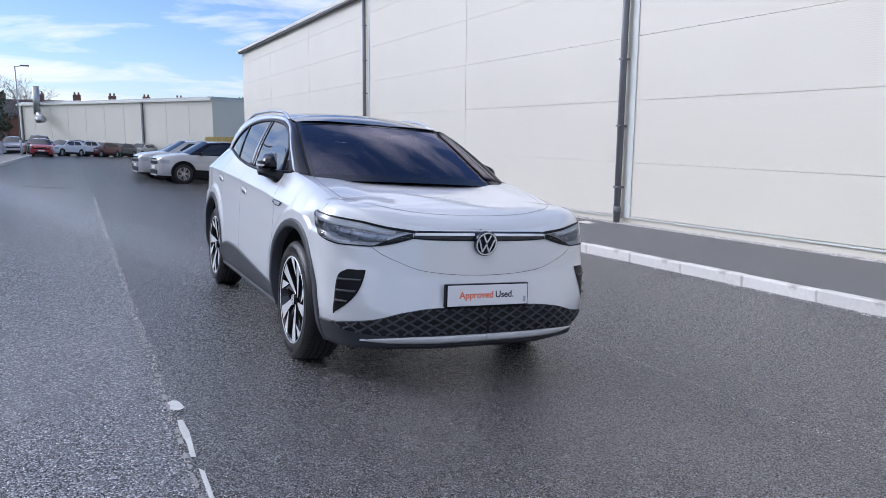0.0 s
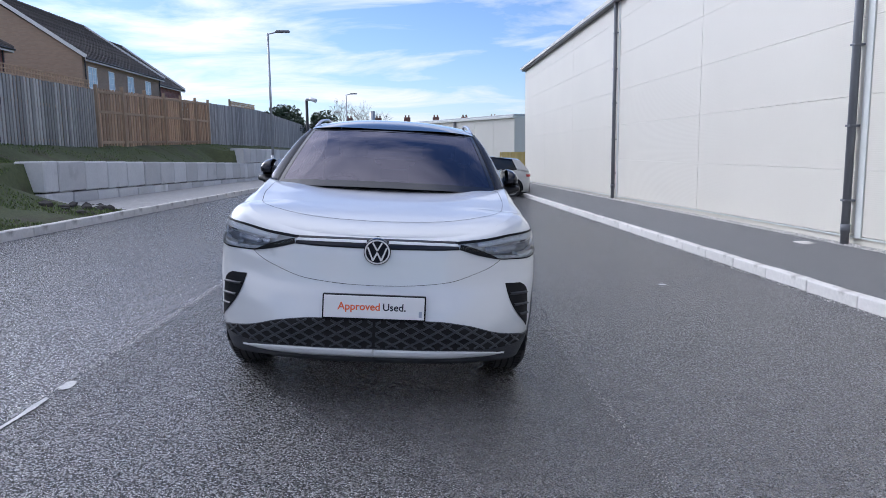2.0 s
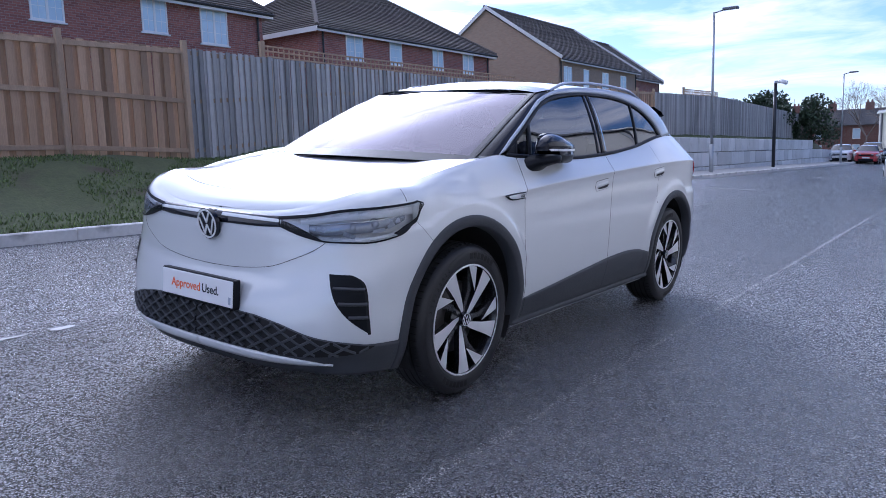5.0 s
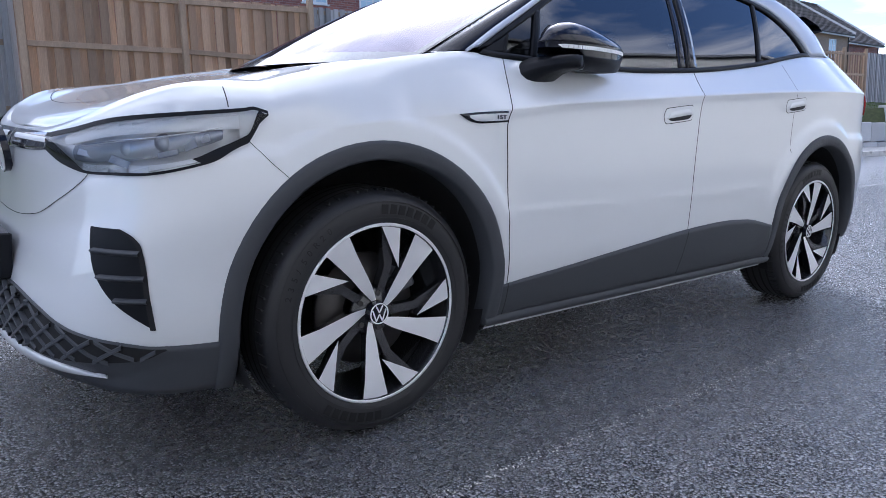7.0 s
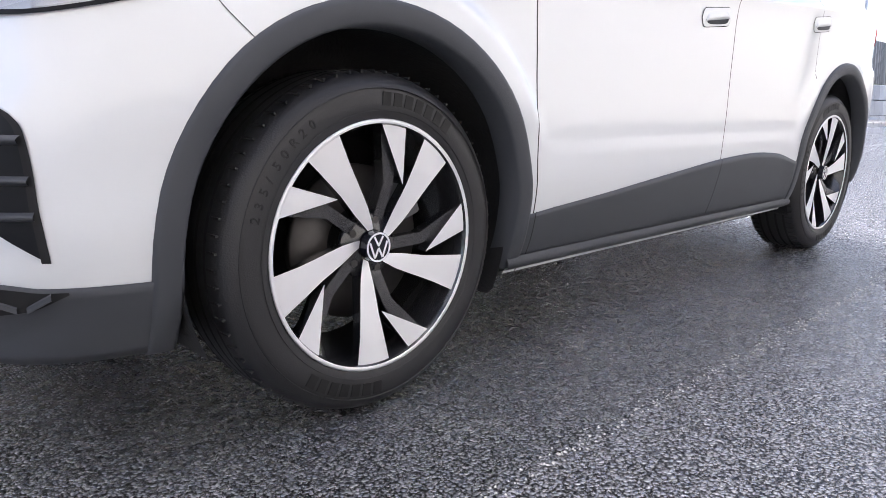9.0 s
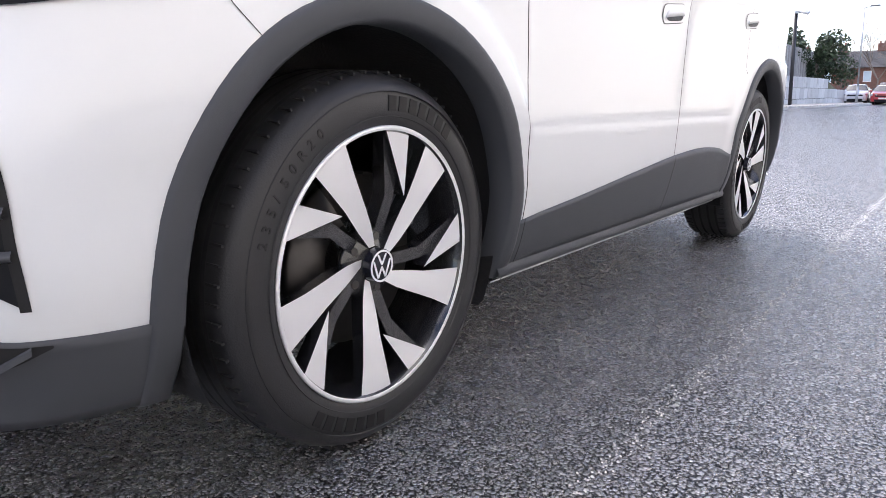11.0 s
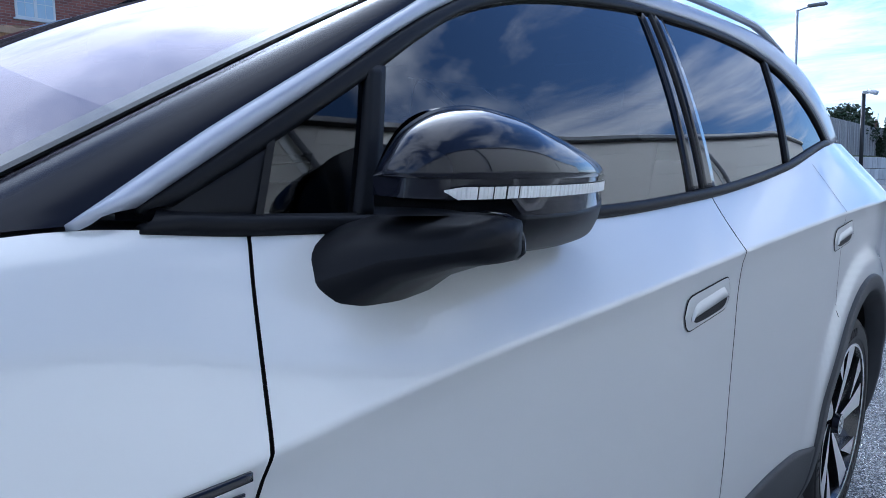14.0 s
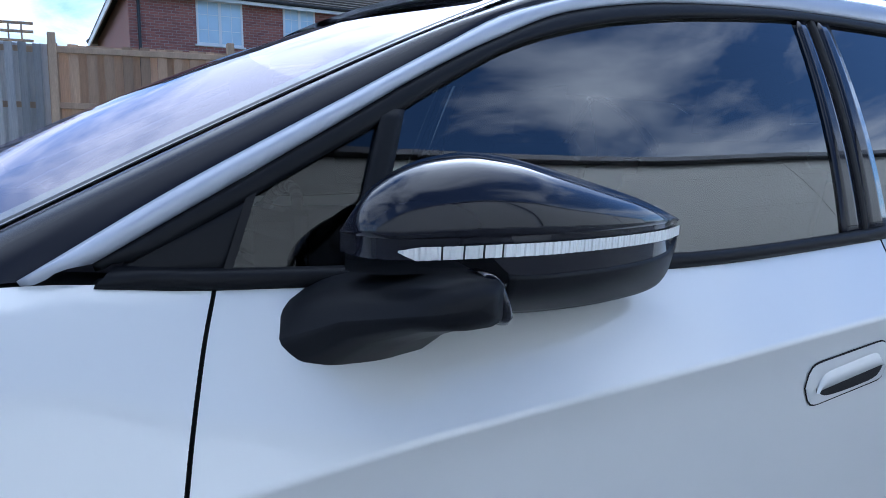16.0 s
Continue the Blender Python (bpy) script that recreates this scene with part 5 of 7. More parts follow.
UP = Vector((0, 0, 1))
both("panel_gap", line_on(bonnet_at, curve2([(0.0, -0.615), (0.25, -0.602), (0.45, -0.572), (0.60, -0.515), (0.68, -0.42), (0.715, -0.28), (0.735, -0.05), (0.735, 0.15), (0.715, 0.22)]), 0.0032, 0.0012, UP, 60), GAP, car)
both("panel_gap", line_on(nose_fn, curve2([(0.0, 0.640), (0.12, 0.643), (0.352, 0.667), (0.530, 0.727), (0.640, 0.777), (run_at(x=0.66), 0.795)]), 0.0022, 0.0012, FWD, 40), GAP, car)
both("panel_gap", line_on(side_fn, curve2([(-0.388, 0.885), (-0.345, 0.838), (-0.288, 0.788)]), 0.0018, 0.0012, OUT, 12), GAP, car)
both("panel_gap", line_on(nose_fn, curve2([(run_at(y=-0.43), 0.966), (run_at(y=-0.43), 1.016)]), 0.003, 0.0012, FWD, 6), GAP, car)

# ---- lower cladding ----
def arch_trim(axle, front_low, rear_low):
    """The plastic lip round a wheel arch, with its inner return."""
    path = [(math.pi, -1 + i / 8) for i in range(8)] + [(math.pi * (1 - i / 36), 0) for i in range(37)] + [(0.0, (i + 1) / 8) for i in range(8)]
    rows = []
    profile = ((0.425, -0.055), (0.428, 0.004), (0.436, 0.011), (0.472, 0.010), (0.480, 0.008), (0.484, -0.004))
    for r, off in profile:
        row = []
        for ang, tail in path:
            y, z = axle + r * math.cos(ang), ARCH_Z + r * math.sin(ang)
            if tail:
                z = ARCH_Z + abs(tail) * ((front_low if tail < 0 else rear_low) - ARCH_Z)
            row.append(Vector((side_x(y, max(z, 0.22)) + off, y, z)))
        rows.append(row)
    both("arch_trim", rows[::-1], CLADDING, car)


arch_trim(AXLES[0], 0.225, 0.255)
arch_trim(AXLES[1], 0.262, 0.30)
sill_top = curve2([(0.455, 0.396), (0.8, 0.424), (1.2, 0.462), (1.62, 0.497), (1.85, 0.505), (2.05, 0.496), (2.285, 0.452)])
sill_low = lambda t: (0.440 + (2.335 - 0.445) * t, 0.285)
both("sill_trim", ribbon(side_fn, sill_low, sill_top, 70, 10, 0.006, OUT), CLADDING, car, skirt=-0.008)
both("sill_edge", [[Vector((side_x(y, 0.285) + dx, y, z)) for y in [0.43 + (2.345 - 0.43) * i / 40 for i in range(41)]] for dx, z in ((-0.06, 0.242), (-0.012, 0.246), (0.010, 0.258), (0.014, 0.272), (0.006, 0.287))], CLADDING, car)
both("panel_gap", line_on(side_fn, lambda t: (seam_front(0.3 + 0.1 * t) + 0.0, 0.29 + 0.115 * t), 0.004, 0.0078, OUT, 6), GAP, car)
both("panel_gap", line_on(side_fn, lambda t: (1.53 + 0.03 * t, 0.30 + 0.19 * t), 0.004, 0.0078, OUT, 6), GAP, car)

# lower bumper
LB1 = 0.5 * (run_at(y=-0.455) + run_at(y=-0.43))
low_top = pchip(((0.0, 0.470), (0.30, 0.467), (0.48, 0.447), (0.66, 0.405), (run_at(x=0.80), 0.382), (run_at(y=-0.60), 0.375), (LB1, 0.371)))
low_rows = ribbon(nose_fn, lambda t: (LB1 * t, 0.232), lambda t: (LB1 * t, low_top(LB1 * t)), 70, 8, 0.005, FWD)
both("lower_bumper", low_rows, CLADDING, car, skirt=-0.006)
GR = run_at(y=-0.575)
gr_top = lambda l: low_top(l) - 0.004
gr_low = pchip(((0.0, 0.318), (0.45, 0.315), (0.60, 0.318), (run_at(x=0.80), 0.338), (GR, 0.366)))
both("grille_backing", ribbon(nose_fn, lambda t: (GR * t, gr_low(GR * t)), lambda t: (GR * t, max(gr_top(GR * t), gr_low(GR * t) + 0.002)), 60, 6, 0.0075, FWD), GAP, car)
# diamond lattice of the lower grille
def lattice(bm, sign):
    pitch, rise = 0.092, 0.30
    for d in (-1, 1):
        k = -12
        while k * pitch < 1.4:
            prev = None
            for i in range(26):
                z = 0.30 + i * 0.0072
                l = k * pitch + d * (z - 0.39) / rise * 0.55
                inside = -0.001 <= l <= GR and gr_low(max(0, l)) <= z <= gr_top(max(0, l))
                if inside:
                    p = on(nose_fn, l, z, 0.0075, FWD)
                    q = on(nose_fn, l, z, 0.020 if l < 0.46 else 0.012, FWD)
                    w = Vector((0, 0, 0.0045))
                    here = [Vector((v.x * sign, v.y, v.z)) for v in (p + w * 1.6, q + w, q - w, p - w * 1.6)]
                    if prev:
                        vs = [bm.verts.new(v) for v in prev + here]
                        for j in range(3):
                            bm.faces.new((vs[j], vs[j + 1], vs[j + 5], vs[j + 4]))
                    prev = here
                else:
                    prev = None
            k += 1


for _sg in (1, -1):
    _bm = bmesh.new()
    lattice(_bm, _sg)
    part("grille_lattice", _bm, CLADDING, car, "dark diamond lattice")
SV = 0.72
both("bumper_blade", ribbon(nose_fn, lambda t: (SV * t, 0.272 + 0.012 * t ** 4), lambda t: (SV * t, 0.312 - 0.026 * t ** 6), 40, 4, 0.012, FWD, 0.004), BLADE, car, "pale silver strip under the lower grille", skirt=-0.01)

# upper side vents
V1, VT = run_at(y=-0.64), run_at(y=-0.612)
vent_l = pchip(((0.420, 0.884), (0.470, 0.818), (0.527, 0.759), (0.573, 0.724), (0.62, 0.701), (0.664, 0.687)))
vent_r = pchip(((0.420, 0.887), (0.546, 0.872), (0.629, 0.848), (0.655, 0.822), (0.670, 0.787)))
vz = lambda t: 0.420 + 0.250 * t
both("vent_backing", ribbon(nose_fn, lambda t: (vent_r(vz(t)), vz(t)), lambda t: (vent_l(vz(t)), vz(t)), 30, 10, 0.003, FWD), SATIN_BLACK, car)
both("vent_wall", ribbon(nose_fn, lambda t: (vent_r(vz(t)), vz(t)), lambda t: (vent_r(vz(t)) - 0.012, vz(t)), 30, 2, 0.0042, FWD), GAP, car)
for _z in (0.618, 0.556, 0.500):
    _path = lambda t, z=_z: (vent_l(z) + 0.014 + (vent_r(z) - vent_l(z) - 0.020) * t, z)
    both("vent_slat", ribbon(nose_fn, lambda t: (_path(t)[0], _path(t)[1] - 0.012), lambda t: (_path(t)[0], _path(t)[1] + 0.003), 10, 4, 0.005, FWD, 0.012), CLADDING, car)

# ---- grille bar, lamps, badge, plate ----
bar_hi = pchip(((0.0, 0.886), (0.30, 0.887), (HL0, 0.888)))
bar_lo = pchip(((0.0, 0.834), (0.30, 0.838), (HL0, 0.845)))
both("grille_bar", ribbon(nose_fn, lambda t: (HL0 * t, bar_lo(HL0 * t)), lambda t: (HL0 * t, bar_hi(HL0 * t)), 30, 5, 0.004, FWD), GLOSS_BLACK, car, skirt=-0.006)
both("light_strip", ribbon(nose_fn, lambda t: (0.06 + (HL0 - 0.06) * t, 0.863), lambda t: (0.06 + (HL0 - 0.06) * t, 0.876), 30, 2, 0.0055, FWD, 0.002), LAMP_WHITE, car, "thin white light strip")


def headlamp(mi):
    sg = -1 if mi else 1
    root = empty("headlamp", None, car)
    root["label"] = "clear headlamp unit in the nose"
    at = lambda t: HL0 + _s * t
    lo = lambda t: (at(t), HL_LOW(at(t)))
    hi = lambda t: (at(t), HL_UP(at(t)))
    between = lambda t, k: (at(t), HL_LOW(at(t)) + (HL_UP(at(t)) - HL_LOW(at(t))) * k)
    sheet("lens", ribbon(nose_fn, lo, hi, 44, 10, 0.003, FWD, 0.004), GLASS_LAMP, root, mirror=mi)
    bowl = []
    for j in range(11):
        row = []
        for i in range(45):
            t, k = i / 44, j / 10
            deep = 0.036 * math.sin(math.pi * k) ** 0.5 * min(1.0, 6 * t) * min(1.0, 6 * (1 - t))
            row.append(on(nose_fn, *between(t, k), -0.002 - deep, FWD))
        bowl.append(row)
    sheet("lamp_bowl", bowl[::-1], LAMP_BOWL, root, mirror=mi)
    # black rims: thin above, thick along the foot and round the outer tip
    sheet("lamp_rim", ribbon(nose_fn, lo, lambda t: (at(t), lo(t)[1] + 0.007 * min(1.0, 0.4 + 3 * t)), 44, 2, 0.0055, FWD), SATIN_BLACK, root, mirror=mi)
    sheet("lamp_rim", ribbon(nose_fn, lambda t: (at(t), hi(t)[1] - 0.013 + 0.005 * t), hi, 44, 2, 0.0055, FWD), SATIN_BLACK, root, mirror=mi)
    tip = lambda t: (HL1 - 0.20 * (1 - t), HL_LOW(HL1 - 0.20 * (1 - t)))
    sheet("lamp_rim", ribbon(nose_fn, tip, lambda t: (tip(t)[0] - 0.014 - 0.016 * (1 - t), tip(t)[1] + 0.012), 20, 2, 0.0056, FWD), SATIN_BLACK, root, mirror=mi)
    sheet("lamp_corner", ribbon(nose_fn, lambda t: between(0.30 * t, 0.0), lambda t: between(0.02 + 0.28 * t, 0.70 - 0.66 * t), 20, 4, 0.0050, FWD), SATIN_BLACK, root, mirror=mi)
    # white light guide below the upper rim, widening to the tip
    dz = lambda t: 0.15 + 0.83 * t
    sheet("daylight_strip", ribbon(nose_fn, lambda t: (at(dz(t)), max(HL_LOW(at(dz(t))) + 0.010, hi(dz(t))[1] - 0.034 - 0.016 * t)), lambda t: (at(dz(t)), hi(dz(t))[1] - 0.012 + 0.004 * t), 40, 3, -0.006, FWD, 0.004), LAMP_WHITE, root, "white daytime light guide", mirror=mi)
    # dark mask across the middle, cut back at the outer end, pale ledge at the foot
    mk = lambda t: 0.20 + 0.60 * t
    sheet("lamp_mask", ribbon(nose_fn, lambda t: between(mk(t), 0.20 + 0.16 * t), lambda t: between(mk(t), 0.60 + 0.02 * t), 30, 4, -0.012, FWD, 0.006), LAMP_MASK, root, mirror=mi)
    sheet("lamp_shelf", ribbon(nose_fn, lambda t: between(mk(t), 0.60 + 0.02 * t), lambda t: between(mk(t), 0.63 + 0.02 * t), 30, 2, -0.007, FWD, 0.003), CHROME, root, "thin bright shelf over the projectors", mirror=mi)
    lg = lambda t: 0.26 + 0.46 * t
    sheet("lamp_ledge", ribbon(nose_fn, lambda t: between(lg(t), 0.09), lambda t: between(lg(t), 0.19), 24, 2, -0.008, FWD), LAMP_WHITE, root, mirror=mi)
    # tilted reflector facets round two projectors
    for t, k, w, h, tilt in ((0.28, 0.42, 0.020, 0.008, 20), (0.45, 0.24, 0.026, 0.010, 35), (0.62, 0.32, 0.026, 0.008, -25), (0.69, 0.42, 0.016, 0.014, -50), (0.74, 0.48, 0.011, 0.010, -35)):
        p = on(nose_fn, *between(t, k), -0.005, FWD)
        bm = bmesh.new()
        m = Matrix.Translation((p.x * sg, p.y, p.z)) @ Matrix.Rotation(radians(sg * (25 + 40 * t)), 4, "Z") @ Matrix.Rotation(radians(sg * tilt * 0.5), 4, "Y") @ Matrix.Rotation(radians(-28), 4, "X")
        add_box(bm, (-w, -0.002, -h), (w, 0.002, h), m, 0.0015)
        part("reflector", bm, SILVER, root)
    for t, k, r in ((0.47, 0.46, 0.024), (0.60, 0.50, 0.026)):
        p = on(nose_fn, *between(t, k), -0.026, FWD)
        p.x *= sg
        bm = bmesh.new()
        bmesh.ops.create_uvsphere(bm, u_segments=16, v_segments=10, radius=r, matrix=Matrix.Translation(p))
        part("projector", bm, LAMP_MASK, root, smooth=True)
    return root


headlamp(False)
headlamp(True)

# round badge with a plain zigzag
badge = empty("badge", Matrix.Translation((0.0, -0.800, 0.826)) @ Matrix.Rotation(radians(8), 4, "X"), car)
badge["label"] = "round black and white badge"


def disc(bm, r, y, depth, sides=48):
    bmesh.ops.create_cone(bm, cap_ends=True, segments=sides, radius1=r, radius2=r * 0.985, depth=depth, matrix=Matrix.Translation((0, y, 0)) @ Matrix.Rotation(radians(90), 4, "X"))


def ring_mesh(r0, r1, y, depth, sides=48):
    bm = bmesh.new()
    prof = ((r0, y), (r0, y - depth), (r1, y - depth), (r1, y))
    rows = [[bm.verts.new((r * math.cos(2 * math.pi * i / sides), yy, r * math.sin(2 * math.pi * i / sides))) for i in range(sides)] for r, yy in prof]
    for k in range(3):
        for i in range(sides):
            bm.faces.new((rows[k][i], rows[k][(i + 1) % sides], rows[k + 1][(i + 1) % sides], rows[k + 1][i]))
    return bm


def stroke(bm, a, b, w, y, depth):
    d = Vector((b[0] - a[0], 0, b[1] - a[1]))
    ang = math.atan2(d.z, d.x)
    add_box(bm, (0, y - depth, -w / 2), (d.length, y, w / 2), Matrix.Translation((a[0], 0, a[1])) @ Matrix.Rotation(-ang, 4, "Y"))


def badge_on(root, R, y0, white, black):
    bm = bmesh.new()
    disc(bm, R, y0 - 0.006, 0.02)
    part("badge_disc", bm, black, root)
    part("badge_ring", ring_mesh(R * 0.82, R * 0.93, y0 - 0.016, 0.003), white, root)
    s = R * 0.8
    for a, b in (((-0.42, 0.86), (0, 0.10)), ((0.42, 0.86), (0, 0.10)), ((-0.86, 0.42), (-0.38, -0.84)), ((-0.38, -0.84), (0, -0.06)), ((0, -0.06), (0.38, -0.84)), ((0.38, -0.84), (0.86, 0.42))):
        bm = bmesh.new()
        stroke(bm, (a[0] * s, a[1] * s), (b[0] * s, b[1] * s), R * 0.12, y0 - 0.016, 0.003)
        part("badge_stroke", bm, white, root)


badge_on(badge, 0.0725, 0.0, UPVC, GLOSS_BLACK)


def text_mesh(name, body, size, m, mat, parent, extrude=0.0004, align="LEFT", width=0.0, squash=1.0):
    cu = bpy.data.curves.new(name, "FONT")
    cu.body, cu.size, cu.extrude, cu.align_x, cu.offset = body, size, extrude, align, size * 0.018
    tmp = new(name, cu)
    dg = bpy.context.evaluated_depsgraph_get()
    me = bpy.data.meshes.new_from_object(tmp.evaluated_get(dg))
    bpy.data.objects.remove(tmp)
    me.materials.clear()
    me.materials.append(mat)
    ob = new(name, me)
    ob.parent = parent
    if width:
        xs = [v.co.x for v in me.vertices]
        k = width / (max(xs) - min(xs))
        m = m @ Matrix.Diagonal((k, k * squash, 1, 1)) @ Matrix.Translation((-min(xs), 0, 0))
    ob.matrix_basis = m
    return ob


plate = empty("number_plate", Matrix.Translation((-0.003, -0.872, 0.536)) @ Matrix.Rotation(radians(-3), 4, "X"), car)
plate["label"] = "white dealer plate reading Approved Used"
part("plate_holder", box_mesh((-0.272, -0.004, -0.066), (0.272, 0.03, 0.066), 0.004), SATIN_BLACK, plate)
part("plate_face", box_mesh((-0.264, -0.008, -0.058), (0.264, -0.003, 0.060), 0.002), PLATE_WHITE, plate)
face = lambda x, z: Matrix.Translation((x, -0.0085, z)) @ Matrix.Rotation(radians(90), 4, "X")
text_mesh("plate_word", "Approved", 0.058, face(-0.192, -0.014), ORANGE, plate, width=0.222)
text_mesh("plate_word", "Used.", 0.058, face(0.046, -0.014), INK, plate, width=0.120)
part("plate_clip", box_mesh((0.236, -0.0095, -0.045), (0.252, -0.007, -0.012), 0.001), SILVER, plate)

# ---- glasshouse of the white car ----
frame_up = curve2([(0.452, 1.172), (0.60, 1.252), (0.71, 1.311), (0.807, 1.363), (0.93, 1.421), (1.097, 1.484), (1.35, 1.530), (1.70, 1.556), (1.95, 1.560), (2.17, 1.551), (2.43, 1.510), (2.667, 1.420), (2.80, 1.335), (2.855, 1.290)])
silver_up = curve2([(0.394, 1.161), (0.525, 1.237), (0.614, 1.284), (0.719, 1.338), (0.846, 1.403), (0.998, 1.474), (1.3, 1.550), (1.6, 1.585), (1.97, 1.602), (2.35, 1.594), (2.62, 1.556), (2.86, 1.488), (3.05, 1.400), (3.14, 1.310)])
glass_up = curve2([(0.485, 1.172), (0.604, 1.231), (0.676, 1.269), (0.765, 1.315), (0.87, 1.371), (0.973, 1.420), (1.085, 1.456), (1.206, 1.484), (1.41, 1.514), (1.70, 1.538), (1.95, 1.541), (2.17, 1.531), (2.41, 1.490), (2.63, 1.402), (2.74, 1.325), (2.775, 1.296)])


def z_on(curve, y):
    """Height of a rising-and-falling curve at y."""
    lo, hi = 0.0, 1.0
    for _ in range(30):
        m = (lo + hi) / 2
        if curve(m)[0] < y:
            lo = m
        else:
            hi = m
    return curve(lo)[1]


# silver arch along the roof edge
both("roof_arch", ribbon(glass_fn, frame_up, silver_up, 90, 6, 0.004, OUT, 0.006), SILVER, car, "silver trim arch from bonnet to tail", skirt=-0.01)
# black surround: upper rim, foot rim, pillars
both("window_surround", ribbon(glass_fn, glass_up, frame_up, 90, 4, 0.003, OUT, 0.003), SATIN_BLACK, car, skirt=-0.012)
foot_lo = lambda t: (0.452 + (2.855 - 0.452) * t, belt_z(0.452 + (2.855 - 0.452) * t) - 0.004)
foot_hi = lambda t: (0.470 + (2.80 - 0.470) * t, belt_z(0.470 + (2.80 - 0.470) * t) + 0.017)
both("window_seal", ribbon(glass_fn, foot_lo, foot_hi, 70, 4, 0.003, OUT, 0.006), SATIN_BLACK, car, skirt=-0.012)


def pillar(name, y_lo, y_hi, w_lo, w_hi, mat, off):
    """An upright bar over the glass between foot and upper rim."""
    rows = []
    za, zb = belt_z(y_lo) + 0.012, z_on(glass_up, y_hi) + 0.006
    for k in range(4):
        row = []
        for i in range(17):
            t = i / 16
            y = y_lo + (y_hi - y_lo) * t + (k / 3 - 0.5) * (w_lo + (w_hi - w_lo) * t)
            row.append(on(glass_fn, y, za + (zb - za) * t, off, OUT))
        rows.append(row)
    both(name, rows, mat, car, skirt=-0.012)


pillar("door_pillar", 1.603, 1.660, 0.050, 0.030, GLOSS_BLACK, 0.002)
pillar("door_pillar", 1.672, 1.722, 0.062, 0.032, GLOSS_BLACK, 0.003)
pillar("door_pillar_gap", 1.636, 1.690, 0.012, 0.012, GAP, 0.0035)
pillar("glass_divider", 2.250, 2.345, 0.028, 0.022, SATIN_BLACK, 0.003)
pillar("glass_divider", 0.702, 0.772, 0.028, 0.028, SATIN_BLACK, 0.005)


def pane(name, y0, y1, mat, lean0, lean1, n=24):
    """A side window between two leaning edges."""
    rows = []
    for i in range(n + 1):
        t = i / n
        ylo, yhi = y0 + (y1 - y0) * t, y0 + lean0 + (y1 + lean1 - y0 - lean0) * t
        za, zb = belt_z(ylo) + 0.004, z_on(glass_up, yhi) + 0.008
        rows.append([on(glass_fn, ylo + (yhi - ylo) * k / 10, za + (zb - za) * k / 10, -0.004, OUT) for k in range(11)])
    both(name, rows, mat, car)


pane("quarter_glass", 0.50, 0.702, GLASS_QUARTER, 0.0, 0.07)
pane("front_window", 0.702, 1.60, GLASS_SIDE, 0.07, 0.06)
pane("rear_window", 1.66, 2.25, GLASS_DARK, 0.05, 0.095)
pane("rear_quarter_glass", 2.25, 2.79, GLASS_DARK, 0.095, -0.02)
# black triangle at the mirror foot
both("mirror_triangle", ribbon(glass_fn, lambda t: (0.47 + 0.094 * t, belt_z(0.5) + 0.012 - 0.006 * t), lambda t: (0.478 + 0.126 * t, 1.172 + 0.062 * t), 12, 4, 0.002, OUT), SATIN_BLACK, car, skirt=-0.004)
both("triangle_bar", ribbon(glass_fn, lambda t: (0.560 + 0.036 * t, 1.150 + 0.085 * t), lambda t: (0.569 + 0.036 * t, 1.150 + 0.085 * t), 8, 2, 0.004, OUT), GAP, car)

# windscreen and black front pillars
ws_edge = curve2([(0.742, 0.215, 1.112), (0.722, 0.40, 1.207), (0.690, 0.63, 1.322), (0.657, 0.85, 1.427), (0.625, 1.05, 1.515)])


def screen_point(k, t):
    """k: 0 at the foot to 1 at the roof; t: -1 to 1 across."""
    e = Vector(ws_edge(k))
    u = abs(t)
    bow = (1 - u ** 2.2)
    return Vector((e.x * t, e.y - 0.115 * bow, e.z + 0.012 * bow + 0.012 * math.sin(math.pi * k) * bow))


both("windscreen", [[screen_point(k / 24, t / 24) for t in range(25)] for k in range(25)], GLASS_FRONT, car, flip=True)
both("windscreen_border", [[screen_point(k, t) + Vector((0, -0.001, 0.002)) for t in (0.945, 0.96, 0.98, 1.0)] for k in [i / 20 for i in range(21)]], GLOSS_BLACK, car, flip=True)
both("windscreen_border", [[screen_point(k, t / 16) + Vector((0, -0.001, 0.002)) for t in range(17)] for k in (0.0, 0.04, 0.085)], GLOSS_BLACK, car, flip=True)
both("windscreen_border", [[screen_point(k, t / 16) + Vector((0, -0.001, 0.002)) for t in range(17)] for k in (0.965, 0.98, 1.0)], GLOSS_BLACK, car, flip=True)
pil = []
for _i in range(31):
    _t = _i / 30
    _s = silver_up(0.318 * _t)
    _a = Vector(glass_fn(*_s)) + Vector((0.002, 0, 0))
    _b = Vector(ws_edge(0.06 + 0.92 * _t))
    _m = (_a + _b) / 2 + Vector((0.012, -0.004, 0.006))
    pil.append([_a, _a.lerp(_m, 0.5) + Vector((0.004, 0, 0.001)), _m, _m.lerp(_b, 0.5) + Vector((0.002, 0, 0.002)), _b])
both("front_pillar", pil, PILLAR_BLACK, car)
both("screen_seal", [[p + Vector((0.001, -0.003, 0.004)), p + Vector((-0.012, -0.003, 0.006))] for p in (Vector(ws_edge(i / 30)) for i in range(31))], SATIN_BLACK, car)

# roof
roof_mid = pchip(((0.93, 1.535), (1.1, 1.582), (1.35, 1.622), (1.7, 1.641), (2.1, 1.640), (2.6, 1.610), (3.0, 1.560), (3.35, 1.500)))


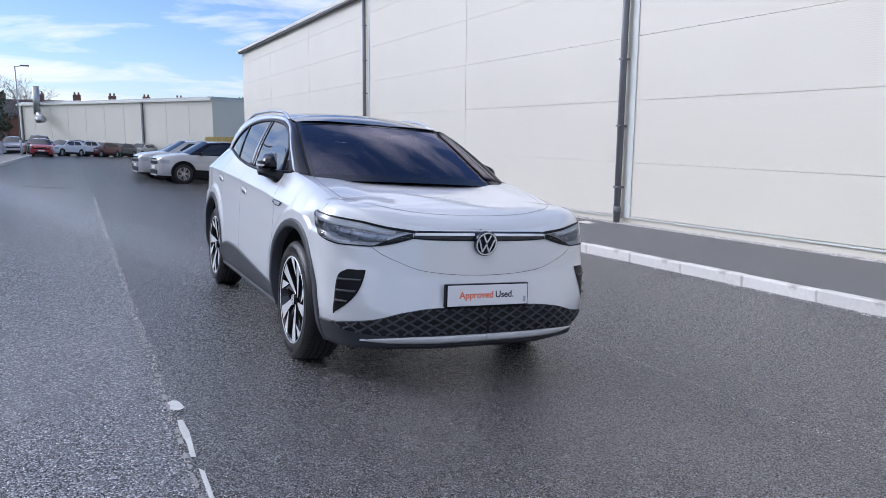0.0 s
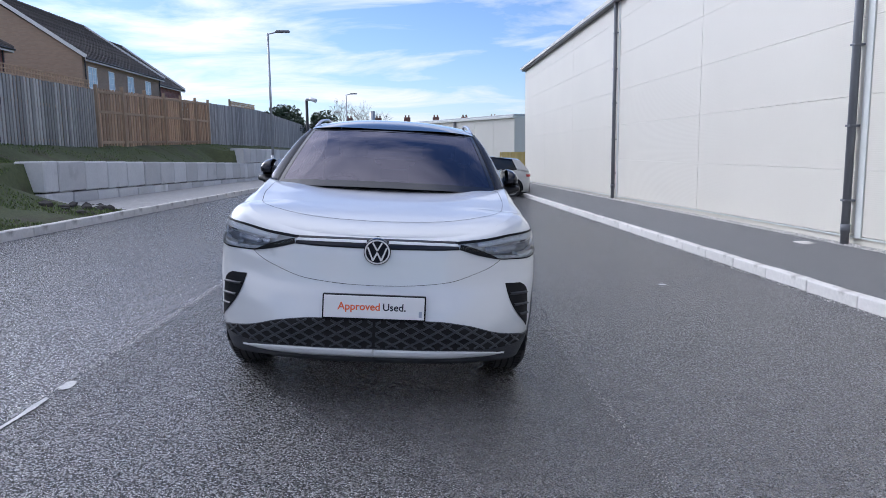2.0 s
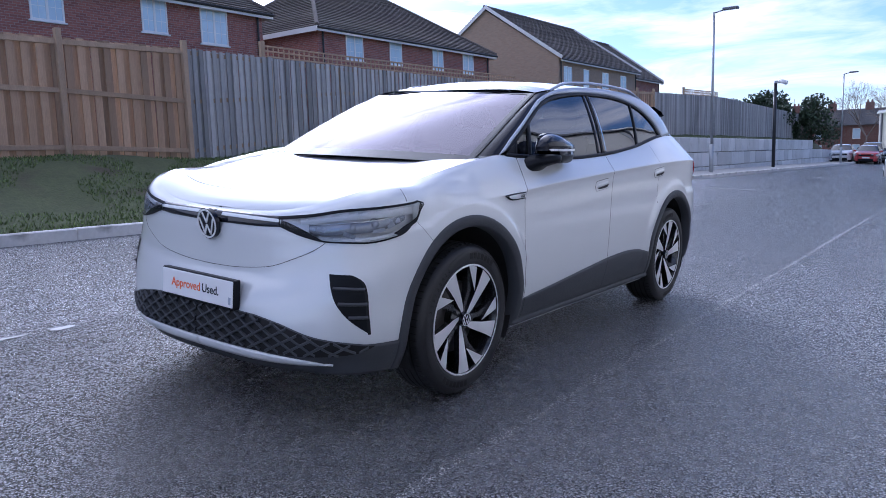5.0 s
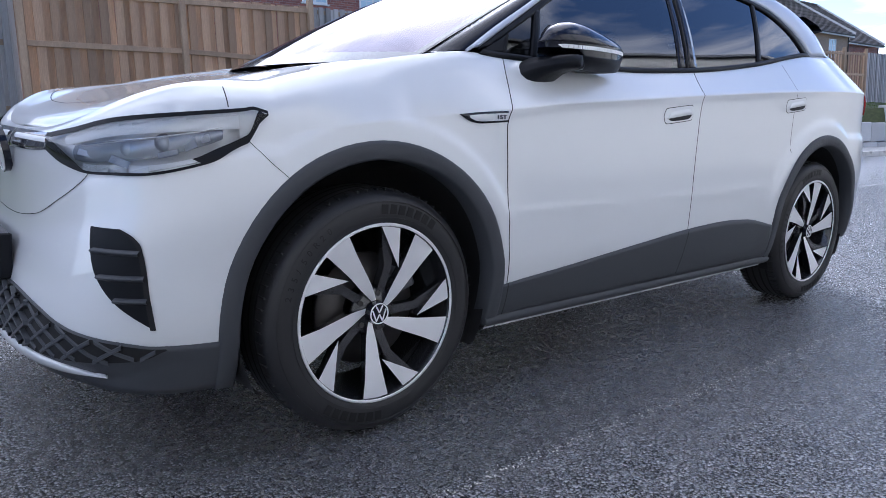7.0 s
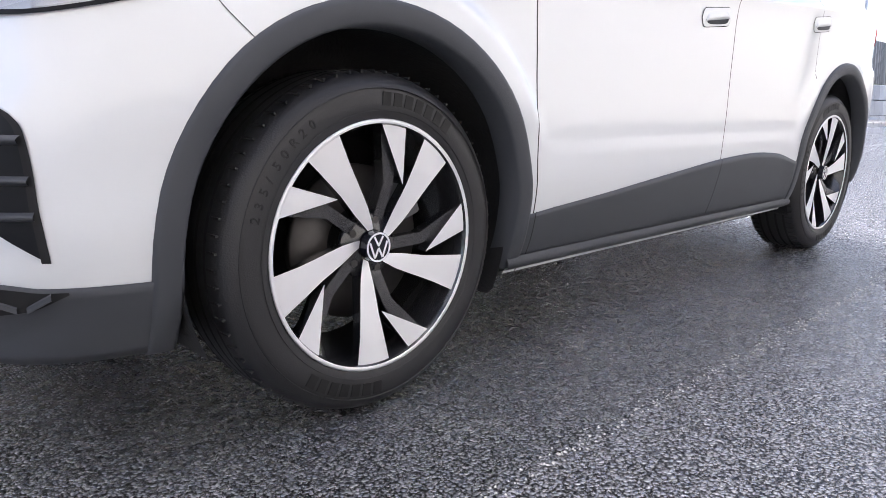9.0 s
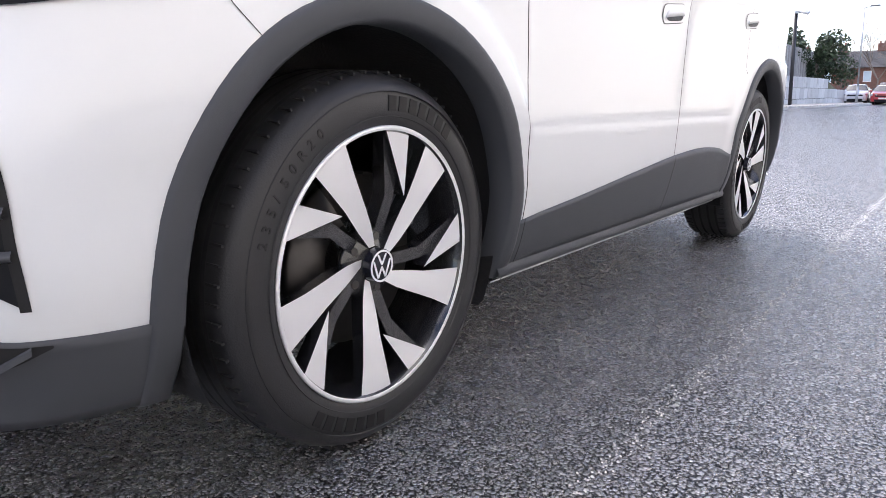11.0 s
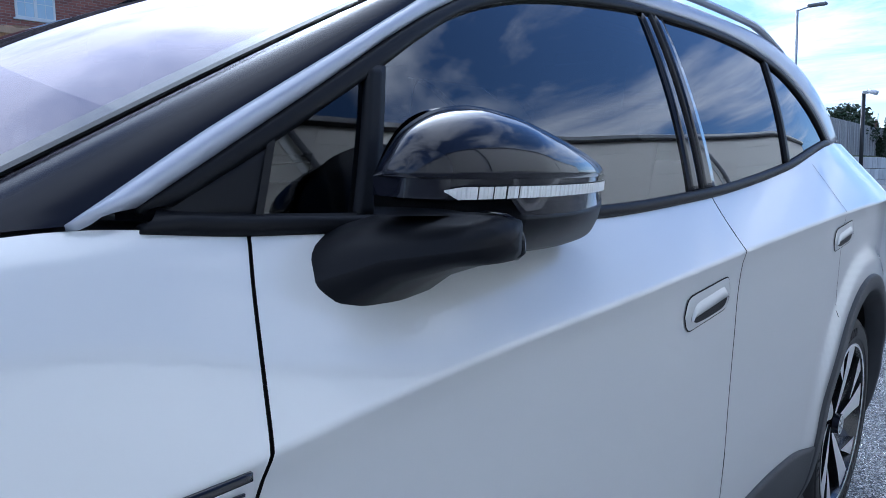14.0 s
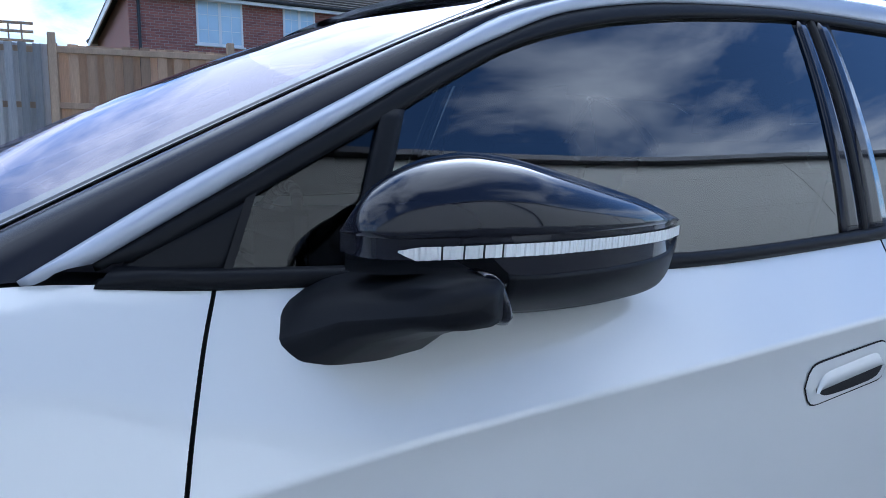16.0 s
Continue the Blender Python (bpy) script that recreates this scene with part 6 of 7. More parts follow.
def roof_rows():
    rows = []
    for i in range(50):
        k = i / 49
        row = []
        for j in range(19):
            t = j / 18
            y = 1.05 + (3.14 - 1.05) * k
            if y < 1.3:
                q = (y - 1.05) / 0.25
                ex, ez = 0.622 + (glass_x(1.3, 1.560) - 0.622) * q, 1.520 + 0.04 * q
            else:
                ez = z_on(silver_up, y)
                ex = glass_x(y, ez)
            front = 0.115 * (1 - t ** 2.2) * max(0.0, 1 - k * 6)
            ym = y - front
            z = ez + (max(roof_mid(ym), ez) - ez) * (1 - t ** 2.4)
            row.append(Vector((ex * t, ym, z)))
        rows.append(row)
    return rows


both("roof", roof_rows(), GLOSS_BLACK, car, flip=True)
for _sg in (1, -1):
    rail = []
    for _i in range(25):
        _k = _i / 24
        _y = 1.22 + (2.62 - 1.22) * _k
        _z = z_on(silver_up, _y)
        _p = Vector((_sg * (glass_x(_y, _z) - 0.012), _y, _z + 0.004 + 0.026 * min(1.0, 7 * min(_k, 1 - _k))))
        rail.append([_p + Vector((0.012 * math.cos(q), 0, 0.010 * math.sin(q))) for q in [2 * math.pi * j / 10 for j in range(11)]])
    sheet("roof_rail", rail, SILVER, car, "silver roof rail", flip=True)
# tail: rear screen, spoiler, lamps, side behind the glass
both("tail_panel", [[Vector((glass_x(y, z) * q, y + dy, z)) for (y, z, q, dy) in ((3.14, 1.31, 1, 0), (3.2, 1.30, 0.96, 0.1), (3.35, 1.30, 0.8, 0.16), (3.5, 1.30, 0.4, 0.1), (3.5, 1.30, 0.0, 0.12))], [Vector((0.60, 3.02, 1.43)), Vector((0.58, 3.14, 1.43)), Vector((0.46, 3.32, 1.44)), Vector((0.22, 3.38, 1.46)), Vector((0.0, 3.38, 1.47))]], GLOSS_BLACK, car)
both("rear_spoiler", [[Vector((x, y, z)) for x in (0.0, 0.2, 0.4, 0.58)] for y, z in ((3.12, 1.535), (3.30, 1.50), (3.36, 1.47), (3.20, 1.44))], GLOSS_BLACK, car)
both("rear_shoulder", [[Vector((glass_x(y, z) - ins, y, z)) for y, z in (silver_up(0.90), silver_up(0.95), silver_up(1.0))] for ins in (0.0, 0.05, 0.1)], SILVER, car)
both("tail_deck", [[c[-1], Vector((c[-1].x * 0.5, c[-1].y - 0.05, 1.305)), Vector((0, min(c[-1].y, 3.45), 1.31))] for c in ([rear_cols[-1]] + tail_cols)], CAR_WHITE, car)
both("belt_ledge", [[c[-1], c[-1] + Vector((-0.05, 0, 0.004))] for c in (front_cols[109:-1] + door_cols + rear_cols)], SATIN_BLACK, car)
both("tail_lamp", ribbon(side_fn, lambda t: (3.36 + 0.18 * t, 0.99 + 0.02 * t), lambda t: (3.34 + 0.20 * t, 1.10 + 0.02 * t), 16, 6, 0.006, Vector((1, 0.5, 0)), 0.006), RED_LENS, car, "red wraparound tail lamp", skirt=-0.008)

# scuttle between bonnet and screen, wipers
both("scuttle", [[Vector((x, 0.10 + 0.14 * (x / 0.74) ** 2 + dy, 1.072 + dz)) for x in [0.76 * i / 12 for i in range(13)]] for dy, dz in ((-0.1, -0.03), (0.02, 0.0), (0.14, 0.02))], SATIN_BLACK, car, flip=True)

# ---- mirrors ----
# the head is folded back along the door
mir_out = curve2([(0.862, 0.660), (0.902, 0.662), (0.934, 0.690), (0.945, 0.760), (0.947, 0.830), (0.939, 0.905), (0.921, 0.985), (0.893, 1.062), (0.858, 1.122)])
mir_back = curve2([(0.855, 0.668), (0.840, 0.715), (0.828, 0.790), (0.824, 0.890), (0.832, 0.990), (0.852, 1.118)])
mir_top = pchip(((0.0, 0.002), (0.03, 0.019), (0.07, 0.037), (0.12, 0.054), (0.17, 0.065), (0.24, 0.074), (0.32, 0.0785), (0.40, 0.076), (0.50, 0.067), (0.64, 0.051), (0.806, 0.031), (0.944, 0.010), (1.0, 0.001)))
mir_low = pchip(((0.0, 0.038), (0.30, 0.041), (0.335, 0.043), (0.365, 0.086), (0.6, 0.090), (0.8, 0.087), (0.9, 0.081), (0.96, 0.068), (1.0, 0.040)))
MIR_Z = 1.202


def mirror_point(s, phi, off=0.0):
    o, b = Vector((*mir_out(s), 0)), Vector((*mir_back(s), 0))
    f = math.sin(phi) ** 0.62
    p = b + (o - b) * f
    c = math.cos(phi)
    z = MIR_Z + (mir_top(s) * c if c > 0 else mir_low(s) * c * (1 - 0.0))
    d = (o - b).normalized()
    return Vector((p.x, p.y, z)) + d * off


def mirror_mid(s, v, off=0.0):
    """Below the waist the housing drops straight before it turns in."""
    o, b = Vector((*mir_out(s), 0)), Vector((*mir_back(s), 0))
    drop = mir_low(s)
    f = (1 - max(0.0, (v - 0.45) / 0.55) ** 2.0 * 0.35) * (1 - 0.05 * v)
    p = b + (o - b) * f
    return Vector((p.x, p.y, MIR_Z - drop * v)) + (o - b).normalized() * off


for _mi in (False, True):
    root = empty("door_mirror", None, car)
    root["label"] = "black door mirror with clear indicator strip"
    S = [i / 40 for i in range(41)]
    sheet("mirror_cap", [[mirror_point(s, math.pi / 2 * v / 12, 0.003) for s in S] for v in range(1, 13)], GLOSS_BLACK, root, mirror=_mi, skirt=-0.003)
    sheet("mirror_band", [[mirror_mid(s, v / 8 * 0.5) for s in S] for v in range(9)], GLOSS_BLACK, root, mirror=_mi)
    sheet("mirror_base", [[mirror_mid(s, 0.46 + 0.54 * v / 10, 0.002) for s in [0.362 + 0.638 * i / 40 for i in range(41)]] for v in range(11)], SATIN_BLACK, root, mirror=_mi, skirt=-0.004)
    sheet("mirror_underside", [[mirror_mid(s, 1.0).lerp(Vector((*mir_back(s), MIR_Z - mir_low(s))), k / 3) for s in S] for k in range(4)], SATIN_BLACK, root, mirror=_mi)
    sheet("mirror_glass", [[Vector((*mir_back(s), MIR_Z + mir_top(s) * 0.97)) for s in S], [Vector((*mir_back(s), MIR_Z - mir_low(s))) for s in S]], CHROME, root, mirror=_mi)
    ind = lambda s: 0.145 + 0.855 * s
    dv = lambda i, v: (0.0075 + 0.0125 * min(1.0, 0.15 + i / 12) * v / 3 + 0.003 * max(0.0, 1 - i / 12)) / mir_low(ind(i / 240))
    o = sheet("indicator", [[mirror_mid(ind(i / 240), dv(i, v), 0.003 + 0.0012 * (i % 6 > 2)) for i in range(241)] for v in range(4)], [LAMP_WHITE, LAMP_BOWL, GAP], root, "clear ribbed indicator lens", mirror=_mi, smooth=False)
    for k, f in enumerate(o.data.polygons):
        c = k % 240
        f.material_index = 2 if (20 < c < 60 and (c * 7919) % 11 == 0) else 1 if c % 6 == 2 or c < 50 else 0
    # foot from the door to the housing, an angular arm that narrows to the hinge
    arm = []
    for x, outline in ((0.780, ((0.588, 1.084), (0.618, 1.126), (0.664, 1.150), (0.735, 1.158), (0.795, 1.152), (0.790, 1.104), (0.747, 1.055), (0.688, 1.046), (0.630, 1.046), (0.600, 1.058))),
                       (0.825, ((0.592, 1.087), (0.621, 1.128), (0.664, 1.150), (0.735, 1.160), (0.798, 1.155), (0.790, 1.106), (0.748, 1.058), (0.690, 1.050), (0.632, 1.050), (0.604, 1.063))),
                       (0.848, ((0.612, 1.098), (0.636, 1.130), (0.668, 1.152), (0.738, 1.162), (0.798, 1.158), (0.789, 1.112), (0.755, 1.068), (0.694, 1.058), (0.640, 1.060), (0.616, 1.072))),
                       (0.885, ((0.650, 1.118), (0.664, 1.138), (0.688, 1.154), (0.744, 1.164), (0.797, 1.162), (0.792, 1.120), (0.766, 1.098), (0.718, 1.092), (0.680, 1.096), (0.660, 1.104))),
                       (0.930, ((0.690, 1.128), (0.698, 1.144), (0.714, 1.156), (0.752, 1.164), (0.793, 1.163), (0.791, 1.122), (0.778, 1.114), (0.738, 1.112), (0.712, 1.114), (0.698, 1.119))),
                       (0.957, ((0.712, 1.134), (0.717, 1.146), (0.728, 1.155), (0.754, 1.161), (0.784, 1.160), (0.784, 1.125), (0.772, 1.119), (0.746, 1.118), (0.728, 1.120), (0.717, 1.126))),
                       (0.965, ((0.738, 1.138), (0.740, 1.142), (0.744, 1.146), (0.754, 1.148), (0.766, 1.147), (0.766, 1.132), (0.762, 1.130), (0.752, 1.129), (0.744, 1.131), (0.740, 1.134)))):
        loop = [Vector((x, *p)) for p in outline]
        loop = [q for a, b in zip(loop, loop[1:] + loop[:1]) for q in (a.lerp(b, 0.12), a.lerp(b, 0.5), a.lerp(b, 0.88))]
        arm.append(loop + loop[:1])
    arm.append([Vector((0.966, 0.753, 1.139))] * len(arm[0]))
    sheet("mirror_foot", arm, SATIN_BLACK, root, mirror=_mi, flip=False)
    # collar of the hinge between arm and housing
    collar = []
    for k in range(5):
        y = 0.782 + 0.013 * k / 4
        g = 0.004 * math.sin(math.pi * k / 4)
        collar.append([Vector((x + g, y + 0.010 * (1.14 - z) / 0.03, z)) for x, z in ((0.905, 1.166), (0.935, 1.165), (0.9495, 1.158), (0.953, 1.140), (0.951, 1.124), (0.940, 1.115), (0.910, 1.112))])
    sheet("mirror_hinge", collar, GLOSS_BLACK, root, mirror=_mi)

# ---- door handles, wing badge ----
def handle(y, z, parent, mi):
    """A flush handle: plate with a dark outline, finger slot in its lower half."""
    root = empty("door_handle", None, parent)
    w, h = 0.106, 0.030
    bow = lambda t, e: (1 - abs(2 * t - 1) ** e)
    mid = lambda t: (y - w + 2 * w * t, z + 0.006 + 0.020 * (t - 0.5))
    both_edges = lambda g: (lambda t: (mid(t)[0] * 1.0, mid(t)[1] - (h + g) * bow(t, 14)), lambda t: (mid(t)[0], mid(t)[1] + (h + g) * bow(t, 14)))
    lo, hi = both_edges(0.0025)
    sheet("handle_gap", ribbon(side_fn, lo, hi, 30, 4, 0.0012, OUT), GAP, root, mirror=mi)
    lo, hi = both_edges(0.0)
    k = 0.985
    sheet("handle_plate", ribbon(side_fn, lambda t: (y + (lo(t)[0] - y) * k, lo(t)[1]), lambda t: (y + (hi(t)[0] - y) * k, hi(t)[1]), 30, 8, 0.0024, OUT, 0.0015), CAR_WHITE, root, mirror=mi)
    q = lambda t: (y - 0.082 + 0.168 * t, z - 0.004 + 0.020 * (t - 0.5))
    sheet("handle_recess", ribbon(side_fn, lambda t: (q(t)[0], q(t)[1] - 0.015 * bow(t, 9) + 0.008 * (1 - t) ** 3), lambda t: (q(t)[0], q(t)[1] + 0.004 * bow(t, 3)), 24, 4, 0.0046, OUT), SATIN_BLACK, root, mirror=mi)
    sheet("handle_grip", ribbon(side_fn, lambda t: (q(t)[0], q(t)[1] + 0.000 * bow(t, 3) + 0.001), lambda t: (q(t)[0], q(t)[1] + 0.026 * bow(t, 9)), 24, 4, 0.0045, OUT, 0.005), CAR_WHITE, root, mirror=mi)


for _mi in (False, True):
    handle(1.445, 0.966, fdoors[int(_mi)], _mi)
    handle(2.435, 1.022, rdoors[int(_mi)], _mi)
    root = empty("wing_badge", None, car)
    root["label"] = "silver wing badge edged in black"
    low = curve2([(0.283, 0.957), (0.330, 0.936), (0.365, 0.931), (0.482, 0.936)])
    top = curve2([(0.283, 0.959), (0.38, 0.967), (0.482, 0.972)])
    sheet("badge_surround", ribbon(side_fn, low, top, 30, 4, 0.004, OUT, 0.002), GLOSS_BLACK, root, mirror=_mi, skirt=-0.004)
    low2 = curve2([(0.322, 0.948), (0.352, 0.939), (0.370, 0.938), (0.482, 0.942)])
    top2 = curve2([(0.318, 0.956), (0.38, 0.961), (0.482, 0.966)])
    sheet("badge_face", ribbon(side_fn, low2, top2, 24, 3, 0.0062, OUT, 0.0012), BLADE, root, mirror=_mi)
    sg = -1 if _mi else 1
    p = Vector(side_fn(0.458, 0.946)) + Vector((0.0105, 0, 0))
    m = Matrix.Translation((sg * p.x, p.y - sg * 0.026, p.z)) @ Matrix.Rotation(radians(90 if not _mi else -90), 4, "Z") @ Matrix.Rotation(radians(90), 4, "X")
    text_mesh("badge_text", "1ST", 0.022, m, INK, root, 0.001, width=0.040, squash=0.62)

# ---- wheels ----
def lathe(bm, profile, sides=72):
    """Turns (radius, x) round the x axis."""
    rows = [[bm.verts.new((x, r * math.cos(2 * math.pi * i / sides), r * math.sin(2 * math.pi * i / sides))) for i in range(sides)] for r, x in profile]
    for a, b in zip(rows, rows[1:]):
        for i in range(sides):
            bm.faces.new((a[i], a[(i + 1) % sides], b[(i + 1) % sides], b[i]))


def blade(bm, stations, x_face, x_back, crown=0.0):
    """A spoke: stations of (radius, middle angle, half width in metres), face at x_face, tapering to x_back."""
    tops, backs = [], []
    for r, ang, w in stations:
        row, rb = [], []
        for s in (-1, 1):
            a = ang + s * w / r
            row.append(bm.verts.new((x_face(r), r * math.cos(a), r * math.sin(a))))
            a2 = ang + s * (w * 0.75 + 0.001) / r
            rb.append(bm.verts.new((x_back(r), r * math.cos(a2), r * math.sin(a2))))
        tops.append(row)
        backs.append(rb)
    sides_, faces_ = [], []
    for k in range(len(stations) - 1):
        faces_.append(bm.faces.new((tops[k][0], tops[k][1], tops[k + 1][1], tops[k + 1][0])))
        for s in (0, 1):
            q = (tops[k][s], tops[k + 1][s], backs[k + 1][s], backs[k][s])
            sides_.append(bm.faces.new(q if s else q[::-1]))
    sides_.append(bm.faces.new((tops[0][0], backs[0][0], backs[0][1], tops[0][1])))
    sides_.append(bm.faces.new((tops[-1][0], tops[-1][1], backs[-1][1], backs[-1][0])))
    for f in sides_:
        f.material_index = 1
    return faces_


WHEEL_X = 0.905                              # outer face of the tyre wall


def wheel(name="wheel"):
    """A wheel about the origin, axis x, outer side +x (x = 0 is the outer wall of the tyre)."""
    root = empty(name)
    root.parent = car
    R, w = 0.372, 0.235
    bm = bmesh.new()
    lathe(bm, [(0.262, -0.012), (0.272, -0.004), (0.283, 0.000), (0.300, 0.003), (0.322, 0.003), (0.340, -0.001), (0.353, -0.010), (0.363, -0.022), (0.3695, -0.040), (R, -0.060), (R, -w / 2),
               (R, -w + 0.060), (0.3695, -w + 0.040), (0.353, -w + 0.010), (0.322, -w - 0.003), (0.29, -w), (0.262, -w + 0.012)], 96)
    tyre = part("tyre", bm, RUBBER, root, smooth=True)
    bm = bmesh.new()
    for g in (-0.062, -0.098, -0.137, -0.173):
        lathe(bm, [(R + 0.0006, g - 0.005), (R + 0.0006, g + 0.005)], 72)
    for i in range(72):
        a = 2 * math.pi * i / 72
        for x0, x1 in ((-0.055, -0.024), (-0.211, -0.180)):
            add_box(bm, (x0, -0.002, R - 0.006), (x1, 0.002, R + 0.0004), Matrix.Rotation(a, 4, "X"))
    part("tread_groove", bm, GAP, tyre)
    # raised marks on the wall: plain bars for the maker's name, the size as it reads
    for start, step, count in ((88, -5.6, 7), (-92, -5.6, 7)):
        for i in range(count):
            bm = bmesh.new()
            add_box(bm, (0.0025, -0.011, 0.300), (0.0042, 0.011, 0.328), Matrix.Rotation(radians(start + step * i) - math.pi / 2, 4, "X"), 0.0)
            part("wall_mark", bm, RUBBER_MARK, tyre)
    bm = bmesh.new()
    for r in (0.290, 0.336):
        lathe(bm, [(r - 0.001, 0.0005), (r, 0.0042), (r + 0.001, 0.0005)], 96)
    part("wall_rib", bm, RUBBER, tyre, smooth=True)
    for i, ch in enumerate("235/50R20"):
        a = radians(163 - 5.0 * i)
        m = Matrix.Rotation(a - math.pi / 2, 4, "X") @ Matrix.Translation((0.0034, -0.008, 0.306)) @ Matrix.Rotation(radians(90), 4, "Z") @ Matrix.Rotation(radians(90), 4, "X")
        text_mesh("size_mark", ch, 0.026, m, RUBBER_MARK, tyre, 0.0006)
    rim = empty("rim", None, root)
    bm = bmesh.new()
    lathe(bm, [(0.270, -0.010), (0.2735, -0.001), (0.2700, 0.0015), (0.2640, -0.001)], 96)
    part("rim_lip", bm, RIM_CUT, rim, smooth=True)
    bm = bmesh.new()
    lathe(bm, [(0.2640, -0.001), (0.258, -0.012), (0.250, -0.06), (0.240, -0.10), (0.240, -0.20)], 72)
    part("barrel", bm, RIM_BLACK, rim, smooth=True)
    xf = lambda r: -0.006 - 0.030 * (1 - r / 0.268) ** 1.3
    xb = lambda r: xf(r) - 0.034
    deg = radians
    for i in range(5):
        base = deg(72 * i + 51)
        bm = bmesh.new()
        blade(bm, [(0.036, base + deg(-26), 0.008), (0.055, base + deg(-17), 0.0125), (0.085, base + deg(-10), 0.0185), (0.12, base + deg(-6), 0.0225), (0.15, base + deg(-4), 0.0255), (0.20, base + deg(-1.5), 0.033), (0.2655, base, 0.0450)], xf, xb)
        part("spoke", bm, [RIM_CUT, RIM_BLACK], rim)
        bm = bmesh.new()
        blade(bm, [(0.150, base + deg(9.5), 0.0008), (0.2655, base + deg(30.5), 0.0345)], xf, xb)
        part("spoke_blade", bm, [RIM_CUT, RIM_BLACK], rim)
        # dark web that joins blade and spoke at the hub
        bm = bmesh.new()
        blade(bm, [(0.045, base + deg(14), 0.014), (0.14, base + deg(21), 0.013), (0.262, base + deg(30), 0.030)], lambda r: xf(r) - 0.012, lambda r: xf(r) - 0.045)
        part("spoke_web", bm, [RIM_SHADE, RIM_BLACK], rim)
        bm = bmesh.new()
        a = base + deg(24)
        add_tube(bm, (-0.052, 0.056 * math.cos(a), 0.056 * math.sin(a)), (-0.036, 0.056 * math.cos(a), 0.056 * math.sin(a)), 0.0105, 0.009, 6)
        part("wheel_bolt", bm, DISC, rim)
    bm = bmesh.new()
    lathe(bm, [(0.0001, -0.060), (0.075, -0.060), (0.078, -0.050), (0.066, -0.040), (0.036, -0.034)], 40)
    part("hub", bm, RIM_BLACK, rim, smooth=True)
    cap = empty("hub_cap", Matrix.Translation((-0.018, 0, 0)) @ Matrix.Rotation(radians(90), 4, "Z"), rim)
    badge_on_cap = bmesh.new()
    disc(badge_on_cap, 0.034, 0.0, 0.02, 32)
    part("cap_disc", badge_on_cap, GLOSS_BLACK, rim).matrix_basis = cap.matrix_basis
    part("cap_ring", ring_mesh(0.0285, 0.0325, -0.010, 0.001, 32), UPVC, rim).matrix_basis = cap.matrix_basis
    bm = bmesh.new()
    s = 0.0275
    for p, q in (((-0.42, 0.86), (0, 0.10)), ((0.42, 0.86), (0, 0.10)), ((-0.86, 0.42), (-0.38, -0.84)), ((-0.38, -0.84), (0, -0.06)), ((0, -0.06), (0.38, -0.84)), ((0.38, -0.84), (0.86, 0.42))):
        stroke(bm, (p[0] * s, p[1] * s), (q[0] * s, q[1] * s), 0.0042, -0.010, 0.001)
    part("cap_zigzag", bm, UPVC, rim).matrix_basis = cap.matrix_basis
    bpy.data.objects.remove(cap)
    bm = bmesh.new()
    lathe(bm, [(0.08, -0.085), (0.172, -0.085), (0.172, -0.108), (0.08, -0.108)], 48)
    part("brake_disc", bm, DISC, root, smooth=True)
    bm = bmesh.new()
    arc = [radians(18 + 44 * k / 8) for k in range(9)]
    loops = [[bm.verts.new((x, r * math.cos(q), r * math.sin(q))) for x, r in ((-0.14, 0.115), (-0.066, 0.125), (-0.066, 0.175), (-0.075, 0.187), (-0.14, 0.187))] for q in arc]
    for p, q in zip(loops, loops[1:]):
        for i in range(5):
            bm.faces.new((p[i], p[(i + 1) % 5], q[(i + 1) % 5], q[i]))
    bm.faces.new(loops[0])
    bm.faces.new(loops[-1][::-1])
    part("brake_caliper", bm, DARK_GREY, root)
    return root


first = wheel()
first.matrix_basis = Matrix.Translation((WHEEL_X, AXLES[0], 0.372)) @ Matrix.Rotation(radians(0), 4, "X")
for _x, _y, _turn, _roll in ((WHEEL_X, AXLES[1], 0, 31), (-WHEEL_X, AXLES[0], 180, 15), (-WHEEL_X, AXLES[1], 180, 50)):
    copy_thing(first, Matrix.Translation((_x, _y, 0.372)) @ Matrix.Rotation(radians(_turn), 4, "Z") @ Matrix.Rotation(radians(_roll), 4, "X"))

# wheel wells and underside
for _a in AXLES:
    for _sg in (1, -1):
        bm = bmesh.new()
        rows = []
        for x in (0.885, 0.80, 0.62, 0.58):
            r = 0.436 if x > 0.6 else 0.20
            rows.append([bm.verts.new((_sg * x, _a + r * math.cos(t), max(0.20, ARCH_Z + r * math.sin(t)))) for t in [radians(-32 + 244 * i / 40) for i in range(41)]])
        for p, q in zip(rows, rows[1:]):
            for i in range(40):
                bm.faces.new((p[i], p[i + 1], q[i + 1], q[i]))
        part("wheel_well", bm, LINER, car, smooth=True)
part("underbody", box_mesh((-0.80, 0.46, 0.20), (0.80, 2.30, 0.30), 0.02), LINER, car)
part("underbody", box_mesh((-0.57, -0.74, 0.21), (0.57, 0.46, 0.55), 0.03), LINER, car)
part("underbody", box_mesh((-0.57, 2.30, 0.24), (0.57, 3.5, 0.60), 0.03), LINER, car)

# ---- cabin ----
def rounded(lo, hi, bevel):
    bm = bmesh.new()
    vs = add_box(bm, lo, hi)
    bmesh.ops.bevel(bm, geom=list(bm.edges), offset=bevel, segments=3, affect="EDGES")
    return bm


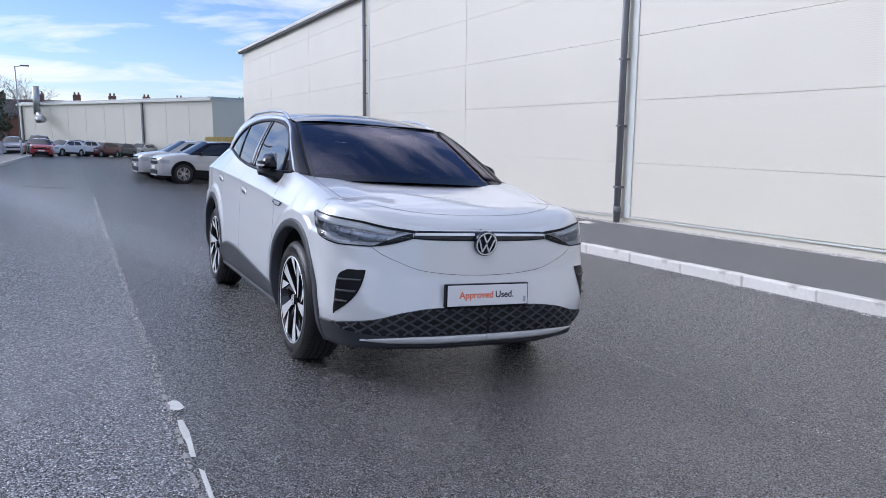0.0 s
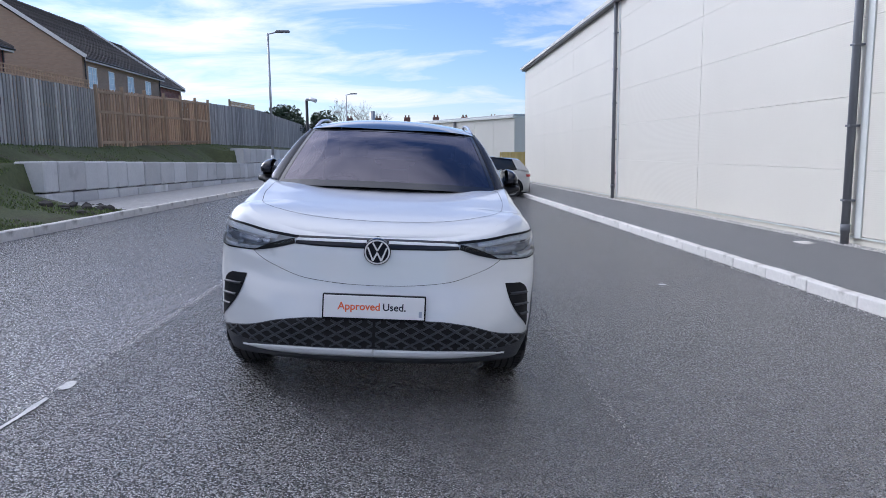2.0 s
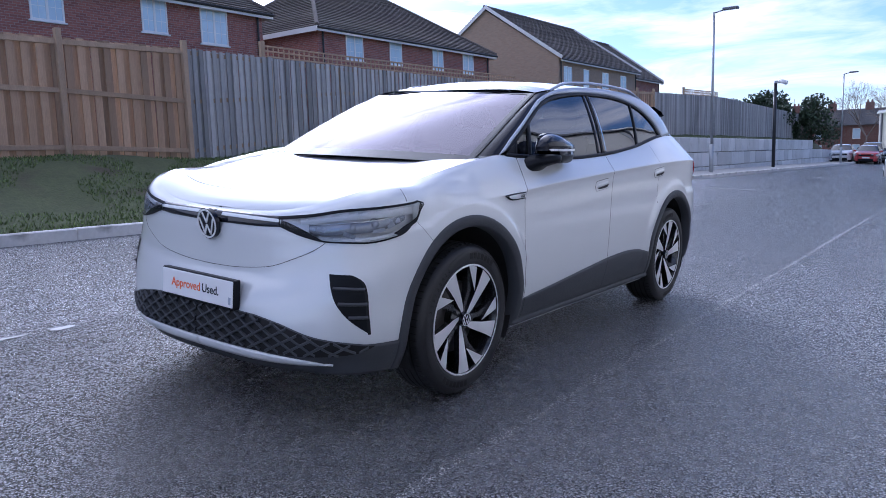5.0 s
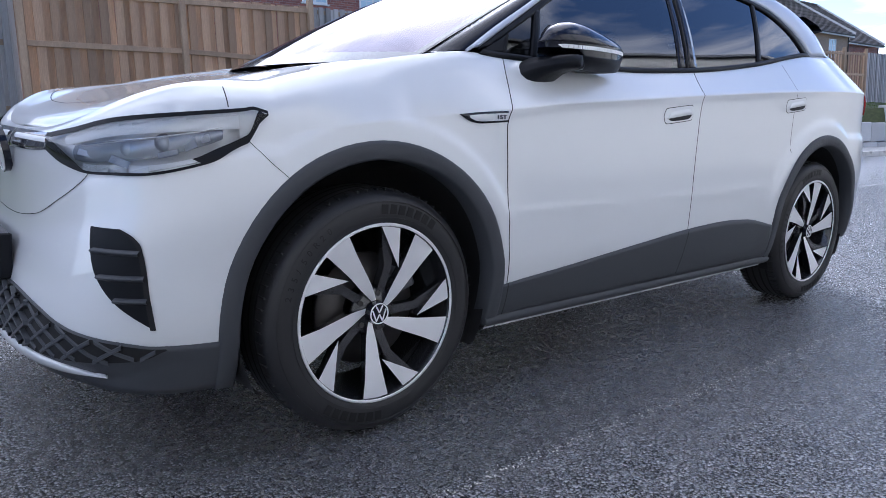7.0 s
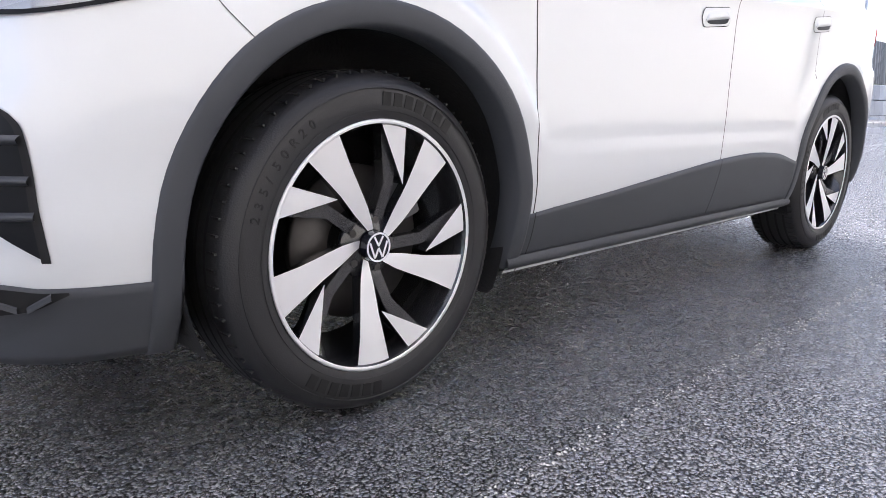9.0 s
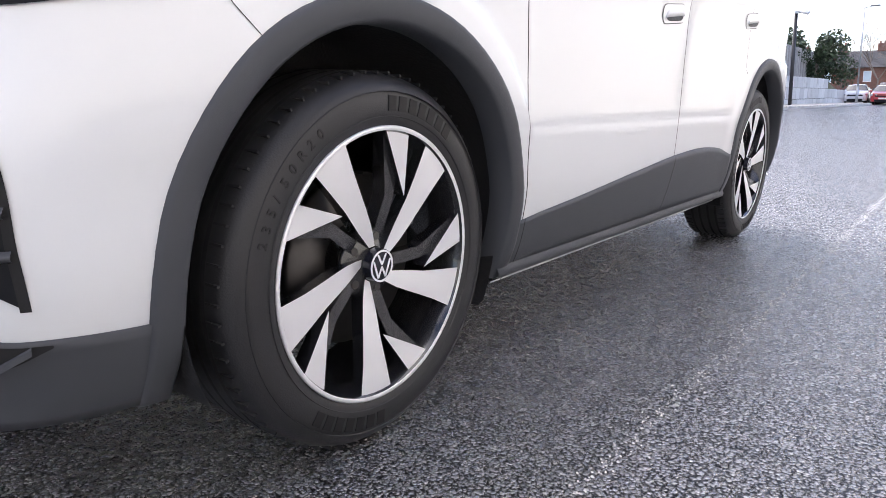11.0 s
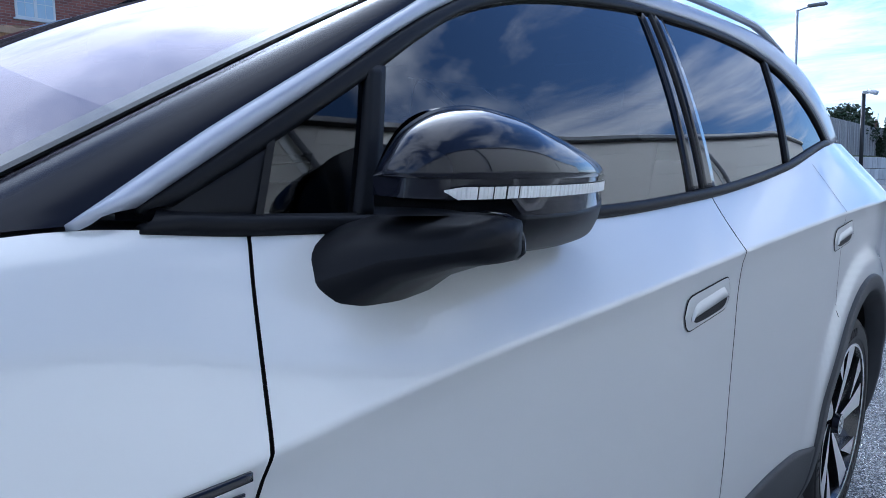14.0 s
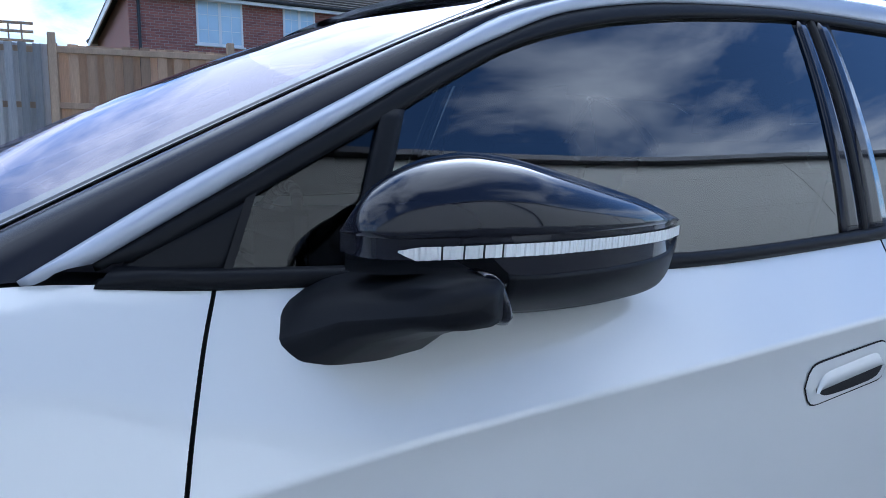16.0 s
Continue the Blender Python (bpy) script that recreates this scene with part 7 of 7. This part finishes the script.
part("cabin_floor", box_mesh((-0.76, 0.2, 0.45), (0.76, 3.3, 0.52)), CABIN, car)
part("dashboard", rounded((-0.74, 0.30, 0.72), (0.74, 0.86, 1.06), 0.08), CABIN, car, smooth=True)
part("centre_screen", box_mesh((-0.15, 0.86, 0.98), (0.15, 0.89, 1.16), 0.008), GLOSS_BLACK, car)
part("door_lining", box_mesh((-0.79, 0.5, 0.5), (-0.74, 2.7, 1.10), 0.01), CABIN, car)
part("door_lining", box_mesh((0.74, 0.5, 0.5), (0.79, 2.7, 1.10), 0.01), CABIN, car)
part("headlining", box_mesh((-0.56, 1.15, 1.50), (0.56, 3.0, 1.53), 0.01), CABIN, car)
for _x in (-0.37, 0.37):
    seat = empty("seat", None, car)
    part("seat_cushion", rounded((_x - 0.25, 1.15, 0.55), (_x + 0.25, 1.65, 0.78), 0.06), SEAT, seat, smooth=True)
    o = part("seat_back", rounded((-0.25, -0.07, 0), (0.25, 0.07, 0.62), 0.055), SEAT, seat, smooth=True)
    o.matrix_basis = Matrix.Translation((_x, 1.66, 0.72)) @ Matrix.Rotation(radians(-16), 4, "X")
    o = part("head_rest", rounded((-0.13, -0.05, 0), (0.13, 0.05, 0.20), 0.045), SEAT, seat, smooth=True)
    o.matrix_basis = Matrix.Translation((_x, 1.85, 1.30)) @ Matrix.Rotation(radians(-10), 4, "X")
part("rear_bench", rounded((-0.64, 2.35, 0.55), (0.64, 2.60, 1.22), 0.07), SEAT, car, smooth=True)
bm = bmesh.new()
ring = [Vector((0.18 * math.cos(a), 0, 0.18 * math.sin(a))) for a in [2 * math.pi * i / 28 for i in range(29)]]
for p, q in zip(ring, ring[1:]):
    add_tube(bm, p, q, 0.016, sides=8)
add_box(bm, (-0.17, -0.015, -0.03), (0.17, 0.015, 0.03), bevel=0.01)
part("steering_wheel", bm, SATIN_BLACK, car, smooth=True).matrix_basis = Matrix.Translation((-0.38, 0.95, 1.02)) @ Matrix.Rotation(radians(-24), 4, "X")
part("interior_mirror", rounded((-0.12, 0.80, 1.38), (0.12, 0.83, 1.44), 0.012), SATIN_BLACK, car, smooth=True)

# ---- parked cars ----
GLASS_CAR = material("dark_car_window", (0.020, 0.025, 0.032), 0.06, spec=0.7)
LAMP_CLEAR = material("pale_lamp_lens", (0.55, 0.58, 0.62), 0.15, 0.3, coat=1.0)
SILVER_PAINT = material("silver_car_paint", (0.50, 0.505, 0.515), 0.30, 0.15, coat=1.0)
WHITE_PAINT = material("plain_white_car_paint", (0.74, 0.75, 0.77), 0.30, coat=1.0)
RED_PAINT = material("red_car_paint", (0.42, 0.022, 0.030), 0.28, coat=1.0)
WINE_PAINT = material("dark_red_car_paint", (0.13, 0.014, 0.020), 0.28, coat=1.0)
NIGHT_PAINT = material("dark_blue_grey_car_paint", (0.030, 0.036, 0.048), 0.28, coat=1.0)
BAR_YELLOW = material("pale_plate_face", (0.78, 0.78, 0.74), 0.4)


def parked_car(paint, roof_paint, label, tall=1.50, long=4.20, wide=1.80, clad=True, estate=True):
    """A parked car about its middle on the ground: nose towards -y."""
    root = tagged(empty("car"), label, "car", group="parked cars")
    L, W = long, wide / 2
    wb = L * 0.615
    ax = (-L / 2 + L * 0.20, -L / 2 + L * 0.20 + wb)
    k = tall / 1.50
    top = pchip(((-L / 2, 0.78 * k), (-L / 2 + 0.10, 0.87 * k), (-L / 2 + 0.5, 0.96 * k), (-L / 2 + 1.10, 1.02 * k), (0.0, 1.02 * k), (L / 2 - 0.5, 1.08 * k), (L / 2 - 0.12, 1.05 * k), (L / 2, 0.92 * k)))
    plan = lambda y: W * (1 - abs(2 * y / L) ** 7 * 0.20 - max(0.0, abs(2 * y / L) - 0.95) * 2.6)
    ys = [-L / 2 + L * i / 96 for i in range(97)]
    low = 0.22 * k + 0.02

    def column(y):
        w, t = plan(y), top(y)
        prof = pchip(((0.0, 0.93), (0.12, 0.975), (0.3, 0.998), (0.45, 1.0), (0.6, 0.985), (0.72, 0.992), (0.82, 0.975), (0.93, 0.95), (1.0, 0.905)))
        pts = [Vector((w * prof(i / 18), y, low + (t - low) * i / 18)) for i in range(19)]
        return pts + [Vector((w * 0.80, y, t + 0.015)), Vector((w * 0.4, y, t + 0.035)), Vector((0, y, t + 0.042))]
    cols = [column(y) for y in ys]
    hole = lambda p: any(math.hypot(p.y - a, p.z - 0.345 * k) < 0.39 * k for a in ax) and p.x > W * 0.7
    gone = {(i, j) for i in range(96) for j in range(21) if hole((cols[i][j] + cols[i + 1][j + 1]) / 2)}
    both("body", cols, paint, root, keep=lambda i, j: (i, j) not in gone)
    for y in (-L / 2, L / 2):
        w = plan(y)
        bm = bmesh.new()
        add_box(bm, (-w * 0.97, min(y, y - math.copysign(0.03, y)), low), (w * 0.97, max(y, y - math.copysign(0.03, y)), top(y) - 0.01), bevel=0.012)
        part("end_panel", bm, paint, root)
    # glasshouse
    f0, f1 = -L / 2 + 1.02, -L / 2 + 1.78
    r1, r0 = (L / 2 - 0.48, L / 2 - 0.11) if estate else (L / 2 - 1.25, L / 2 - 0.60)
    zb, zr = lambda y: top(y) - 0.02, tall - 0.03
    wb_, wr = W * 0.93, W * 0.70
    roof = pchip(((f1, zr - 0.03), (f1 + 0.5, zr + 0.01), (0.3, zr + 0.02), (r1, zr - 0.035)))
    rs = [f1 + (r1 - f1) * i / 12 for i in range(13)]
    xs = [wr * (1 - (i / 6)) for i in range(7)]
    both("roof", [[Vector((x, y, roof(y) + 0.045 * (1 - (x / wr) ** 2))) for x in xs] for y in rs], roof_paint, root)
    both("windscreen", [[Vector((x * (wb_ / wr * (1 - j / 6) + j / 6) * 0.97, f0 + (f1 - f0) * j / 6 - 0.10 * (1 - (x / wr) ** 2), zb(f0) + (roof(f1) - zb(f0)) * j / 6 + 0.045 * (1 - (x / wr) ** 2))) for x in xs] for j in range(7)], GLASS_CAR, root)
    both("rear_screen", [[Vector((x * (1 - j / 6 + wb_ / wr * j / 6) * 0.95, r1 + (r0 - r1) * j / 6 + 0.06 * (1 - (x / wr) ** 2), roof(r1) + (zb(r0) - roof(r1)) * j / 6 + 0.04 * (1 - (x / wr) ** 2))) for x in xs] for j in range(7)], GLASS_CAR, root)

    def side_point(u, v, off=0.0):
        """u: 0 at the front foot, 1 at the rear; v: 0 at the belt, 1 at the roof."""
        ya, yb = f0 + (r0 - f0) * u, f1 + (r1 - f1) * u
        y = ya + (yb - ya) * v
        za, zt = zb(ya), roof(yb)
        return Vector((wb_ + (wr - wb_) * max(0.0, v) ** 1.15 + off, y, za + (zt - za) * v))
    grid = lambda u0, u1, v0, v1, off: [[side_point(u0 + (u1 - u0) * i / 10, v0 + (v1 - v0) * j / 5, off) for j in range(6)] for i in range(11)]
    both("window_frame", grid(0, 0.84, -0.02, 1.0, 0.0), roof_paint if clad else paint, root)
    both("rear_pillar", grid(0.84, 1, -0.02, 1.0, 0.0), paint, root)
    for u0, u1 in ((0.10, 0.46), (0.485, 0.82)):
        both("side_window", grid(u0, u1, 0.06, 0.84, 0.008), GLASS_CAR, root)
    # cladding, lamps, plates, mirrors
    dark = SATIN_BLACK
    both("sill", [[Vector((plan(y) * 1.003, y, z)) for z in (low - 0.05, low + 0.09, low + (0.25 if clad else 0.14))] for y in [ax[0] + 0.36 + (wb - 0.72) * i / 8 for i in range(9)]], dark, root)
    for s in (1, -1):
        for a in ax:
            if clad:
                bm = bmesh.new()
                arc = [(math.cos(t), math.sin(t)) for t in [radians(-8 + 196 * i / 24) for i in range(25)]]
                r0_, r1_ = 0.365 * k, 0.430 * k
                rows = [[bm.verts.new((s * (plan(a) + dx), a + r * c, 0.345 * k + r * q)) for c, q in arc] for r, dx in ((r0_, -0.03), (r0_, 0.010), (r1_, 0.010), (r1_, -0.02))]
                for p, q in zip(rows, rows[1:]):
                    for i in range(24):
                        bm.faces.new((p[i], p[i + 1], q[i + 1], q[i]))
                part("arch_trim", bm, SATIN_BLACK, root)
            bm = bmesh.new()
            add_tube(bm, (s * (W - 0.30), a, 0.345 * k), (s * (W - 0.06), a, 0.345 * k), 0.40 * k, sides=28)
            part("wheel_well", bm, LINER, root)
            wh = empty("wheel", Matrix.Translation((s * (W - 0.02), a, 0.325 * k)), root)
            bm = bmesh.new()
            lathe(bm, [(0.215 * k, -0.02 * s), (0.25 * k, 0.0), (0.30 * k, 0.0), (0.322 * k, -0.02 * s), (0.326 * k, -0.05 * s), (0.326 * k, -0.20 * s)], 32)
            part("tyre", bm, RUBBER, wh, smooth=True)
            bm = bmesh.new()
            lathe(bm, [(0.222 * k, -0.012 * s), (0.212 * k, -0.004 * s), (0.204 * k, -0.012 * s)], 32)
            for i in range(10):
                add_box(bm, (min(-0.03 * s, -0.012 * s), -0.014, 0.03), (max(-0.03 * s, -0.012 * s), 0.014, 0.21 * k), Matrix.Rotation(2 * math.pi * i / 10 + (0.10 if i % 2 else -0.10), 4, "X"))
            add_tube(bm, (-0.035 * s, 0, 0), (-0.008 * s, 0, 0), 0.05, sides=12)
            part("rim", bm, SILVER_PAINT, wh)
            bm = bmesh.new()
            add_tube(bm, (-0.10 * s, 0, 0), (-0.045 * s, 0, 0), 0.218 * k, sides=24)
            part("rim_dish", bm, RIM_BLACK, wh)
        m = Matrix.Translation((s * (W + 0.06), f0 + 0.42, 1.03 * k))
        part("door_mirror", box_mesh((-0.10, -0.06, -0.06), (0.10, 0.06, 0.08), 0.03, m), roof_paint, root)
        y0 = -L / 2
        hl = [[Vector((s * (plan(y) + 0.006) if x is None else s * x, y - 0.012, z * k)) for x, y in ((0.42 * W, y0 + 0.00), (0.62 * W, y0 + 0.03), (None, y0 + 0.10), (None, y0 + 0.22), (None, y0 + 0.36))] for z in (0.66, 0.72, 0.79)]
        sheet("headlamp", hl, LAMP_CLEAR, root, flip=s < 0)
        y0 = L / 2
        tl = [[Vector((s * (plan(y) + 0.006) if x is None else s * x, y + 0.014, z * k)) for x, y in ((0.50 * W, y0), (0.75 * W, y0 - 0.02), (None, y0 - 0.06), (None, y0 - 0.14), (None, y0 - 0.24))] for z in (0.82, 0.87, 0.91)]
        sheet("tail_lamp", tl, RED_LENS, root, flip=s > 0)
        sheet("door_gap", [[Vector((s * (plan(y) * 0.998 + 0.004), y + d, low + 0.14 + (top(y) * 0.92 - low - 0.14) * i / 6)) for i in range(7)] for y, d in ((0.06 * L, 0.0), (0.06 * L, 0.012))], GAP, root, flip=s < 0)
        part("door_handle", box_mesh((-0.012, -0.09, -0.014), (0.012, 0.09, 0.014), 0.006, Matrix.Translation((s * (W * 0.985), 0.02 * L, 0.84 * k))), paint, root)
        if estate:
            bm = bmesh.new()
            add_tube(bm, (s * wr * 0.93, f1 + 0.25, roof(f1 + 0.25) + 0.045), (s * wr * 0.93, r1 - 0.1, roof(r1) + 0.055), 0.014, sides=6)
            part("roof_rail", bm, SILVER_PAINT if clad else SATIN_BLACK, root)
    bm = bmesh.new()
    add_box(bm, (-0.60 * W, -L / 2 - 0.02, 0.62 * k), (0.60 * W, -L / 2 + 0.02, 0.72 * k), bevel=0.01)
    part("grille", bm, SATIN_BLACK, root)
    part("lower_grille", box_mesh((-0.60 * W, -L / 2 - 0.025, 0.26 * k), (0.60 * W, -L / 2 + 0.03, 0.42 * k), 0.015), dark, root)
    part("skid_plate", box_mesh((-0.55 * W, -L / 2 - 0.035, 0.22 * k), (0.55 * W, -L / 2 + 0.02, 0.27 * k), 0.01), SILVER_PAINT if clad else dark, root)
    part("rear_bumper", box_mesh((-0.64 * W, L / 2 - 0.08, 0.24 * k), (0.64 * W, L / 2 + 0.03, 0.48 * k), 0.02), dark, root)
    part("plate", box_mesh((-0.26, -L / 2 - 0.038, 0.45 * k), (0.26, -L / 2 - 0.02, 0.56 * k), 0.003), BAR_YELLOW, root)
    part("underbody", box_mesh((-W * 0.82, -L / 2 + 0.15, 0.17), (W * 0.82, L / 2 - 0.15, 0.40 * k), 0.02), LINER, root)
    return root


def park(ob, x, y, turn):
    """Stands a car on the sloping road; turn: degrees from nose towards -y."""
    ob.matrix_basis = Matrix.Translation((x, y, road_z(x, y))) @ (CARM if KERB_L < x < KERB_R + 1 else Matrix()) @ Matrix.Rotation(radians(turn), 4, "Z")
    return ob


# side by side, noses towards the gardens
park(parked_car(SILVER_PAINT, GLOSS_BLACK, "silver compact crossover with black roof and dark cladding", 1.57, 4.23, 1.82), 2.60, 24.45, -83.5)
park(parked_car(SILVER_PAINT, SILVER_PAINT, "pale silver crossover parked beside its neighbours", 1.60, 4.45, 1.84), 2.30, 27.3, -85)
park(parked_car(WHITE_PAINT, WHITE_PAINT, "white hatchback in the row of parked cars", 1.48, 4.25, 1.79, clad=False), 2.6, 30.0, -87)
park(parked_car(NIGHT_PAINT, NIGHT_PAINT, "dark hatchback in the row of parked cars", 1.47, 4.25, 1.79, clad=False), 2.5, 32.7, -88)
park(parked_car(WHITE_PAINT, GLOSS_BLACK, "white estate car at the far end of the row", 1.50, 4.4, 1.80, clad=False), 2.9, 35.4, -88)
# the far row, noses towards the street
park(parked_car(RED_PAINT, RED_PAINT, "bright red hatchback facing the street", 1.46, 4.05, 1.74, clad=False), -4.55, 64.6, 2)
for _x, _y, _pt, _lb, _h, _tn in ((-3.0, 72.9, WHITE_PAINT, "white hatchback before the far warehouse", 1.47, -38), (-1.5, 76.0, WHITE_PAINT, "white crossover before the far warehouse", 1.56, -36),
                                 (0.4, 78.0, WINE_PAINT, "dark red hatchback before the far warehouse", 1.47, -38), (2.2, 80.6, NIGHT_PAINT, "dark blue hatchback before the far warehouse", 1.47, -36),
                                 (4.7, 85.0, SILVER_PAINT, "grey estate car before the far warehouse", 1.5, -36), (7.2, 88.5, NIGHT_PAINT, "dark crossover before the far warehouse", 1.6, -34)):
    park(parked_car(_pt, _pt, _lb, _h, 4.2, 1.78, clad=_h > 1.55), _x, _y, _tn)
park(parked_car(NIGHT_PAINT, NIGHT_PAINT, "dark people carrier behind the red hatchback", 1.75, 4.6, 1.85, clad=False), -4.9, 70.5, 0)
park(parked_car(WHITE_PAINT, WHITE_PAINT, "white car parked below the garden wall", 1.48, 4.2, 1.78, clad=False), -6.6, 66.0, 4)
